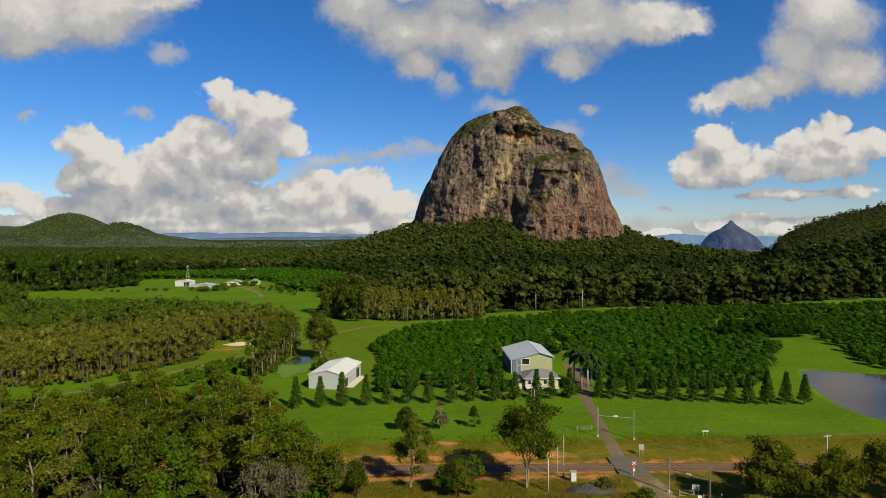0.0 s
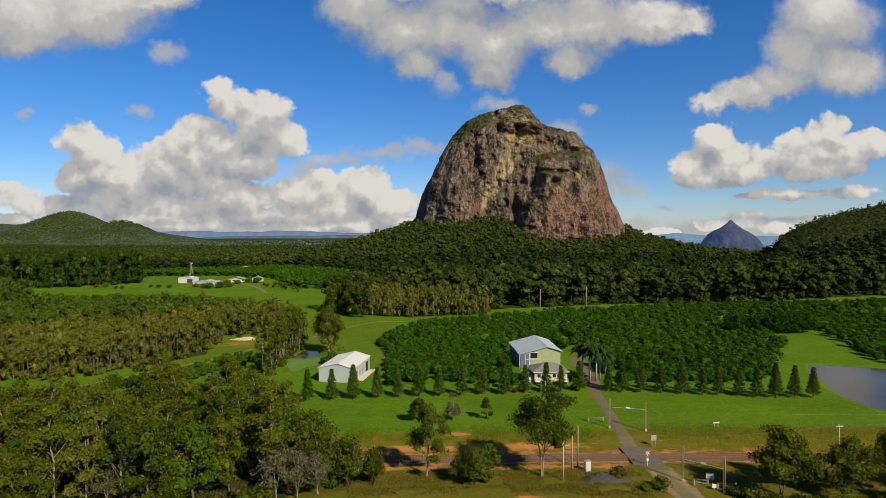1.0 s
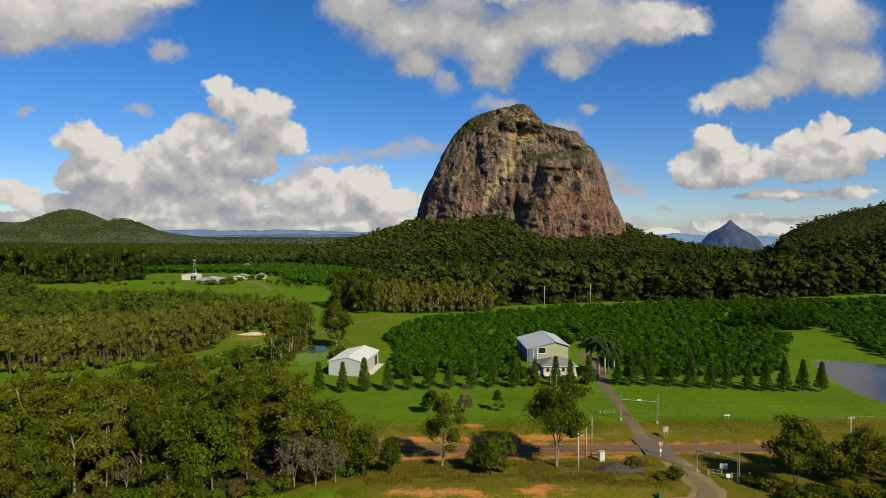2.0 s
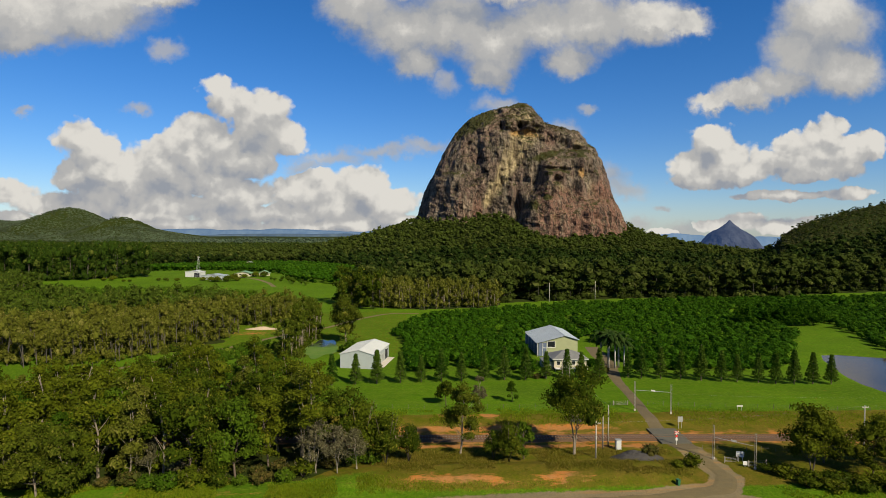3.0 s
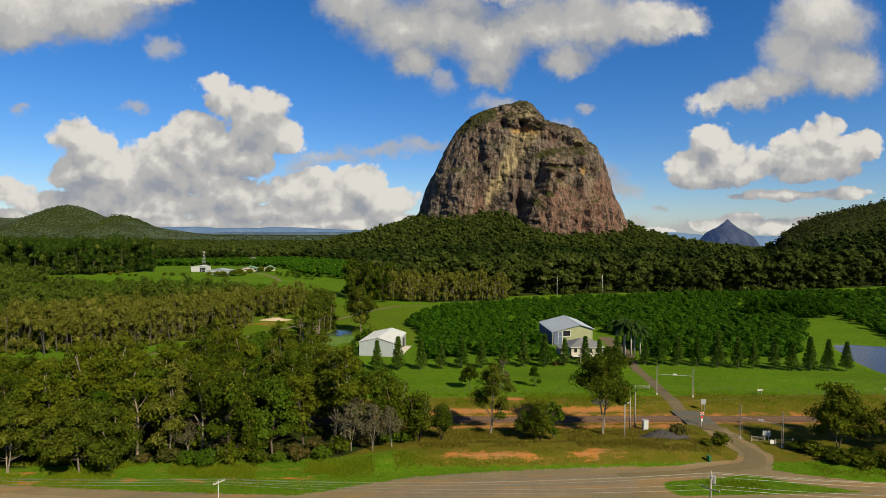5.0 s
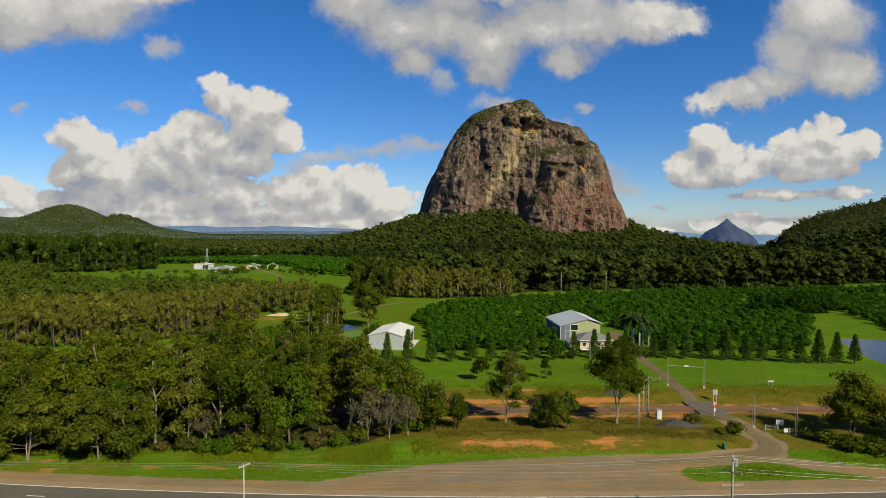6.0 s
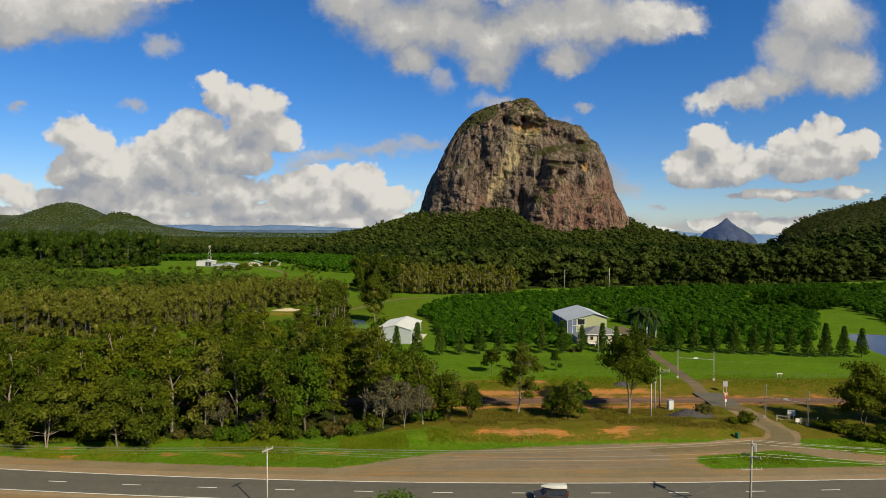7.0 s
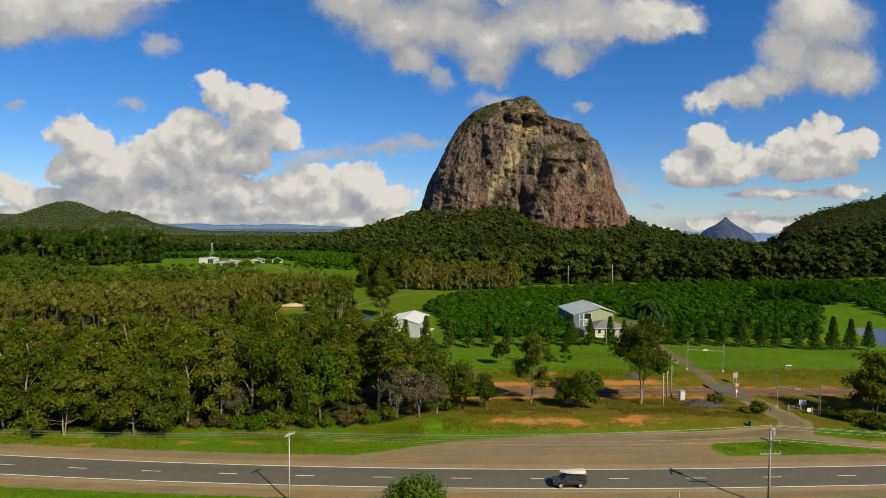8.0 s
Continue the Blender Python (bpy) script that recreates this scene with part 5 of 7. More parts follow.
def far_peak():
    rows, cols = 60, 140
    h = np.linspace(0, 1, rows)
    a = np.linspace(0, 2 * np.pi, cols, endpoint=False)
    w = np.interp(h, [0, 0.12, 0.5, 0.62, 0.72, 0.90, 1.0], [250, 223, 166, 130, 74, 22, 4])
    e = np.interp(h, [0, 0.12, 0.44, 0.66, 0.8, 0.9, 1.0], [270, 238, 166, 92, 52, 26, 4])
    X = 2420 + np.where(np.cos(a)[None, :] > 0, e[:, None], w[:, None]) * np.cos(a)
    Y = 4300 + w[:, None] * np.sin(a) * 0.9
    Z = np.repeat((h * 228 - 92)[:, None], cols, 1)
    p = np.stack([X, Y, Z], -1).reshape(-1, 3)
    d = fbm(p * (1, 1, 0.4) / 70.0, 4, 0.6) * 30 * np.repeat(np.clip(1.1 - h, 0, 1)[:, None], cols, 1).ravel()
    p[:, 0] += d * np.tile(np.cos(a), rows)
    p[:, 1] += d * np.tile(np.sin(a), rows)
    me = tri_mesh("far_peak", p, grid_tris(rows, cols, True), far_material("hazy far peak rock", (0.034, 0.038, 0.046), (0.08, 0.16, 0.40), 0.13))
    tagged(new("far_peak", me), "far blue-grey pyramid-shaped mountain", "mountain")


def far_range(name, y, x0, x1, tall, seed, glow, label, lift=0.0):
    n = 220
    x = np.linspace(x0, x1, n)
    q = np.stack([x / 420.0, x * 0 + seed, x * 0], 1)
    edge = np.clip(np.minimum(x - x0, x1 - x) / (0.25 * (x1 - x0)), 0, 1)
    top = tall * (0.72 + 0.6 * fbm(q, 4)) * edge ** 0.7 + lift
    rows = [np.column_stack([x, x * 0 + y - 160, x * 0 - 150]), np.column_stack([x, x * 0 + y - 70, top * 0.7]), np.column_stack([x, x * 0 + y, top]), np.column_stack([x, x * 0 + y + 120, x * 0 - 150])]
    me = tri_mesh(name, np.concatenate(rows), grid_tris(4, n), far_material("hazy far range", (0.05, 0.06, 0.05), glow, 1.0), smooth=True)
    tagged(new(name, me), label, "mountain range", kind="structure")


def rock_outcrop(x, y, z, w, d, h):
    v, t = ico(5)
    q = v * (w, d, h) + (x, y, z)
    q = q + v * (5.0 * fbm(q * (1, 1, 0.5) / 14.0, 4, 0.6) + 2.0 * fbm(q / 5.0, 2))[:, None]
    me = tri_mesh("rock_outcrop", q, t, M_ROCK)
    me.color_attributes.new("stain", "FLOAT_COLOR", "POINT").data.foreach_set("color", np.tile([0.0, 0.35, 0.0, 0.0], len(q)).astype(np.float32))
    tagged(new("rock_outcrop", me), "dark rocky outcrop at the end of the dry hill", "rock")


rock_outcrop(583, 868, 20, 22, 16, 19)
far_peak()
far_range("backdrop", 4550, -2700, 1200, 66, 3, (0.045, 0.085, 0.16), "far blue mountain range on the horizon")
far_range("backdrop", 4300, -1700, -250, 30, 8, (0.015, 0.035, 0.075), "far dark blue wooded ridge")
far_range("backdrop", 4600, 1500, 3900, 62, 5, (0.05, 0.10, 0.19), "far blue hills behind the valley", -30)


# ---- single trees ----
def gum_tree(name, label, tall, wide, seed, leaf, bark, lumps=13, leaves=110, size=0.34, low=0.35, stems=1, group="", droop=0.5, core=True, thick=None, tuft=1.0):
    """A gum: tapered stems, limbs, and a broken crown of leaf clumps at the limbs' ends."""
    r = np.random.default_rng(seed)
    tree = thing(name, label, "tree", group=group)
    wood, crown = Pile(), Pile()
    thick = thick or tall * 0.011 + 0.04
    tops = []
    for k in range(stems):
        a0 = r.uniform(0, 6.28)
        foot = 0.25 * k
        lean = r.normal(0, 0.06, 2) * tall + (np.array([math.cos(a0), math.sin(a0)]) * tall * 0.10 if stems > 1 else 0)
        hs = np.array([-0.05, 0.0, 0.2, 0.45, 0.7, 0.88]) * tall
        bend = r.normal(0, 0.018, (6, 2)) * tall
        bend[:2] = 0
        path = np.column_stack([foot * math.cos(a0) + lean[0] * np.clip(hs / tall, 0, 1) ** 1.3 + bend[:, 0],
                                foot * math.sin(a0) + lean[1] * np.clip(hs / tall, 0, 1) ** 1.3 + bend[:, 1], hs])
        rad = thick * np.array([1.5, 1.15, 0.9, 0.7, 0.45, 0.2]) / math.sqrt(stems)
        wood.add(*tube(path, rad, 7))
        tops.append(path)
    for i in range(lumps):
        path = tops[i % stems]
        f = r.uniform(low, 0.85) if i >= stems else 0.9
        h = f * tall
        base_h = max(h - tall * r.uniform(0.10, 0.25), tall * 0.18)
        bx, by = np.interp(base_h, path[:, 2], path[:, 0]), np.interp(base_h, path[:, 2], path[:, 1])
        tx, ty = np.interp(h, path[:, 2], path[:, 0]), np.interp(h, path[:, 2], path[:, 1])
        a = 2.4 * i + r.uniform(-0.5, 0.5)
        out = wide * 0.5 * (r.uniform(0.35, 0.80) if i >= stems else 0.05) * (1.15 - 0.55 * max(f - 0.5, 0) / 0.4)
        end = np.array([tx + out * math.cos(a), ty + out * math.sin(a), h + r.uniform(-0.02, 0.06) * tall])
        mid = (np.array([bx, by, base_h]) + end) / 2 + r.normal(0, 0.02, 3) * tall
        wood.add(*tube([(bx, by, base_h), mid, end], [thick * 0.34, thick * 0.22, thick * 0.07], 5))
        rad = wide * r.uniform(0.15, 0.23) * tuft
        n = int(leaves * r.uniform(0.7, 1.2))
        lump(crown, end + (0, 0, rad * 0.2), (rad, rad, rad * r.uniform(0.75, 1.15)), n, size, r, ICO1 if core else None, 0.62, 0, droop)
        lump(crown, end + r.normal(0, 0.6, 3) * rad, (rad * 0.7, rad * 0.7, rad * 0.5), n // 3, size, r, None, 0.6, 0, droop)
    part("trunk", wood.mesh("trunk", bark, True), None, tree)
    part("crown", crown.mesh("crown", leaf), None, tree)
    return tree


def bush(name, label, tall, wide, seed, leaf, leaves=420, size=0.28, group="", category="shrub", twigs=True):
    """A shrub that is leafy to the ground."""
    r = np.random.default_rng(seed)
    ob = thing(name, label, category, group=group)
    wood, crown = Pile(), Pile()
    for i in range(5):
        a = 1.26 * i + r.uniform(-0.4, 0.4)
        wood.add(*tube([(0, 0, -0.1), (0.2 * wide * math.cos(a), 0.2 * wide * math.sin(a), tall * 0.5), (0.34 * wide * math.cos(a), 0.34 * wide * math.sin(a), tall * 0.8)], [0.07, 0.05, 0.02], 4))
    for i in range(7):
        a = 0.9 * i + r.uniform(-0.4, 0.4)
        d = wide * (0.27 if i else 0.0) * r.uniform(0.6, 1.1)
        z = tall * (r.uniform(0.28, 0.62) if i else 0.68)
        rad = wide * r.uniform(0.20, 0.30)
        lump(crown, (d * math.cos(a), d * math.sin(a), z), (rad, rad, min(rad, tall * 0.32)), leaves // 7, size, r, ICO1, 0.7)
    part("stem", wood.mesh("stem", M_BARK_DARK, True), None, ob)
    part("foliage", crown.mesh("foliage", leaf), None, ob)
    return ob


def set_down(ob, x, y, scale=1.0, turn=0.0, fresh=False):
    m = pose(x, y, land1(x, y), 0, 0, turn) @ Matrix.Scale(scale, 4)
    if fresh:
        ob.matrix_basis = m
        return ob
    return copy_thing(ob, m)


def strew(kinds, places, r, lo=0.85, hi=1.15, size=lambda px_, py_: 1.0):
    """Sets down things of a few kinds, each kind itself first and then its copies."""
    fresh = set(range(len(kinds)))
    for x, y in places:
        j = int(r.integers(0, len(kinds)))
        set_down(kinds[j], x, y, r.uniform(lo, hi) * size(x, y), r.uniform(0, 360), j in fresh)
        fresh.discard(j)
    for j in fresh:
        set_down(kinds[j], places[j][0] + 1.5, places[j][1] + 2.5, 0.8, 40, True)


def near_wood():
    r = np.random.default_rng(61)
    g = "trees of the roadside wood"
    kinds = [gum_tree("gum_tree", "tall olive-green gum tree with pale stem", 17, 9.5, 62, L_GUM, M_BARK, 14, 135, 0.29, 0.28, 1, g),
             gum_tree("gum_tree", "tall dark green gum tree with forked stem", 16, 10, 63, L_GUM, M_BARK, 14, 135, 0.29, 0.30, 2, g),
             gum_tree("gum_tree", "spreading gum tree with open olive crown", 15, 10.5, 64, L_GUM, M_BARK_DARK, 15, 130, 0.29, 0.26, 1, g),
             gum_tree("broadleaf_tree", "bright green broadleaf tree in the wood", 12.5, 9, 65, L_BRIGHT, M_BARK_DARK, 15, 135, 0.29, 0.28, 1, g),
             gum_tree("paperbark_tree", "slender olive-brown paperbark with pale stems", 13.5, 6.5, 66, L_PAPER, M_BARK, 12, 125, 0.27, 0.24, 2, g),
             gum_tree("gum_tree", "lanky grey-green gum tree with bare lower stem", 18, 8, 67, L_GUM, M_BARK, 12, 130, 0.29, 0.42, 1, g)]
    x, y = sown(WOOD_NEAR, 6.9, 1.0, 68)
    k = (x > -172) & (y > 104.5)
    # the wood thins out and grows lower towards the track behind it
    k &= (y < np.where(x < -92, 158, 172)) & (r.uniform(size=len(x)) > 0.4 * ramp(y, 126, 152))

    def size(px_, py_):
        west = float(np.interp(py_, [112, 128, 140, 150], [1.05, 0.9, 0.66, 0.52]))
        east = float(np.interp(py_, [112, 150, 165], [1.05, 0.95, 0.72]))
        f = float(ramp(np.array(px_), -98.0, -78.0))
        return west * (1 - f) + east * f

    strew(kinds, list(zip(x[k], y[k])), r, 0.85, 1.15, size)
    # rounded trees that stand before the wood
    edge = gum_tree("roadside_tree", "dense rounded olive tree leafy almost to the grass", 11.5, 10, 69, L_OLIVE, M_BARK, 22, 160, 0.27, 0.16, 2, "rounded roadside trees")
    set_down(edge, -91, 101.2, 1.0, 0, True)
    set_down(edge, -78.5, 101.0, 1.05, 130)
    set_down(edge, -73.6, 102.0, 0.92, 260)
    set_down(edge, -104, 102.5, 1.0, 200)
    set_down(edge, -118, 101.5, 1.1, 70)
    dry = gum_tree("dry_tree", "leafless grey twiggy tree at the wood's edge", 8.5, 6.5, 70, L_DRY, M_DEAD, 14, 90, 0.20, 0.22, 2, "dry trees", 0.2, False)
    set_down(dry, -26.5, 107.5, 1.0, 0, True)
    set_down(dry, -22.8, 108.5, 0.9, 110)
    set_down(dry, -31, 109, 1.15, 210)
    set_down(dry, -62, 108, 0.75, 20)
    set_down(dry, -56, 107, 0.6, 70)
    pale = gum_tree("dead_tree", "bare pale dead tree standing in the wood", 16, 8, 71, L_PAPER, M_POLE_PALE, 9, 14, 0.25, 0.45, 1, "", 0.3, False)
    set_down(pale, -55, 111, 1.0, 0, True)
    scrub = [bush("scrub_bush", "low reddish green scrub bush beside the wood", 2.8, 5.0, 72, L_SHRUB, 520, 0.24, "scrub bushes"),
             bush("scrub_bush", "dark green scrub bush beside the wood", 3.4, 4.4, 73, L_GUM, 520, 0.26, "scrub bushes"),
             bush("scrub_bush", "bright green leafy bush in the undergrowth", 3.0, 4.6, 74, L_BRIGHT, 520, 0.28, "scrub bushes")]
    spots = [(-60.5, 103.8), (-57.0, 103.2), (-53, 104.5), (-64.5, 105), (-47.5, 103.6), (-44, 104.5), (-40, 105), (-36, 105.5), (-69, 104.5), (-85, 104), (-98, 104), (-33, 107.5),
             (-50, 106), (-28.5, 111), (-24, 113.5), (-20.5, 113), (-67, 108), (-74, 107), (-80, 106.5), (-88, 107), (-95, 108), (-102, 107), (-110, 108), (-42, 109), (-38, 110), (-46, 109.5),
             (-54, 110), (-62, 111), (-70, 112), (-84, 111)]
    strew(scrub, spots, r, 0.7, 1.2)
    dark = bush("dark_tree", "dense dark green tree leafy to the ground", 9.5, 5.8, 75, L_GUM, 2800, 0.20, "dark dense trees", "tree")
    set_down(dark, -17.5, 112.5, 1.3, 0, True)
    set_down(dark, -22.5, 114, 1.25, 90)
    set_down(dark, -12.8, 113.5, 0.75, 200)
    set_down(dark, -48.5, 105.8, 0.85, 100)
    set_down(dark, 7.6, 112.5, 0.78, 30)
    set_down(dark, 4.6, 114.0, 0.6, 250)


orchard()
near_wood()


def lone_trees():
    t = gum_tree("gum_tree", "slender gum tree with drooping open crown by the railway", 15.5, 9.0, 81, L_OLIVE, M_BARK, 20, 170, 0.22, 0.30, 1, "", 0.8, True, None, 0.82)
    set_down(t, -2.0, 117.5, 1.0, 40, True)
    t = gum_tree("gum_tree", "tall twin-stemmed gum tree by the railway crossing", 17.2, 11.0, 82, L_GUM, M_BARK, 26, 260, 0.25, 0.48, 2, "", 0.5, True, None, 1.1)
    set_down(t, 21.9, 116.0, 1.0, 200, True)
    t = gum_tree("young_tree", "young leafy green sapling near the track", 7.5, 4.0, 83, L_BRIGHT, M_BARK_DARK, 14, 80, 0.26, 0.2, 1, "saplings")
    set_down(t, 11.0, 114.5, 1.0, 0, True)
    set_down(t, 14.5, 150, 0.75, 80)
    g = "dark trees near the crossing"
    t = gum_tree("roadside_tree", "dense dark olive tree beside the farm access", 12.3, 10.5, 84, L_GUM, M_BARK_DARK, 22, 160, 0.27, 0.14, 2, g)
    set_down(t, 66.5, 105.5, 1.0, 0, True)
    set_down(t, 77.5, 104.0, 0.85, 120)
    set_down(t, 88.0, 103.0, 0.92, 220)
    set_down(t, 99, 105, 0.9, 300)
    set_down(t, 112, 102, 1.0, 30)
    set_down(t, 72, 110, 0.7, 170)
    t = gum_tree("pale_sapling", "thin pale half-dead sapling in the pasture", 7.0, 3.6, 85, L_DRY, M_DEAD, 14, 90, 0.22, 0.2, 2, "", 0.2, False)
    set_down(t, 5.5, 149, 1.0, 0, True)
    t = gum_tree("small_tree", "small round olive tree in the pasture", 6.0, 5.0, 86, L_GUM, M_BARK_DARK, 12, 90, 0.28, 0.3, 1)
    set_down(t, -3.5, 147.5, 1.0, 0, True)
    t = gum_tree("shed_tree", "tall olive tree behind the white shed", 18.5, 13, 87, L_OLIVE, M_BARK, 24, 130, 0.38, 0.2, 3)
    set_down(t, -41, 240, 1.0, 0, True)
    t = bush("broadleaf_clump", "bright broad-leaved clump beside the shed", 4.5, 8, 88, L_BRIGHT, 400, 0.6)
    set_down(t, -37, 219, 1.0, 0, True)
    t = bush("verge_tree", "leafy green treetop beside the highway", 7.3, 9.6, 89, L_VERGE, 3800, 0.25, "", "tree")
    set_down(t, -27.2, 66.5, 1.0, 0, True)
    t = bush("scrub_bush", "olive scrub bush beside the farm access", 2.6, 3.8, 90, L_GUM, 480, 0.24, "access scrub")
    set_down(t, 44.5, 109.5, 1.0, 0, True)
    set_down(t, 40.5, 108, 0.6, 80)
    t = bush("twiggy_bush", "reddish twiggy bush on the gravel heap", 3.2, 5.0, 91, L_SHRUB, 420, 0.2)
    set_down(t, 37.5, 113.5, 1.0, 0, True)
    t = bush("hedge_bush", "rank green scrub along the farm access", 2.2, 5.0, 92, L_GUM, 420, 0.26, "hedge scrub")
    set_down(t, 60, 104, 1.0, 0, True)
    for x, y, s in ((61, 99, 0.9), (65, 97.5, 1), (70, 96.5, 0.9), (76, 95.5, 1), (83, 95, 1), (88, 97, 1.1), (63, 101.5, 1), (67, 100, 1.1), (71, 99.5, 0.9), (75, 98.5, 1.1), (58, 106, 0.8), (80, 98, 1)):
        set_down(t, x, y, s, x * 33)


lone_trees()


# ---- the row of pines, the palms ----
def pine(seed):
    r = np.random.default_rng(seed)
    ob = thing("pine_tree", "dark green cone-shaped pine in a planted row", "tree", group="row of pines")
    wood, crown = Pile(), Pile()
    tall = 9.2
    wood.add(*tube([(0, 0, -0.1), (0, 0, 4), (0.1, 0, tall)], [0.17, 0.11, 0.03], 6))
    h = 0.9
    while h < tall - 0.3:
        f = 1 - (h - 0.9) / (tall - 0.9)
        reach = 0.12 + 1.8 * f ** 1.1
        for k in range(6):
            a = k * 1.05 + r.uniform(0, 1.0)
            e = np.array([reach * math.cos(a), reach * math.sin(a), h + 0.28 * reach]) * (1, 1, 1)
            wood.add(*tube([(0, 0, h), e], [0.03, 0.012], 3))
            for q in (0.45, 0.75, 1.0):
                c = np.array([e[0] * q, e[1] * q, h + (e[2] - h) * q])
                lump(crown, c, (0.36, 0.36, 0.20), 6, 0.26, r, None)
        h += r.uniform(0.42, 0.58)
    for k in range(6):
        lump(crown, (0, 0, 1.7 + 1.1 * k), (0.85 - 0.15 * k, 0.85 - 0.15 * k, 0.6), 6, 0.26, r, ICO1, 0.3)
    part("trunk", wood.mesh("trunk", M_BARK_DARK), None, ob)
    part("crown", crown.mesh("crown", L_PINE), None, ob)
    return ob


def pine_row():
    r = np.random.default_rng(101)
    kinds = [pine(102), pine(103), pine(104)]
    bases = []
    for x0, step in ((-36.8, 6.7), (3.3, 6.7)):
        bases += [(x0 + step * i) for i in range(6)]
    bases += [42.0, 47.6, 56.6, 61.4, 67.2, 73.1, 78.8, 84.6, 90.0, 95.3, 100.2, 105.8, 111.0, 116.4]
    places = []
    for x in bases:
        y = np.interp(x, [-37, -20, 0, 25, 50, 60, 75, 100, 117], [172.3, 173.4, 175.0, 176.6, 178.0, 177.5, 174.0, 169.0, 166.3])
        places.append((x + r.normal(0, 0.25), y + r.normal(0, 0.3)))
    strew(kinds, places, r, 0.85, 1.15)


pine_row()


def palm(seed):
    r = np.random.default_rng(seed)
    ob = thing("palm_tree", "tall palm with pale smooth trunk and drooping fronds", "palm", group="palms by the drive")
    part("trunk", round_bar(-0.1, 9.6, 0.34, 0.24, 10).mesh("trunk", M_POLE_PALE, True), None, ob)
    part("crownshaft", round_bar(9.5, 11.0, 0.24, 0.15, 10).mesh("crownshaft", L_BRIGHT, True), None, ob)
    for k in range(15):
        a, up = 2.4 * k, r.uniform(-0.3, 1.2)
        s = np.linspace(0, 1, 9)
        reach = 4.2
        x = reach * s * math.cos(up * 0.7)
        z = 11.0 + reach * (s * math.sin(up) - 0.75 * s ** 2.2)
        p = Pile()
        c, n = math.cos(a), math.sin(a)
        w = 0.75 * np.sin(np.pi * np.clip(s * 0.9 + 0.08, 0, 1))
        mid = np.column_stack([x * c, x * n, z])
        side = np.array([-n, c, 0])
        rows = np.concatenate([mid - side * w[:, None] - (0, 0, 0.35) * (w[:, None] > 0), mid, mid + side * w[:, None] - (0, 0, 0.35) * (w[:, None] > 0)])
        t = grid_tris(3, 9)
        p.add(rows, t)
        part("frond", p.mesh("frond", L_PALM), None, ob)
    return ob


_palm = palm(111)
set_down(_palm, 55.0, 190.5, 1.0, 0, True)
for _x, _y, _s, _t in ((57.0, 190.0, 0.95, 70), (58.8, 191.5, 1.02, 150), (56.2, 194.5, 1.05, 230), (60.2, 190.0, 0.9, 300), (54.0, 196, 1.0, 20)):
    set_down(_palm, _x, _y, _s, _t)


# ---- buildings ----
def gable(name, label, category, x, y, turn, wide, deep, eave, ridge, wall, roof, ridge_at=0.5, over=0.35, eave_far=None):
    """A gabled shed: wall body, two roof sheets with ribs and a ridge cap; its front faces -y."""
    ob = thing(name, label, category, (x, y, land1(x, y)), turn)
    rx = wide * ridge_at
    far = eave if eave_far is None else eave_far
    t = 0.12
    walls = bmesh.new()
    for b in (prism([(0, -0.4), (wide, -0.4), (wide, far), (rx, ridge), (0, eave)], 0, t), prism([(0, -0.4), (wide, -0.4), (wide, far), (rx, ridge), (0, eave)], deep - t, deep),
              boxes((0, t, -0.4, t, deep - t, eave), (wide - t, t, -0.4, wide, deep - t, far))):
        me = bpy.data.meshes.new("w")
        b.to_mesh(me)
        b.free()
        walls.from_mesh(me)
        bpy.data.meshes.remove(me)
    part("wall", walls, wall, ob)
    for side in (0, 1):
        x0, x1 = (rx, -over) if side == 0 else (rx, wide + over)
        k = ((eave if side == 0 else far) - ridge) / ((0 if side == 0 else wide) - rx)
        z1 = ridge + k * (x1 - x0)
        p = prism([(x0, ridge + 0.02), (x1, z1 + 0.02), (x1, z1 + 0.14), (x0, ridge + 0.14)], -over, deep + over)
        sheet_ob = part("roof", p, roof, ob)
        ribs = Pile()
        n = int((deep + 2 * over) / 0.8)
        for i in range(n):
            yy = -over + 0.4 + i * 0.8
            v = [(x0, yy - 0.05, ridge + 0.14), (x0, yy + 0.05, ridge + 0.14), (x0, yy, ridge + 0.18), (x1, yy - 0.05, z1 + 0.14), (x1, yy + 0.05, z1 + 0.14), (x1, yy, z1 + 0.18)]
            ribs.add(v, [(0, 2, 5), (0, 5, 3), (2, 1, 4), (2, 4, 5), (3, 5, 4), (0, 1, 2)])
        part("rib", ribs.mesh("rib", roof), None, sheet_ob)
        part("gutter", boxes((min(x1, x1 + 0.12 * (1 if side else -1)), -over, z1 - 0.06, max(x1, x1 + 0.12 * (1 if side else -1)), deep + over, z1 + 0.06)), M_TRIM, ob)
    part("ridge_cap", prism([(rx - 0.25, ridge + 0.12), (rx, ridge + 0.22), (rx + 0.25, ridge + 0.12)], -over, deep + over), roof, ob)
    return ob


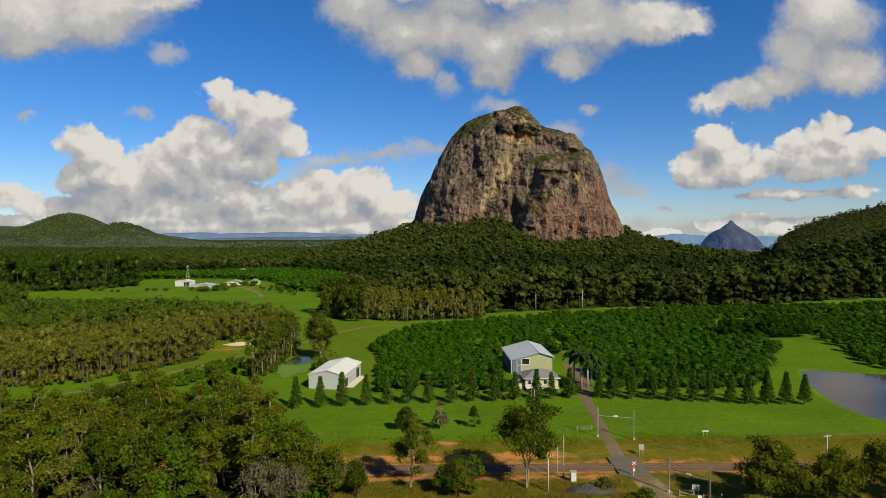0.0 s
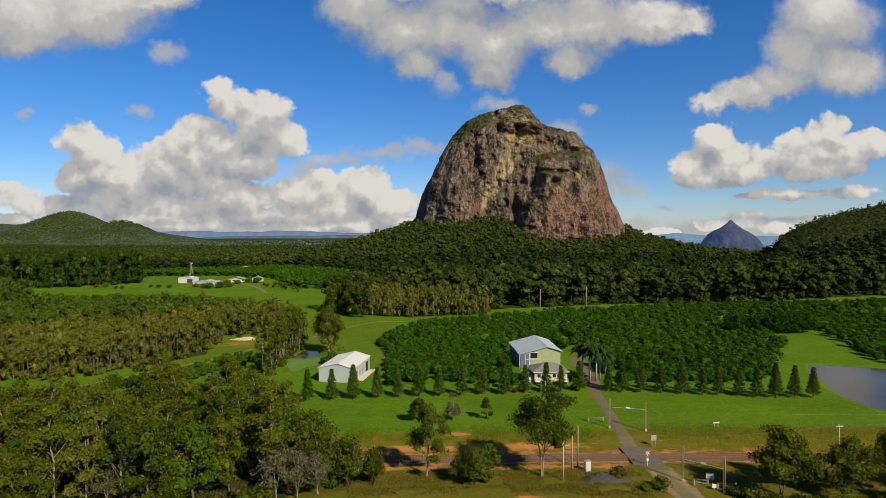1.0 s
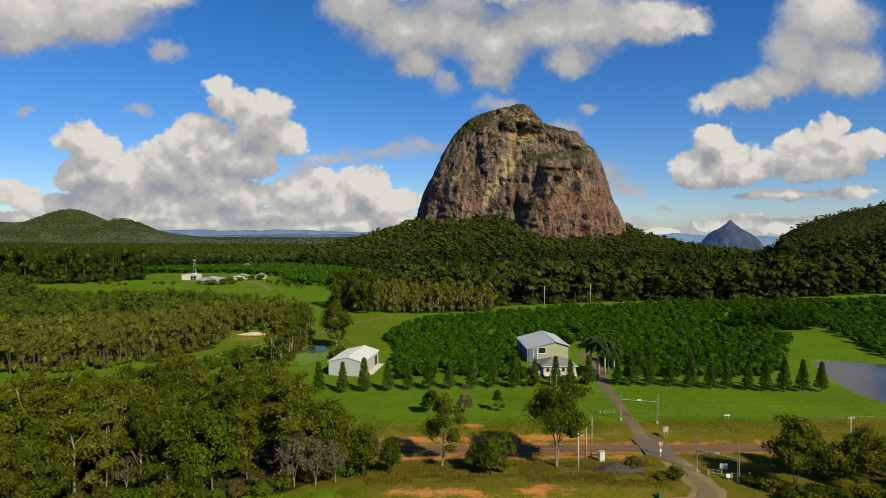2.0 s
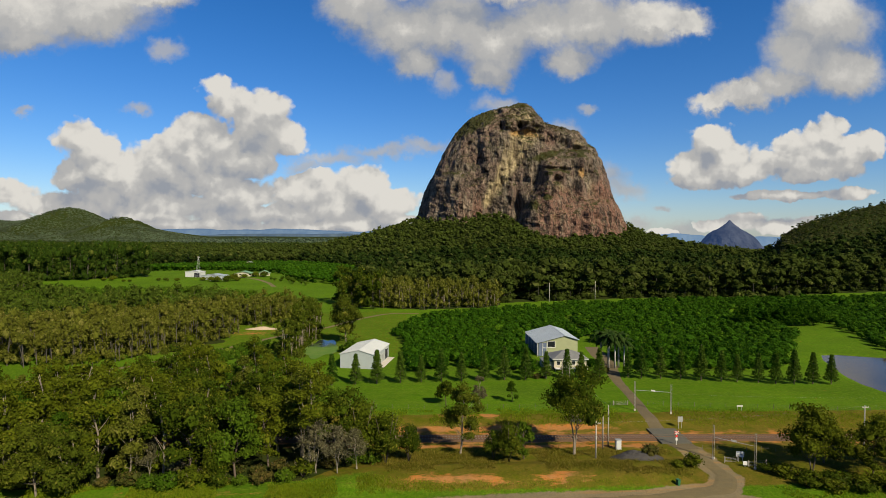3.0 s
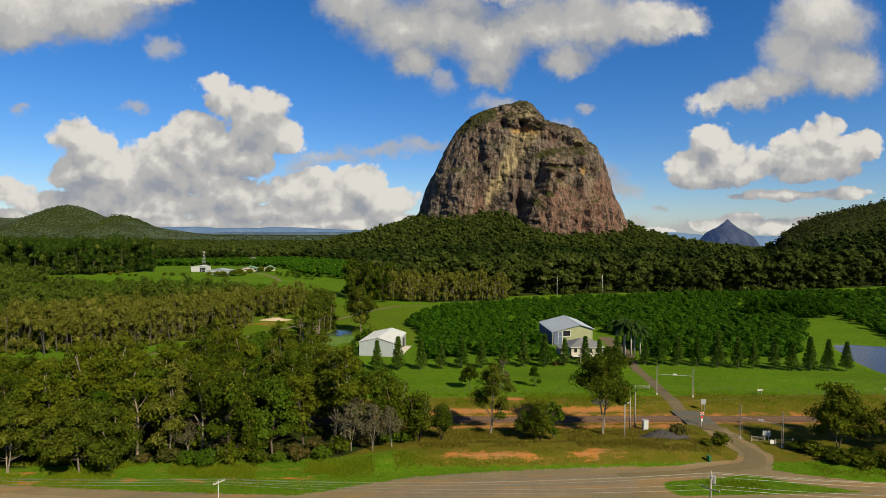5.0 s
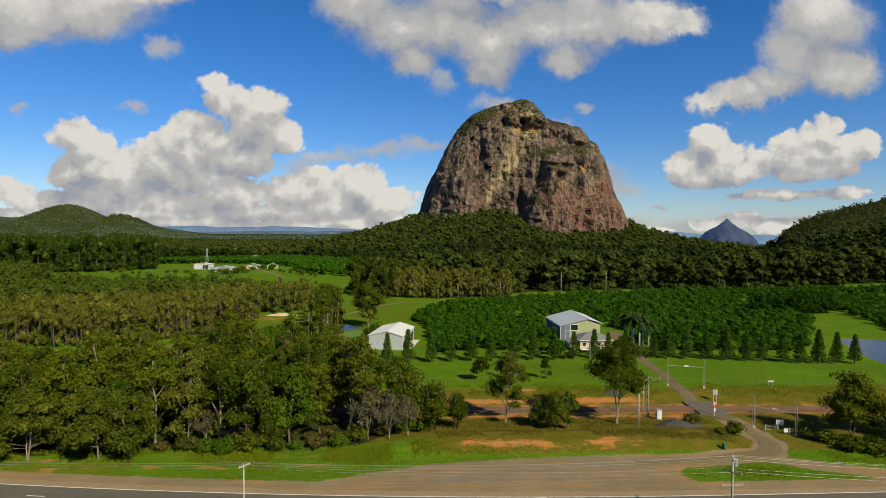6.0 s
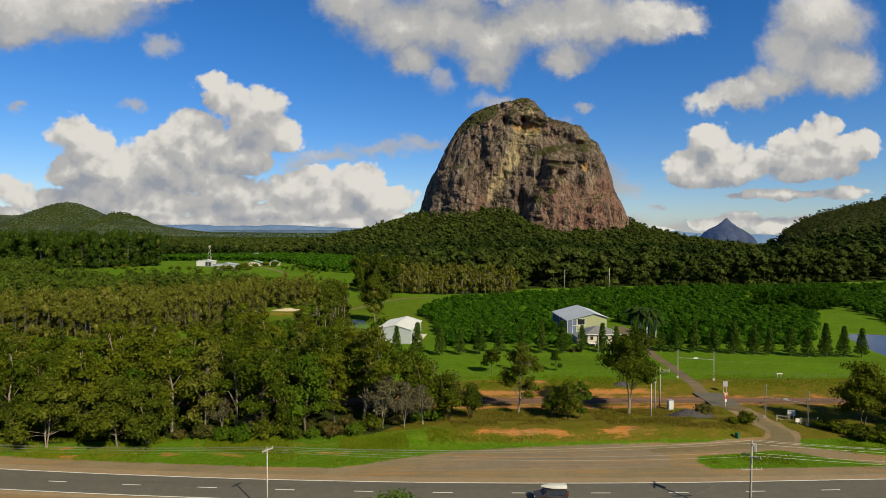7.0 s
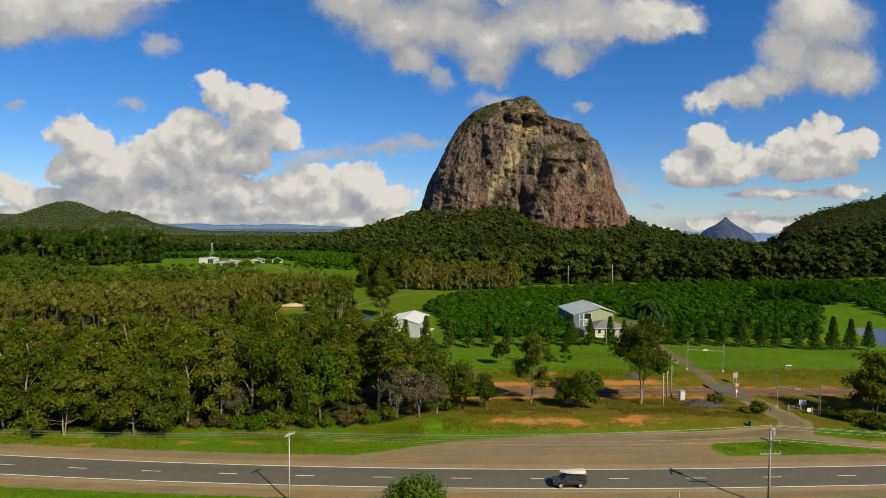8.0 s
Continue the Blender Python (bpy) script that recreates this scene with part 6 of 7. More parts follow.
def opening(parent, name, b, mat, frame_w=0.08, face="y", label=""):
    """A window or door: frame and dark pane, set proud of a wall. b: x0, z0, x1, z1 on a front wall, or y0, z0, y1, z1 on a side wall."""
    a0, z0, a1, z1, at = b
    f = frame_w
    if face == "y":
        fr = boxes((a0, at - 0.05, z0, a0 + f, at, z1), (a1 - f, at - 0.05, z0, a1, at, z1), (a0 + f, at - 0.05, z0, a1 - f, at, z0 + f), (a0 + f, at - 0.05, z1 - f, a1 - f, at, z1))
        pane = boxes((a0 + f, at - 0.02, z0 + f, a1 - f, at - 0.003, z1 - f))
    else:
        fr = boxes((at, a0, z0, at + 0.05, a0 + f, z1), (at, a1 - f, z0, at + 0.05, a1, z1), (at, a0 + f, z0, at + 0.05, a1 - f, z0 + f), (at, a0 + f, z1 - f, at + 0.05, a1 - f, z1))
        pane = boxes((at + 0.003, a0 + f, z0 + f, at + 0.02, a1 - f, z1 - f))
    fr_ob = part(name, fr, M_TRIM, parent, label)
    part("pane", pane, mat, fr_ob)


# white steel shed
shed = gable("farm_shed", "large white and pale grey steel farm shed with open bays", "shed", -37.4, 193.6, -11.5, 12.0, 20.0, 4.8, 6.3, M_SHEDWALL, M_WHITE, 0.55, 0.25)
opening(shed, "shed_door", (2.0, 0.0, 5.4, 3.2, 12.0), M_DARK, 0.12, "x", "open roller door, its unlit inside a dark pane")
opening(shed, "shed_door", (6.2, 0.0, 9.4, 3.2, 12.0), M_GALV, 0.12, "x", "closed grey roller door")
opening(shed, "shed_door", (10.0, 0.0, 13.2, 3.2, 12.0), M_GALV, 0.12, "x", "closed grey roller door")
opening(shed, "shed_door", (14.4, 0.0, 18.4, 3.8, 12.0), M_DARK, 0.12, "x", "open bay, its unlit inside a dark pane")
slab = thing("concrete_apron", "pale concrete apron beside the shed", "paving", (-37.4, 193.6, land1(-37.4, 193.6)), -11.5)
part("slab", boxes((12.1, 3.0, -0.3, 14.6, 18.8, 0.12), bevel=0.03), M_CONCRETE, slab)

# barn-like main house
house = gable("main_house", "large sage green house with pale grey metal roof", "house", 34.6, 209.6, 0.0, 15.0, 23.0, 5.1, 7.7, M_OLIVE, M_ROOF, 0.67, 0.60, 6.2)
# dark sheet that paints in the shade under the left eave
part("carport_screen", boxes((-0.30, 0.3, 0.0, -0.06, 22.6, 4.7)), M_BLUE, house, "side wall sheet coloured dark blue-grey as carport shade")
for _y in (-0.5, 5.5, 11.0, 16.5, 22.6):
    part("post", boxes((-0.52, _y, -0.3, -0.37, _y + 0.15, 5.0)), M_TRIM, house)
opening(house, "window", (3.5, 3.3, 6.5, 5.7, -0.003), M_GLASS, 0.14, "y", "tall dark opening with white frame")
# blue-grey sheet that paints in the shade of the porch recess
part("porch_wall", boxes((0.1, -0.09, -0.3, 3.1, -0.004, 5.1)), M_BLUE, house, "front wall sheet coloured blue-grey as porch shade")
part("porch_brace", boxes((1.6, -0.22, 0.0, 1.75, -0.10, 5.4), (3.2, -0.22, 0.0, 3.35, -0.10, 5.8), (1.6, -0.22, 3.1, 6.6, -0.10, 3.25)), M_TRIM, house)
part("vent_pipe", round_bar(6.4, 7.4, 0.12, 0.12, 8, 9.4, 20.0).mesh("vent_pipe", M_GALV), None, house)
for _y in (2.5, 7.5, 13.0, 18.0):
    opening(house, "window", (_y, 3.4, _y + 1.8, 5.0, 15.0), M_GLASS, 0.1, "x")


def cottage(x, y):
    ob = thing("cottage", "cream weatherboard cottage on stumps with grey hip roof", "house", (x, y, land1(x, y)), 0)
    w, d, f, e = 11.0, 8.6, 0.95, 3.9
    part("wall", boxes((0, 0, f, w, d, e)), M_CREAM, ob)
    for i in range(13):
        z = f + 0.08 + i * 0.22
        part("weatherboard", boxes((-0.03, -0.035, z, w + 0.03, -0.004, z + 0.19)), M_CREAM, ob)
    for i in range(4):
        for j in (0.1, d - 0.3):
            part("stump", boxes((0.1 + i * 3.4, j, -0.4, 0.3 + i * 3.4, j + 0.2, f)), M_DARK, ob)
    bm = bmesh.new()
    o, h = 0.7, 6.1
    lo = [bm.verts.new(p) for p in ((-o, -o, e), (w + o, -o, e), (w + o, d + o, e), (-o, d + o, e))]
    hi = [bm.verts.new(p) for p in ((d / 2, d / 2, h), (w - d / 2, d / 2, h))]
    for q in ((lo[0], lo[1], hi[1], hi[0]), (lo[1], lo[2], hi[1]), (lo[2], lo[3], hi[0], hi[1]), (lo[3], lo[0], hi[0])):
        bm.faces.new(q)
    bm.faces.new(lo[::-1])
    part("roof", bm, M_ROOF_OLD, ob, "weathered grey hip roof")
    part("fascia", boxes((-o, -o - 0.05, e - 0.16, w + o, -o - 0.005, e + 0.03), (-o - 0.05, -o, e - 0.16, -o - 0.005, d + o, e + 0.03)), M_TRIM, ob)
    for a in (0.8, 3.4, 6.0, 8.4):
        opening(ob, "window", (a, 1.8, a + 1.3, 3.2, -0.04), M_GLASS, 0.1)
    part("lean_to_roof", prism([(-3.4, 2.5), (-0.65, 3.0), (-0.65, 3.1), (-3.4, 2.6)], 1.0, 8.0), M_ROOF_OLD, ob, "low grey lean-to roof")
    part("lean_to_wall", boxes((-3.2, 1.3, -0.3, -0.06, 1.4, 2.45), (-3.2, 1.4, -0.3, -3.1, 7.8, 2.45)), M_CREAM, ob)
    part("veranda_deck", boxes((0, -1.8, f - 0.15, w, -0.06, f)), M_TRIM, ob)
    for i in range(6):
        part("veranda_post", boxes((0.05 + i * 2.15, -1.75, -0.3, 0.17 + i * 2.15, -1.63, f + 1.0)), M_TRIM, ob)
    part("veranda_rail", boxes((0, -1.72, f + 0.92, w, -1.64, f + 1.0)), M_TRIM, ob)


cottage(35.4, 188.0)

garden = bush("garden_bush", "yellow-green spiky garden shrub before the cottage", 1.6, 2.4, 121, L_SHRUB, 260, 0.3, "garden shrubs")
set_down(garden, 27.5, 177.5, 1.0, 0, True)
for _x, _y, _s in ((25.5, 179, 1.1), (29.5, 178.5, 0.9), (46.8, 181, 1.0), (49.0, 182.5, 1.2), (31, 181, 1.1), (44, 184.5, 0.8), (51.5, 184, 1.3)):
    set_down(garden, _x, _y, _s, _x * 40)
leafy_shrub = bush("garden_tree", "dark leafy garden tree beside the cottage", 5.0, 4.6, 122, L_ORCHARD, 420, 0.4, "garden trees", "tree")
set_down(leafy_shrub, 28.0, 186, 1.0, 0, True)
set_down(leafy_shrub, 25.0, 183, 0.9, 100)
set_down(leafy_shrub, 48.5, 189, 0.9, 190)
set_down(leafy_shrub, -31, 181, 0.55, 30)


# the far homestead
def homestead():
    a = gable("far_shed", "far white open-fronted farm shed", "shed", -228, 541, -8, 15, 9, 5.0, 5.8, M_WHITE, M_WHITE, 0.5, 0.3)
    opening(a, "shed_bay", (8.6, 0, 14.4, 4.2, -0.003), M_DARK, 0.15, "y", "open bay, its unlit inside a dark pane")
    gable("far_shed", "far low grey machinery shed", "shed", -206, 520, -6, 22, 10, 3.6, 5.0, M_SHEDWALL, M_ROOF, 0.5, 0.4)
    gable("water_tank_shed", "small pale shed beside the homestead", "shed", -196, 514, 0, 4, 4, 4.0, 4.6, M_SHEDWALL, M_ROOF_OLD, 0.5, 0.2)
    h = gable("far_house", "far cream homestead with faded green roof", "house", -186, 548, 4, 18, 10, 2.5, 4.8, M_CREAM, M_ROOF_GREEN, 0.5, 1.0)
    for k in (1.5, 5.5, 10.5, 14.5):
        opening(h, "window", (k, 1.0, k + 2, 2.4, -0.003), M_GLASS, 0.1)
    gable("far_house", "far small house with blue-green roof", "house", -164, 556, 12, 10, 9, 2.6, 5.0, M_CREAM, M_ROOF_GREEN, 0.5, 0.6)
    gable("tiny_house", "distant pale roofed house among the trees", "house", -236, 740, 0, 16, 10, 4.0, 6.5, M_CREAM, M_ROOF_OLD, 0.5, 0.6)
    # wind pump
    ob = thing("wind_pump", "tall lattice wind pump tower with pale wheel", "wind pump", (-214, 536, land1(-214, 536)), 0)
    for sx, sy in ((-1, -1), (1, -1), (1, 1), (-1, 1)):
        p = Pile()
        p.add(*tube([(sx * 1.9, sy * 1.9, -0.2), (sx * 0.3, sy * 0.3, 18.5)], [0.10, 0.07], 4))
        part("leg", p.mesh("leg", M_GALV), None, ob)
    for k in range(6):
        z = 1.5 + k * 2.8
        f = 1.9 - 1.6 * z / 18.5
        p = Pile()
        for q in range(4):
            c = [(-f, -f), (f, -f), (f, f), (-f, f)]
            p.add(*tube([(*c[q], z), (*c[(q + 1) % 4], z)], [0.06, 0.06], 4))
        part("brace", p.mesh("brace", M_GALV), None, ob)
    hub = part("hub", round_bar(18.3, 19.2, 0.3, 0.3, 8).mesh("hub", M_GALV), None, ob)
    for k in range(14):
        t = k * 2 * math.pi / 14
        r0, r1, d = 0.4, 1.15, 0.13
        v = [((r0 if i < 2 else r1) * math.cos(t + s), -0.5 + o, 18.8 + (r0 if i < 2 else r1) * math.sin(t + s)) for o in (0, 0.05) for i, s in ((0, -d), (1, d), (2, d), (3, -d))]
        p = Pile().add(v, [(0, 1, 2), (0, 2, 3), (4, 6, 5), (4, 7, 6), (0, 4, 5), (0, 5, 1), (2, 6, 7), (2, 7, 3)])
        part("blade", p.mesh("blade", M_POLE), None, hub)
    part("tail_vane", boxes((-0.03, 1.2, 18.2, 0.03, 3.0, 19.4)), M_WHITE, ob)
    b = bush("homestead_bush", "dark round garden bush by the homestead", 4.5, 7.5, 131, L_GUM, 380, 0.5, "homestead bushes")
    set_down(b, -192, 508, 1.0, 0, True)
    for x, y, s in ((-186, 505, 1.2), (-181, 534, 1.0), (-172, 536, 0.9), (-179, 509, 1.3), (-172, 513, 1.0), (-165, 548, 1.1), (-157, 545, 1.2), (-240, 512, 0.6), (-231, 508, 0.7), (-222, 508, 0.7), (-262, 506, 0.5), (-284, 520, 1.0),
                    (-290, 518, 0.7), (-268, 508, 0.5), (-201, 512, 0.8)):
        set_down(b, x, y, s, x * 17)
    s = bush("sapling", "young round sapling on the mown slope", 3.6, 3.4, 132, L_BRIGHT, 200, 0.4, "young saplings")
    set_down(s, -143, 520, 1.0, 0, True)
    for x, y, k in ((-138, 512, 1), (-133, 520, 1.2), (-126, 512, 1.5), (-121, 506, 1.4), (-118, 495, 1.6), (-110, 490, 1.4), (-131, 505, 1), (-104, 480, 1.3)):
        set_down(s, x, y, k, x * 11)


homestead()


# ---- railway and crossing ----
def railway():
    xs = np.linspace(-190, 190, 191)
    ys = rail_y(xs)
    bed = strip("railway", np.column_stack([xs, ys]), 4.6, 0.30, M_BALLAST, "rust-brown ballasted single railway track", "railway", 2.0, 0.5, "structure", 7)
    for off in (-0.53, 0.53):
        rows = []
        for a, b in ((-0.05, 0.28), (-0.035, 0.50), (0.035, 0.50), (0.05, 0.28)):
            y = ys + off + a
            rows.append(np.column_stack([xs, y, land(xs, ys) + b]))
        part("rail", tri_mesh("rail", np.concatenate(rows), grid_tris(4, len(xs)), M_RUST), None, bed)
    pile = Pile()
    bm = boxes((-0.12, -1.05, 0, 0.12, 1.05, 0.14))
    bm.verts.ensure_lookup_table()
    bmesh.ops.triangulate(bm, faces=bm.faces[:])
    v = np.array([q.co[:] for q in bm.verts])
    t = np.array([[q.index for q in f.verts] for f in bm.faces])
    bm.free()
    x = np.arange(-150, 150, 0.68)
    y = rail_y(x)
    scatter(pile, [(v, t, np.zeros(len(t)))], np.column_stack([x, y, land(x, y) + 0.24]), np.ones(len(x)), np.full(len(x), -0.03))
    tagged(part("sleepers", pile.mesh("sleepers", M_SLEEPER), None, bed), kind="stuff")
    # asphalt of the crossing
    ob = thing("level_crossing", "dark asphalt level crossing over the track", "crossing", (46.9, 126, land1(46.9, 126)), -2)
    part("crossing_panel", boxes((-3.4, -4.6, -0.4, 3.4, -0.62, 0.46), bevel=0.04), M_ASPHALT, ob)
    part("crossing_panel", boxes((-3.4, -0.44, -0.4, 3.4, 0.44, 0.47)), M_ASPHALT, ob)
    part("crossing_panel", boxes((-3.4, 0.62, -0.4, 3.4, 4.6, 0.46), bevel=0.04), M_ASPHALT, ob)


railway()


def height_gauge(x0, y0, x1, y1, z, bar):
    d = math.hypot(x1 - x0, y1 - y0)
    ob = thing("height_gauge", "pair of grey steel posts joined by a warning bar", "height gauge", (x0, y0, land1(x0, y0)), math.degrees(math.atan2(y1 - y0, x1 - x0)), "height gauges")
    for x in (0, d):
        post = part("post", boxes((x - 0.17, -0.10, -0.4, x - 0.10, 0.10, z), (x + 0.10, -0.10, -0.4, x + 0.17, 0.10, z), *[(x - 0.10, -0.05, 0.6 + k * 0.9, x + 0.10, 0.05, 0.72 + k * 0.9) for k in range(8)]), M_POLE, ob)
        part("foot", boxes((x - 0.22, -0.2, -0.3, x + 0.22, 0.2, 0.45)), M_CONCRETE, post)
    part("bar", round_bar(0, 1, 0.05, 0.05, 6).mesh("bar", M_GALV), None, ob, "", pose(0.22, 0, bar, 0, 90, 0) @ Matrix.Diagonal((1, 1, d - 0.44, 1)))
    part("sign", boxes((d / 2 - 0.5, -0.06, bar - 0.05, d / 2 + 0.5, -0.01, bar + 0.35)), M_TRIM, ob, "small white warning sign")


height_gauge(50.3, 112.6, 56.0, 107.3, 7.2, 4.6)
height_gauge(45.0, 141.5, 53.4, 139.0, 7.6, 5.4)


def pole(x, y, tall, mat, label, arms=(), group="", r0=0.16):
    ob = thing("utility_pole", label, "pole", (x, y, land1(x, y)), 0, group)
    part("shaft", round_bar(-0.5, tall, r0, r0 * 0.65, 9).mesh("shaft", mat, True), None, ob)
    for z, half, turn in arms:
        arm = part("crossarm", boxes((-half, -0.16, -0.07, half, -0.04, 0.07)), mat, ob, "", pose(0, 0, z, 0, 0, turn))
        for k in (-0.92, -0.45, 0.45, 0.92):
            part("insulator", round_bar(0.07, 0.30, 0.045, 0.035, 6, k * half, -0.10).mesh("insulator", M_CONCRETE), None, arm)
    return ob


big = pole(21.3, 70.6, 11.3, M_POLE, "weathered grey timber power pole with two crossarms", ((10.9, 1.3, 65), (9.2, 1.3, -55), (7.4, 1.5, 0)), "", 0.19)
part("transformer", round_bar(9.9, 10.9, 0.28, 0.28, 10, 0.45, 0.1).mesh("transformer", M_GALV), None, big)
pole(-45.0, 74.8, 9.7, M_POLE_PALE, "slim pale power pole with short crossarm", ((9.4, 0.9, 55),), "", 0.115)
g = "poles by the railway"
pole(30.8, 120.4, 9.2, M_POLE, "weathered timber pole beside the railway", (), g)
pole(29.2, 119.2, 7.6, M_POLE, "weathered timber pole beside the railway", (), g)
pole(26.0, 114.0, 7.8, M_POLE_PALE, "pale pole with short crossarm beside the railway", ((7.4, 1.0, 0),), g)
pole(88.0, 119.0, 9.0, M_POLE_PALE, "pale pole with crossarm beside the fence", ((8.6, 0.9, 10),), g)
pole(31.5, 154.5, 8.8, M_POLE, "thin timber pole standing in the pasture", (), g, 0.13)
pole(34.6, 174.5, 7.0, M_POLE, "thin timber pole before the cottage", (), g, 0.13)
g = "poles along the forest"
pole(77, 371, 13, M_POLE_PALE, "pale power pole before the dark forest", (), g, 0.24)
pole(112, 384, 13, M_POLE_PALE, "pale power pole before the dark forest", (), g, 0.24)
pole(345, 402, 12, M_POLE_PALE, "pale power pole before the dark forest", (), g, 0.24)


def wire(a, b, sag, radius=0.012, group="power lines"):
    a, b = np.array(a, float), np.array(b, float)
    s = np.linspace(0, 1, 24)[:, None]
    p = a + (b - a) * s
    p[:, 2] -= sag * 4 * (s * (1 - s)).ravel()
    q = Pile()
    q.add(*tube(p, [radius] * 24, 4))
    tagged(new("power_line", q.mesh("power_line", M_WIRE)), "thin sagging overhead power line", "power line", group)


for _dx, _dy, _z in ((-1.1, -0.5, 11.2), (-0.3, 0.4, 11.2), (0.9, 0.6, 11.2), (-0.7, 0.7, 9.5), (0.7, -0.7, 9.5)):
    _z0 = min(_z, 9.7) if _z > 10 else 9.3
    wire((21.3 + _dx, 70.6 + _dy, _z), (-45.0 + 0.6 * _dx, 74.8 + 0.6 * _dy, _z0), 0.9)
    wire((21.3 + _dx, 70.6 + _dy, _z), (92 + _dx, 66 + _dy, _z - 0.8), 1.1)
    wire((-45.0 + 0.6 * _dx, 74.8 + 0.6 * _dy, _z0), (-112 + _dx, 82 + _dy, _z0), 0.9)
wire((21.2, 70.6, 7.4), (11.0, 73.0, 1.2), 0.05)
wire((26.0, 113.9, 7.6), (88.0, 118.9, 8.8), 0.7, 0.006)
wire((88.0, 118.9, 8.8), (150.0, 124, 9.0), 0.7, 0.006)
wire((53.4, 139.0, 6.0), (130, 132, 6.5), 0.6, 0.005)
wire((31.5, 154.5, 8.7), (30.8, 120.4, 9.1), 0.4)
wire((31.5, 154.5, 8.7), (34.6, 174.5, 6.9), 0.4)


def crossing_sign(x, y):
    ob = thing("crossing_sign", "red and white railway crossing sign on a post", "sign", (x, y, land1(x, y)), 0)
    part("post", round_bar(-0.3, 3.2, 0.06, 0.06, 8).mesh("post", M_TRIM), None, ob)
    for a in (35, -35):
        arm = part("sign_arm", boxes((-0.58, -0.10, -0.11, 0.58, -0.07, 0.11)), M_RED, ob, "red edged sign arm", pose(0, 0.0 if a > 0 else -0.04, 2.9, 0, a, 0))
        part("white_strip", boxes((-0.52, -0.115, -0.06, 0.52, -0.102, 0.06)), M_TRIM, arm)
    part("stop_sign", boxes((-0.24, -0.12, 1.85, 0.24, -0.08, 2.3), bevel=0.02), M_RED, ob)
    part("white_panel", boxes((-0.22, -0.11, 1.1, 0.22, -0.08, 1.7)), M_TRIM, ob)


crossing_sign(46.2, 120.6)


def board_sign(name, label, x, y, w, h, z, mat, legs=2, turn=0.0):
    ob = thing(name, label, "sign", (x, y, land1(x, y)), turn)
    part("board", boxes((-w / 2, -0.05, z, w / 2, 0, z + h), bevel=0.01), mat, ob)
    for k in ((-w * 0.3, w * 0.3) if legs == 2 else (0,)):
        part("leg", boxes((k - 0.05, 0.004, -0.3, k + 0.05, 0.09, z + h)), M_GALV, ob)
    return ob


board_sign("road_sign", "back of a grey road sign beyond the crossing", 52.0, 131.0, 1.3, 1.3, 1.6, M_GALV, 2, 4)
s = board_sign("notice_board", "white notice board with faint blue lines", 55.2, 111.2, 1.5, 1.15, 0.9, M_TRIM, 2, -12)
for _k in range(3):
    part("text_bar", boxes((-0.55, -0.062, 1.10 + _k * 0.30, 0.4, -0.054, 1.20 + _k * 0.30)), M_BLUE, s)
board_sign("small_sign", "small white sign by the farm gate", 54.6, 108.4, 0.8, 0.8, 0.4, M_TRIM, 1, -10)
board_sign("small_sign", "small white marker sign in the pasture", 72.5, 141.0, 1.6, 0.3, 1.1, M_TRIM, 2, 0)

cab = thing("signal_cabinet", "white trackside signal cabinet", "cabinet", (32.4, 118.6, land1(32.4, 118.6)), 4)
part("cabinet_body", boxes((-0.55, -0.4, -0.2, 0.55, 0.4, 2.1), bevel=0.03), M_TRIM, cab)
part("cabinet_roof", boxes((-0.65, -0.5, 2.1, 0.65, 0.5, 2.2), bevel=0.02), M_GALV, cab)
part("cabinet_door", boxes((-0.45, -0.43, 0.1, 0.45, -0.40, 1.95)), M_WHITE, cab)

wheelie = thing("rubbish_bin", "dark green wheeled rubbish bin on the verge", "bin", (37.2, 100.6, land1(37.2, 100.6)), 20)
part("bin_body", prism([(-0.24, 0), (0.24, 0), (0.32, 1.0), (-0.32, 1.0)], -0.3, 0.3), M_BIN, wheelie)
part("bin_lid", boxes((-0.35, -0.35, 1.0, 0.35, 0.35, 1.08), bevel=0.03), M_BIN, wheelie)
for _k in (-0.28, 0.22):
    part("bin_wheel", round_bar(0, 0.06, 0.12, 0.12, 10).mesh("bin_wheel", M_TYRE), None, wheelie, "", pose(_k, 0.3, 0.12, 0, 90, 0))


def heap(name, label, x, y, w, d, h, mat, seed, category="heap"):
    n = 46
    a = np.linspace(0, 2 * np.pi, n, endpoint=False)
    rows = []
    for f in np.linspace(1.0, 0.0, 14):
        X, Y = x + w / 2 * f * np.cos(a), y + d / 2 * f * np.sin(a)
        q = np.stack([X, Y, np.full(n, seed)], 1)
        Z = land(X, Y) - 0.12 + h * (1 - f ** 1.4) * (1 + 0.35 * fbm(q / 2.2, 4)) + 0.18 * fbm(q * 1.3, 3) * min(1, 4 * (1 - f))
        rows.append(np.column_stack([X, Y, Z]))
    tagged(new(name, tri_mesh(name, np.concatenate(rows), grid_tris(14, n, True), mat)), label, category)


heap("spoil_mound", "dark grey heap of crushed stone", 34.5, 113.4, 12, 6.0, 1.9, M_BLUE_METAL, 141)
heap("spoil_mound", "dark grey heap of crushed stone behind the track", 28.0, 136.0, 5, 3, 0.9, M_BLUE_METAL, 142)
heap("rubble_heap", "pale pink heap of sand and rubble in the pasture", -85.0, 272.5, 17, 6.5, 1.15, M_SAND, 143)
heap("earth_bank", "bare orange earth bank under the roadside scrub", 80.0, 98.5, 16.0, 2.5, 0.8, M_EARTH, 149)


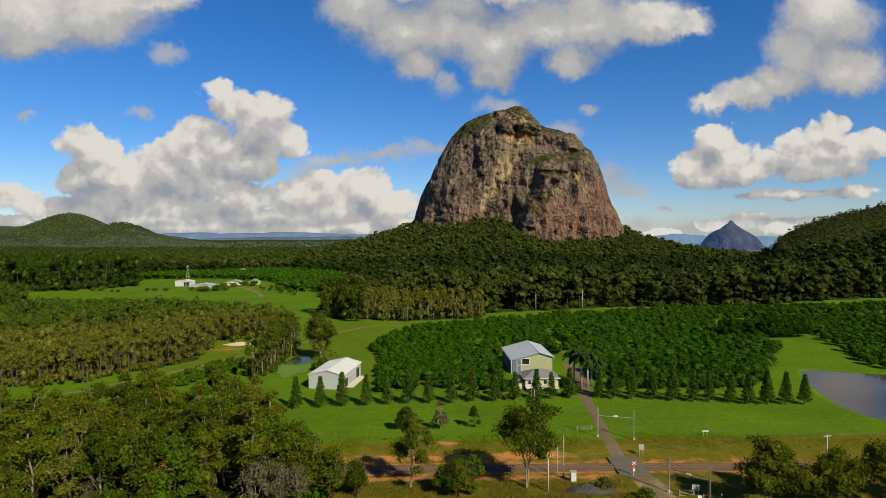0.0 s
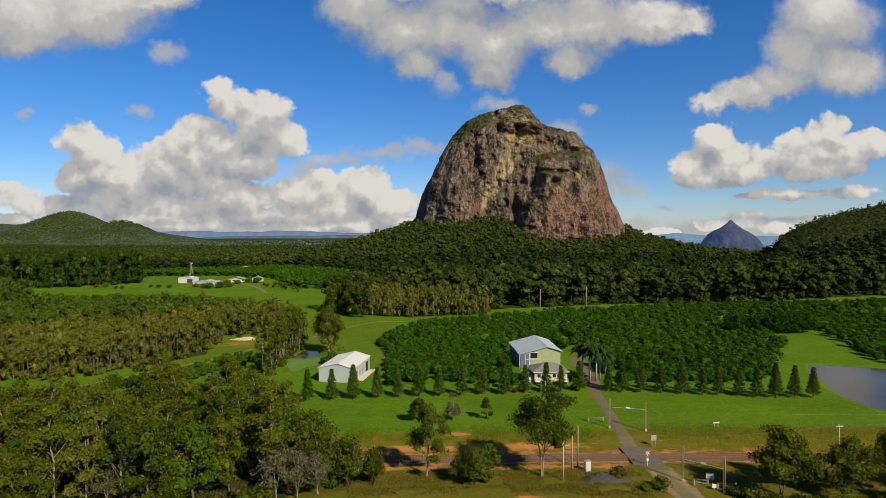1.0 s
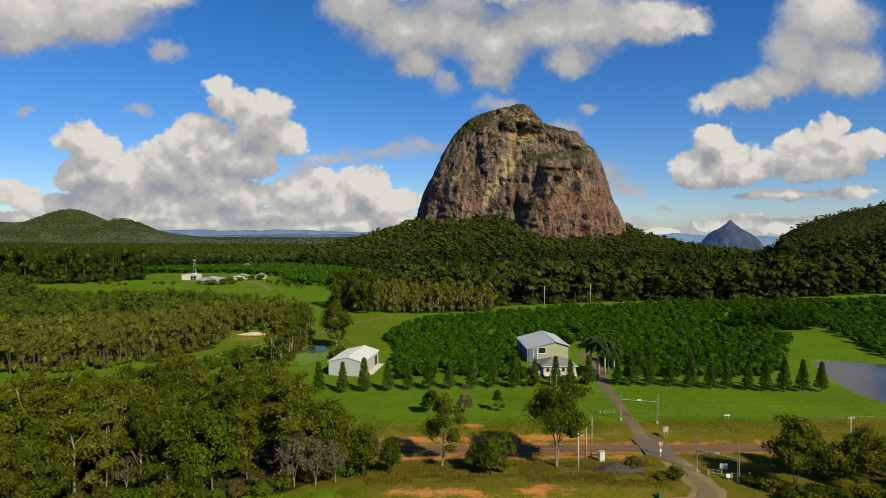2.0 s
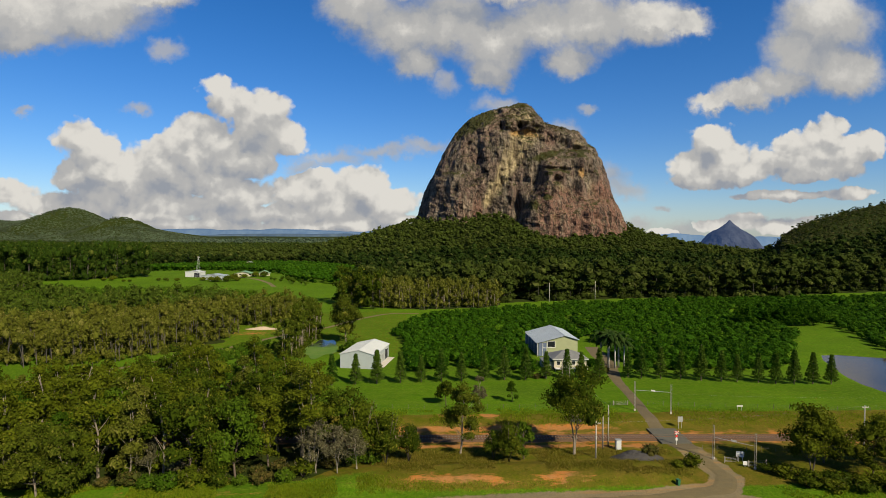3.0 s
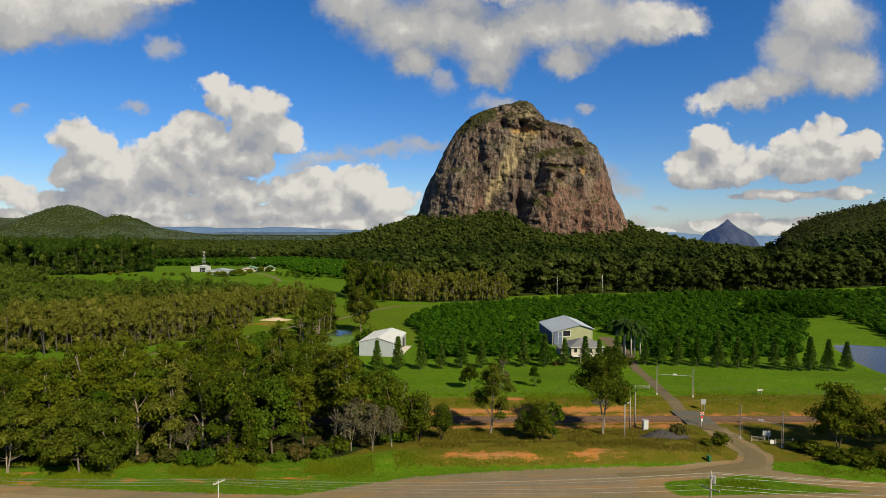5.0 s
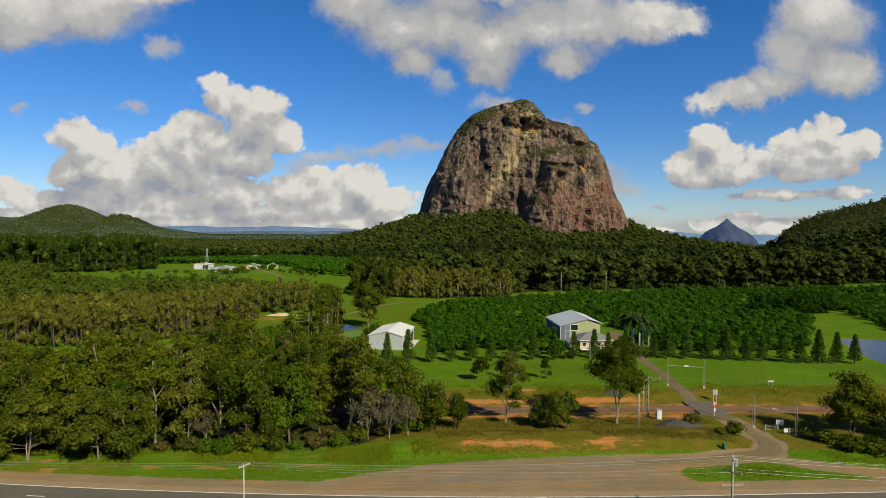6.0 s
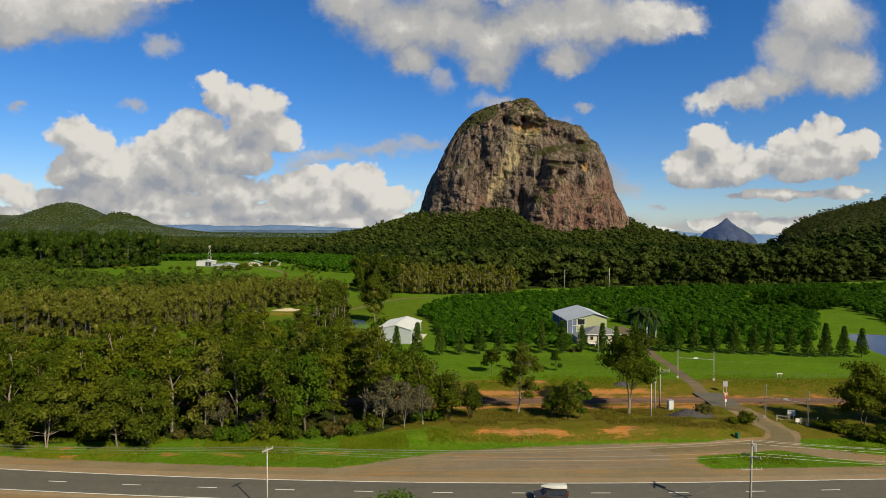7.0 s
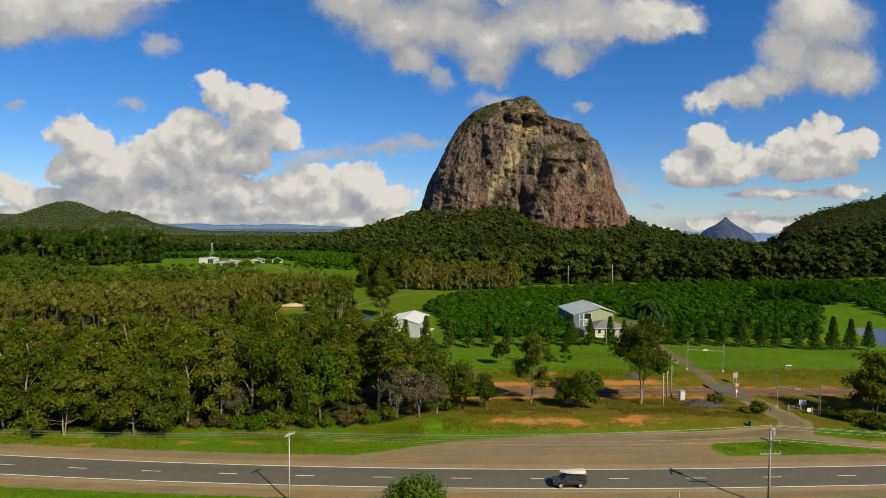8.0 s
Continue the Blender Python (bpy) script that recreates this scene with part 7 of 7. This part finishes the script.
# fences of thin posts and wires
def fence(points, gap, tall, label, category="fence"):
    ob = thing("fence", label, category)
    pts = np.array(points, float)
    d = np.concatenate([[0], np.cumsum(np.hypot(*np.diff(pts, axis=0).T))])
    n = int(d[-1] / gap) + 1
    s = np.linspace(0, d[-1], n)
    x, y = np.interp(s, d, pts[:, 0]), np.interp(s, d, pts[:, 1])
    z = land(x, y)
    post = round_bar(-0.3, tall, 0.05, 0.045, 5).mesh("post", M_FENCE)
    for i in range(n):
        part("post", post, None, ob, "", Matrix.Translation((x[i], y[i], z[i])))
    for h in (0.35, 0.65, 0.95):
        p = Pile()
        p.add(*tube(np.column_stack([x, y, z + h * tall / 1.1]), [0.004] * n, 3))
        part("wire", p.mesh("wire", M_FENCE), None, ob)
    return ob


fence([(50.5, 146.5), (80, 142.4), (118, 137.8), (170, 132)], 4.0, 1.15, "weathered post and wire fence across the pasture")
fence([(44.5, 146.5), (20, 144.5), (-30, 146)], 4.0, 1.15, "weathered post and wire fence behind the railway")
fence([(50.5, 117.5), (60, 116.5), (100, 113.5)], 3.0, 1.1, "low wire fence beside the railway")
fence([(24, 181.0), (46, 181.5), (51, 182.5)], 2.2, 1.2, "grey timber garden fence before the cottage")


def gate(x, y, turn, w):
    ob = thing("farm_gate", "grey steel farm gate beside the access", "gate", (x, y, land1(x, y)), turn)
    for k in (0, w):
        part("gate_post", round_bar(-0.3, 1.3, 0.09, 0.09, 7, k).mesh("gate_post", M_POLE), None, ob)
    part("gate_frame", boxes((0.1, -0.03, 0.15, 0.16, 0.03, 1.1), (w - 0.16, -0.03, 0.15, w - 0.1, 0.03, 1.1)), M_POLE, ob)
    for h in (0.15, 0.45, 0.75, 1.05):
        part("gate_bar", boxes((0.16, -0.02, h, w - 0.16, 0.02, h + 0.04)), M_POLE, ob)


gate(51.6, 110.6, 8, 3.2)
gate(55.4, 108.6, 2, 3.8)
gate(41.0, 146.2, 2, 4.0)


# ---- the car on the highway ----
def car(x, y):
    ob = thing("car", "dark grey four-wheel-drive car with white boat on its roof", "car", (x, y, land1(x, y) + 0.10), 180)
    side = [(-2.42, 0.45), (2.40, 0.45), (2.46, 0.85), (2.36, 1.08), (1.30, 1.16), (0.62, 1.72), (0.40, 1.80), (-2.20, 1.84), (-2.36, 1.70), (-2.46, 0.95)]
    bm = prism(side, -0.93, 0.93)
    for v in bm.verts:
        if v.co.z > 1.2:
            v.co.y *= 0.80
        if abs(v.co.x) > 2.3:
            v.co.y *= 0.93
    bmesh.ops.bevel(bm, geom=bm.edges[:], offset=0.07, segments=2, affect="EDGES", profile=0.6)
    body = part("body", bm, M_CAR, ob, "dark grey glossy body")
    for s in (-1, 1):
        for x0, x1, z0x in ((-2.15, -1.30, 0), (-1.22, -0.35, 0), (-0.27, 0.72, 0.35)):
            w = bmesh.new()
            q = [(x0, 1.20), (x1, 1.20), (x1 - z0x, 1.66), (x0, 1.66)]
            a = [w.verts.new((px_, s * (0.935 - (z_ - 1.2) * 0.30) * 1.0, z_)) for px_, z_ in q]
            b = [w.verts.new((px_, s * (0.90 - (z_ - 1.2) * 0.30) * 1.0, z_)) for px_, z_ in q]
            w.faces.new(a)
            w.faces.new(b[::-1])
            for i in range(4):
                w.faces.new((a[i], b[i], b[(i + 1) % 4], a[(i + 1) % 4]))
            bmesh.ops.recalc_face_normals(w, faces=w.faces[:])
            part("side_window", w, M_GLASS, ob)
        for wx in (-1.5, 1.45):
            m = pose(wx, s * 0.80, 0.40, 90, 0, 0)
            tyre = part("tyre", round_bar(-0.13, 0.13, 0.40, 0.40, 18).mesh("tyre", M_TYRE, False), None, ob, "", m)
            part("rim", round_bar(-0.15, 0.15, 0.25, 0.25, 12).mesh("rim", M_GALV, False), None, tyre)
        part("headlight", boxes((2.30, s * 0.62 - 0.18, 0.82, 2.47, s * 0.62 + 0.18, 1.0), bevel=0.02), M_TRIM, ob)
        part("tail_light", boxes((-2.48, s * 0.75 - 0.1, 0.95, -2.38, s * 0.75 + 0.1, 1.4), bevel=0.02), M_RED, ob)
        part("roof_rail", boxes((-2.0, s * 0.66 - 0.03, 1.88, 0.2, s * 0.66 + 0.03, 1.96)), M_TYRE, ob)
        part("mirror", boxes((0.62, s * 1.0 - 0.12, 1.18, 0.74, s * 1.0 + 0.12, 1.36), bevel=0.02), M_CAR, ob)
    ws = bmesh.new()
    ws.faces.new([ws.verts.new(p) for p in ((1.27, -0.80, 1.20), (1.27, 0.80, 1.20), (0.68, 0.70, 1.70), (0.68, -0.70, 1.70))])
    bmesh.ops.solidify(ws, geom=ws.faces[:], thickness=-0.03)
    part("windscreen", ws, M_GLASS, ob)
    part("bumper", boxes((2.36, -0.85, 0.42, 2.54, 0.85, 0.66), bevel=0.04), M_TYRE, ob)
    part("spare_wheel", round_bar(-0.12, 0.12, 0.36, 0.36, 16).mesh("spare_wheel", M_TYRE), None, ob, "", pose(-2.58, 0.1, 1.0, 0, 90, 0))
    # upturned boat
    n, k = 22, 9
    s = np.linspace(0, 1, n)
    half = 0.72 * np.clip(1 - ((s - 0.0) ** 3.2), 0.04, 1)
    high = 0.44 * (1 - 0.45 * s ** 2)
    a = np.linspace(0, np.pi, k)
    X = np.repeat((-2.35 + 3.75 * s)[:, None], k, 1)
    Y = half[:, None] * np.sign(np.cos(a)) * np.abs(np.cos(a)) ** 0.6
    Z = 2.0 + high[:, None] * np.sin(a) ** 0.6 + 0.08 * s[:, None] ** 2
    hull = Pile().add(np.stack([X, Y, Z], -1).reshape(-1, 3), grid_tris(n, k))
    v = np.stack([X, Y, Z], -1)
    hull.add(np.concatenate([v[0], [[-2.35, 0, 2.0]]]), [(i, i + 1, k) for i in range(k - 1)])
    boat = thing("boat", "upturned white dinghy strapped on the car's roof", "boat", (x, y, land1(x, y) + 0.10), 180)
    part("hull", hull.mesh("hull", M_LOAD, True), None, boat)
    part("keel", boxes((-2.3, -0.03, 2.42, 0.6, 0.03, 2.46)), M_LOAD, boat)
    for q in (-1.5, -0.1):
        part("strap", boxes((q - 0.03, -0.74, 1.96, q + 0.03, 0.74, 2.0)), M_TYRE, boat)


car(-4.7, 77.75)
post = thing("marker_post", "short grey roadside marker post", "post", (9.6, 72.6, land1(9.6, 72.6)), 0)
part("marker_shaft", boxes((-0.07, -0.07, -0.3, 0.07, 0.07, 1.3), bevel=0.01), M_POLE_PALE, post)


# ---- grass and low growth ----
def tufts(name, label, outline, count, tall, leaf, seed, blades=5):
    r = np.random.default_rng(seed)
    forms = []
    for _ in range(5):
        v, t = [], []
        for b in range(blades):
            a, l = r.uniform(0, 6.28), r.uniform(0.2, 0.9)
            x, y = r.normal(0, 0.16, 2)
            w = 0.07
            q = len(v)
            v += [(x - w * math.sin(a), y + w * math.cos(a), -0.05), (x + w * math.sin(a), y - w * math.cos(a), -0.05), (x + l * math.cos(a), y + l * math.sin(a), r.uniform(0.6, 1.0))]
            t.append((q, q + 1, q + 2))
        forms.append((np.array(v), np.array(t), np.zeros(len(t))))
    xs, ys = [p[0] for p in outline], [p[1] for p in outline]
    x, y = r.uniform(min(xs), max(xs), count * 5), r.uniform(min(ys), max(ys), count * 5)
    k = inside(x, y, outline) & (fbm(np.stack([x / 6, y / 6, x * 0], 1), 3) > -0.2) & (y > road_y(x) + 7.9)
    k &= r.uniform(size=len(x)) < ramp(within(x, y, outline), -0.1, 4.5)
    x, y = x[k][:count], y[k][:count]
    pile = Pile()
    s = tall * r.uniform(0.5, 1.2, len(x))
    scatter(pile, forms, np.column_stack([x, y, land(x, y)]), s, r.uniform(0, 6.28, len(x)))
    tagged(new(name, pile.mesh(name, leaf)), label, "grass", kind="stuff")


tufts("long_grass", "long bright green grass on the verge", [(-150, 95.0), (-60, 94.5), (-30, 95.5), (-16, 98.8), (6, 100.2), (34, 101.2), (34, 103.0), (6, 102.4), (-14, 103.5), (-20, 106.5), (-150, 107)], 20000, 0.44, L_GRASS, 151, 4)
tufts("dry_grass", "brown and straw grass on the roadside bank", [(-18, 105.2), (6, 105.6), (24, 104.5), (30, 102), (42, 103), (45, 110), (-18, 110)], 3500, 0.5, L_STRAW, 158, 4)
tufts("long_grass", "rank green grass beside the access", [(53, 92), (130, 88), (130, 112), (58, 106), (53.5, 99)], 7000, 0.6, L_GRASS, 152, 4)
tufts("long_grass", "green grass island between track and highway", [(24, 89.2), (58, 86.4), (47, 91.5), (40, 94.5), (28, 93.3)], 2600, 0.36, L_GRASS, 153, 4)
tufts("verge_grass", "short green grass along the highway verge", [(-150, 88.8), (-52, 88.0), (-36, 92.8), (-20, 98), (-60, 97.5), (-150, 97.5)], 9000, 0.32, L_GRASS, 154, 4)
tufts("dry_grass", "rough olive and straw grass by the railway", [(-20, 106), (45, 107), (45, 121), (-24, 122)], 8000, 0.5, L_STRAW, 155, 4)
tufts("rough_grass", "rough green grass on the railway bank", [(-30, 133), (42, 132.5), (42, 145), (-30, 146)], 6000, 0.5, L_GRASS, 156, 4)
tufts("rough_grass", "rough green and straw grass beyond the crossing", [(52, 130.5), (150, 126), (150, 136), (52, 146)], 6000, 0.45, L_GRASS, 157, 4)
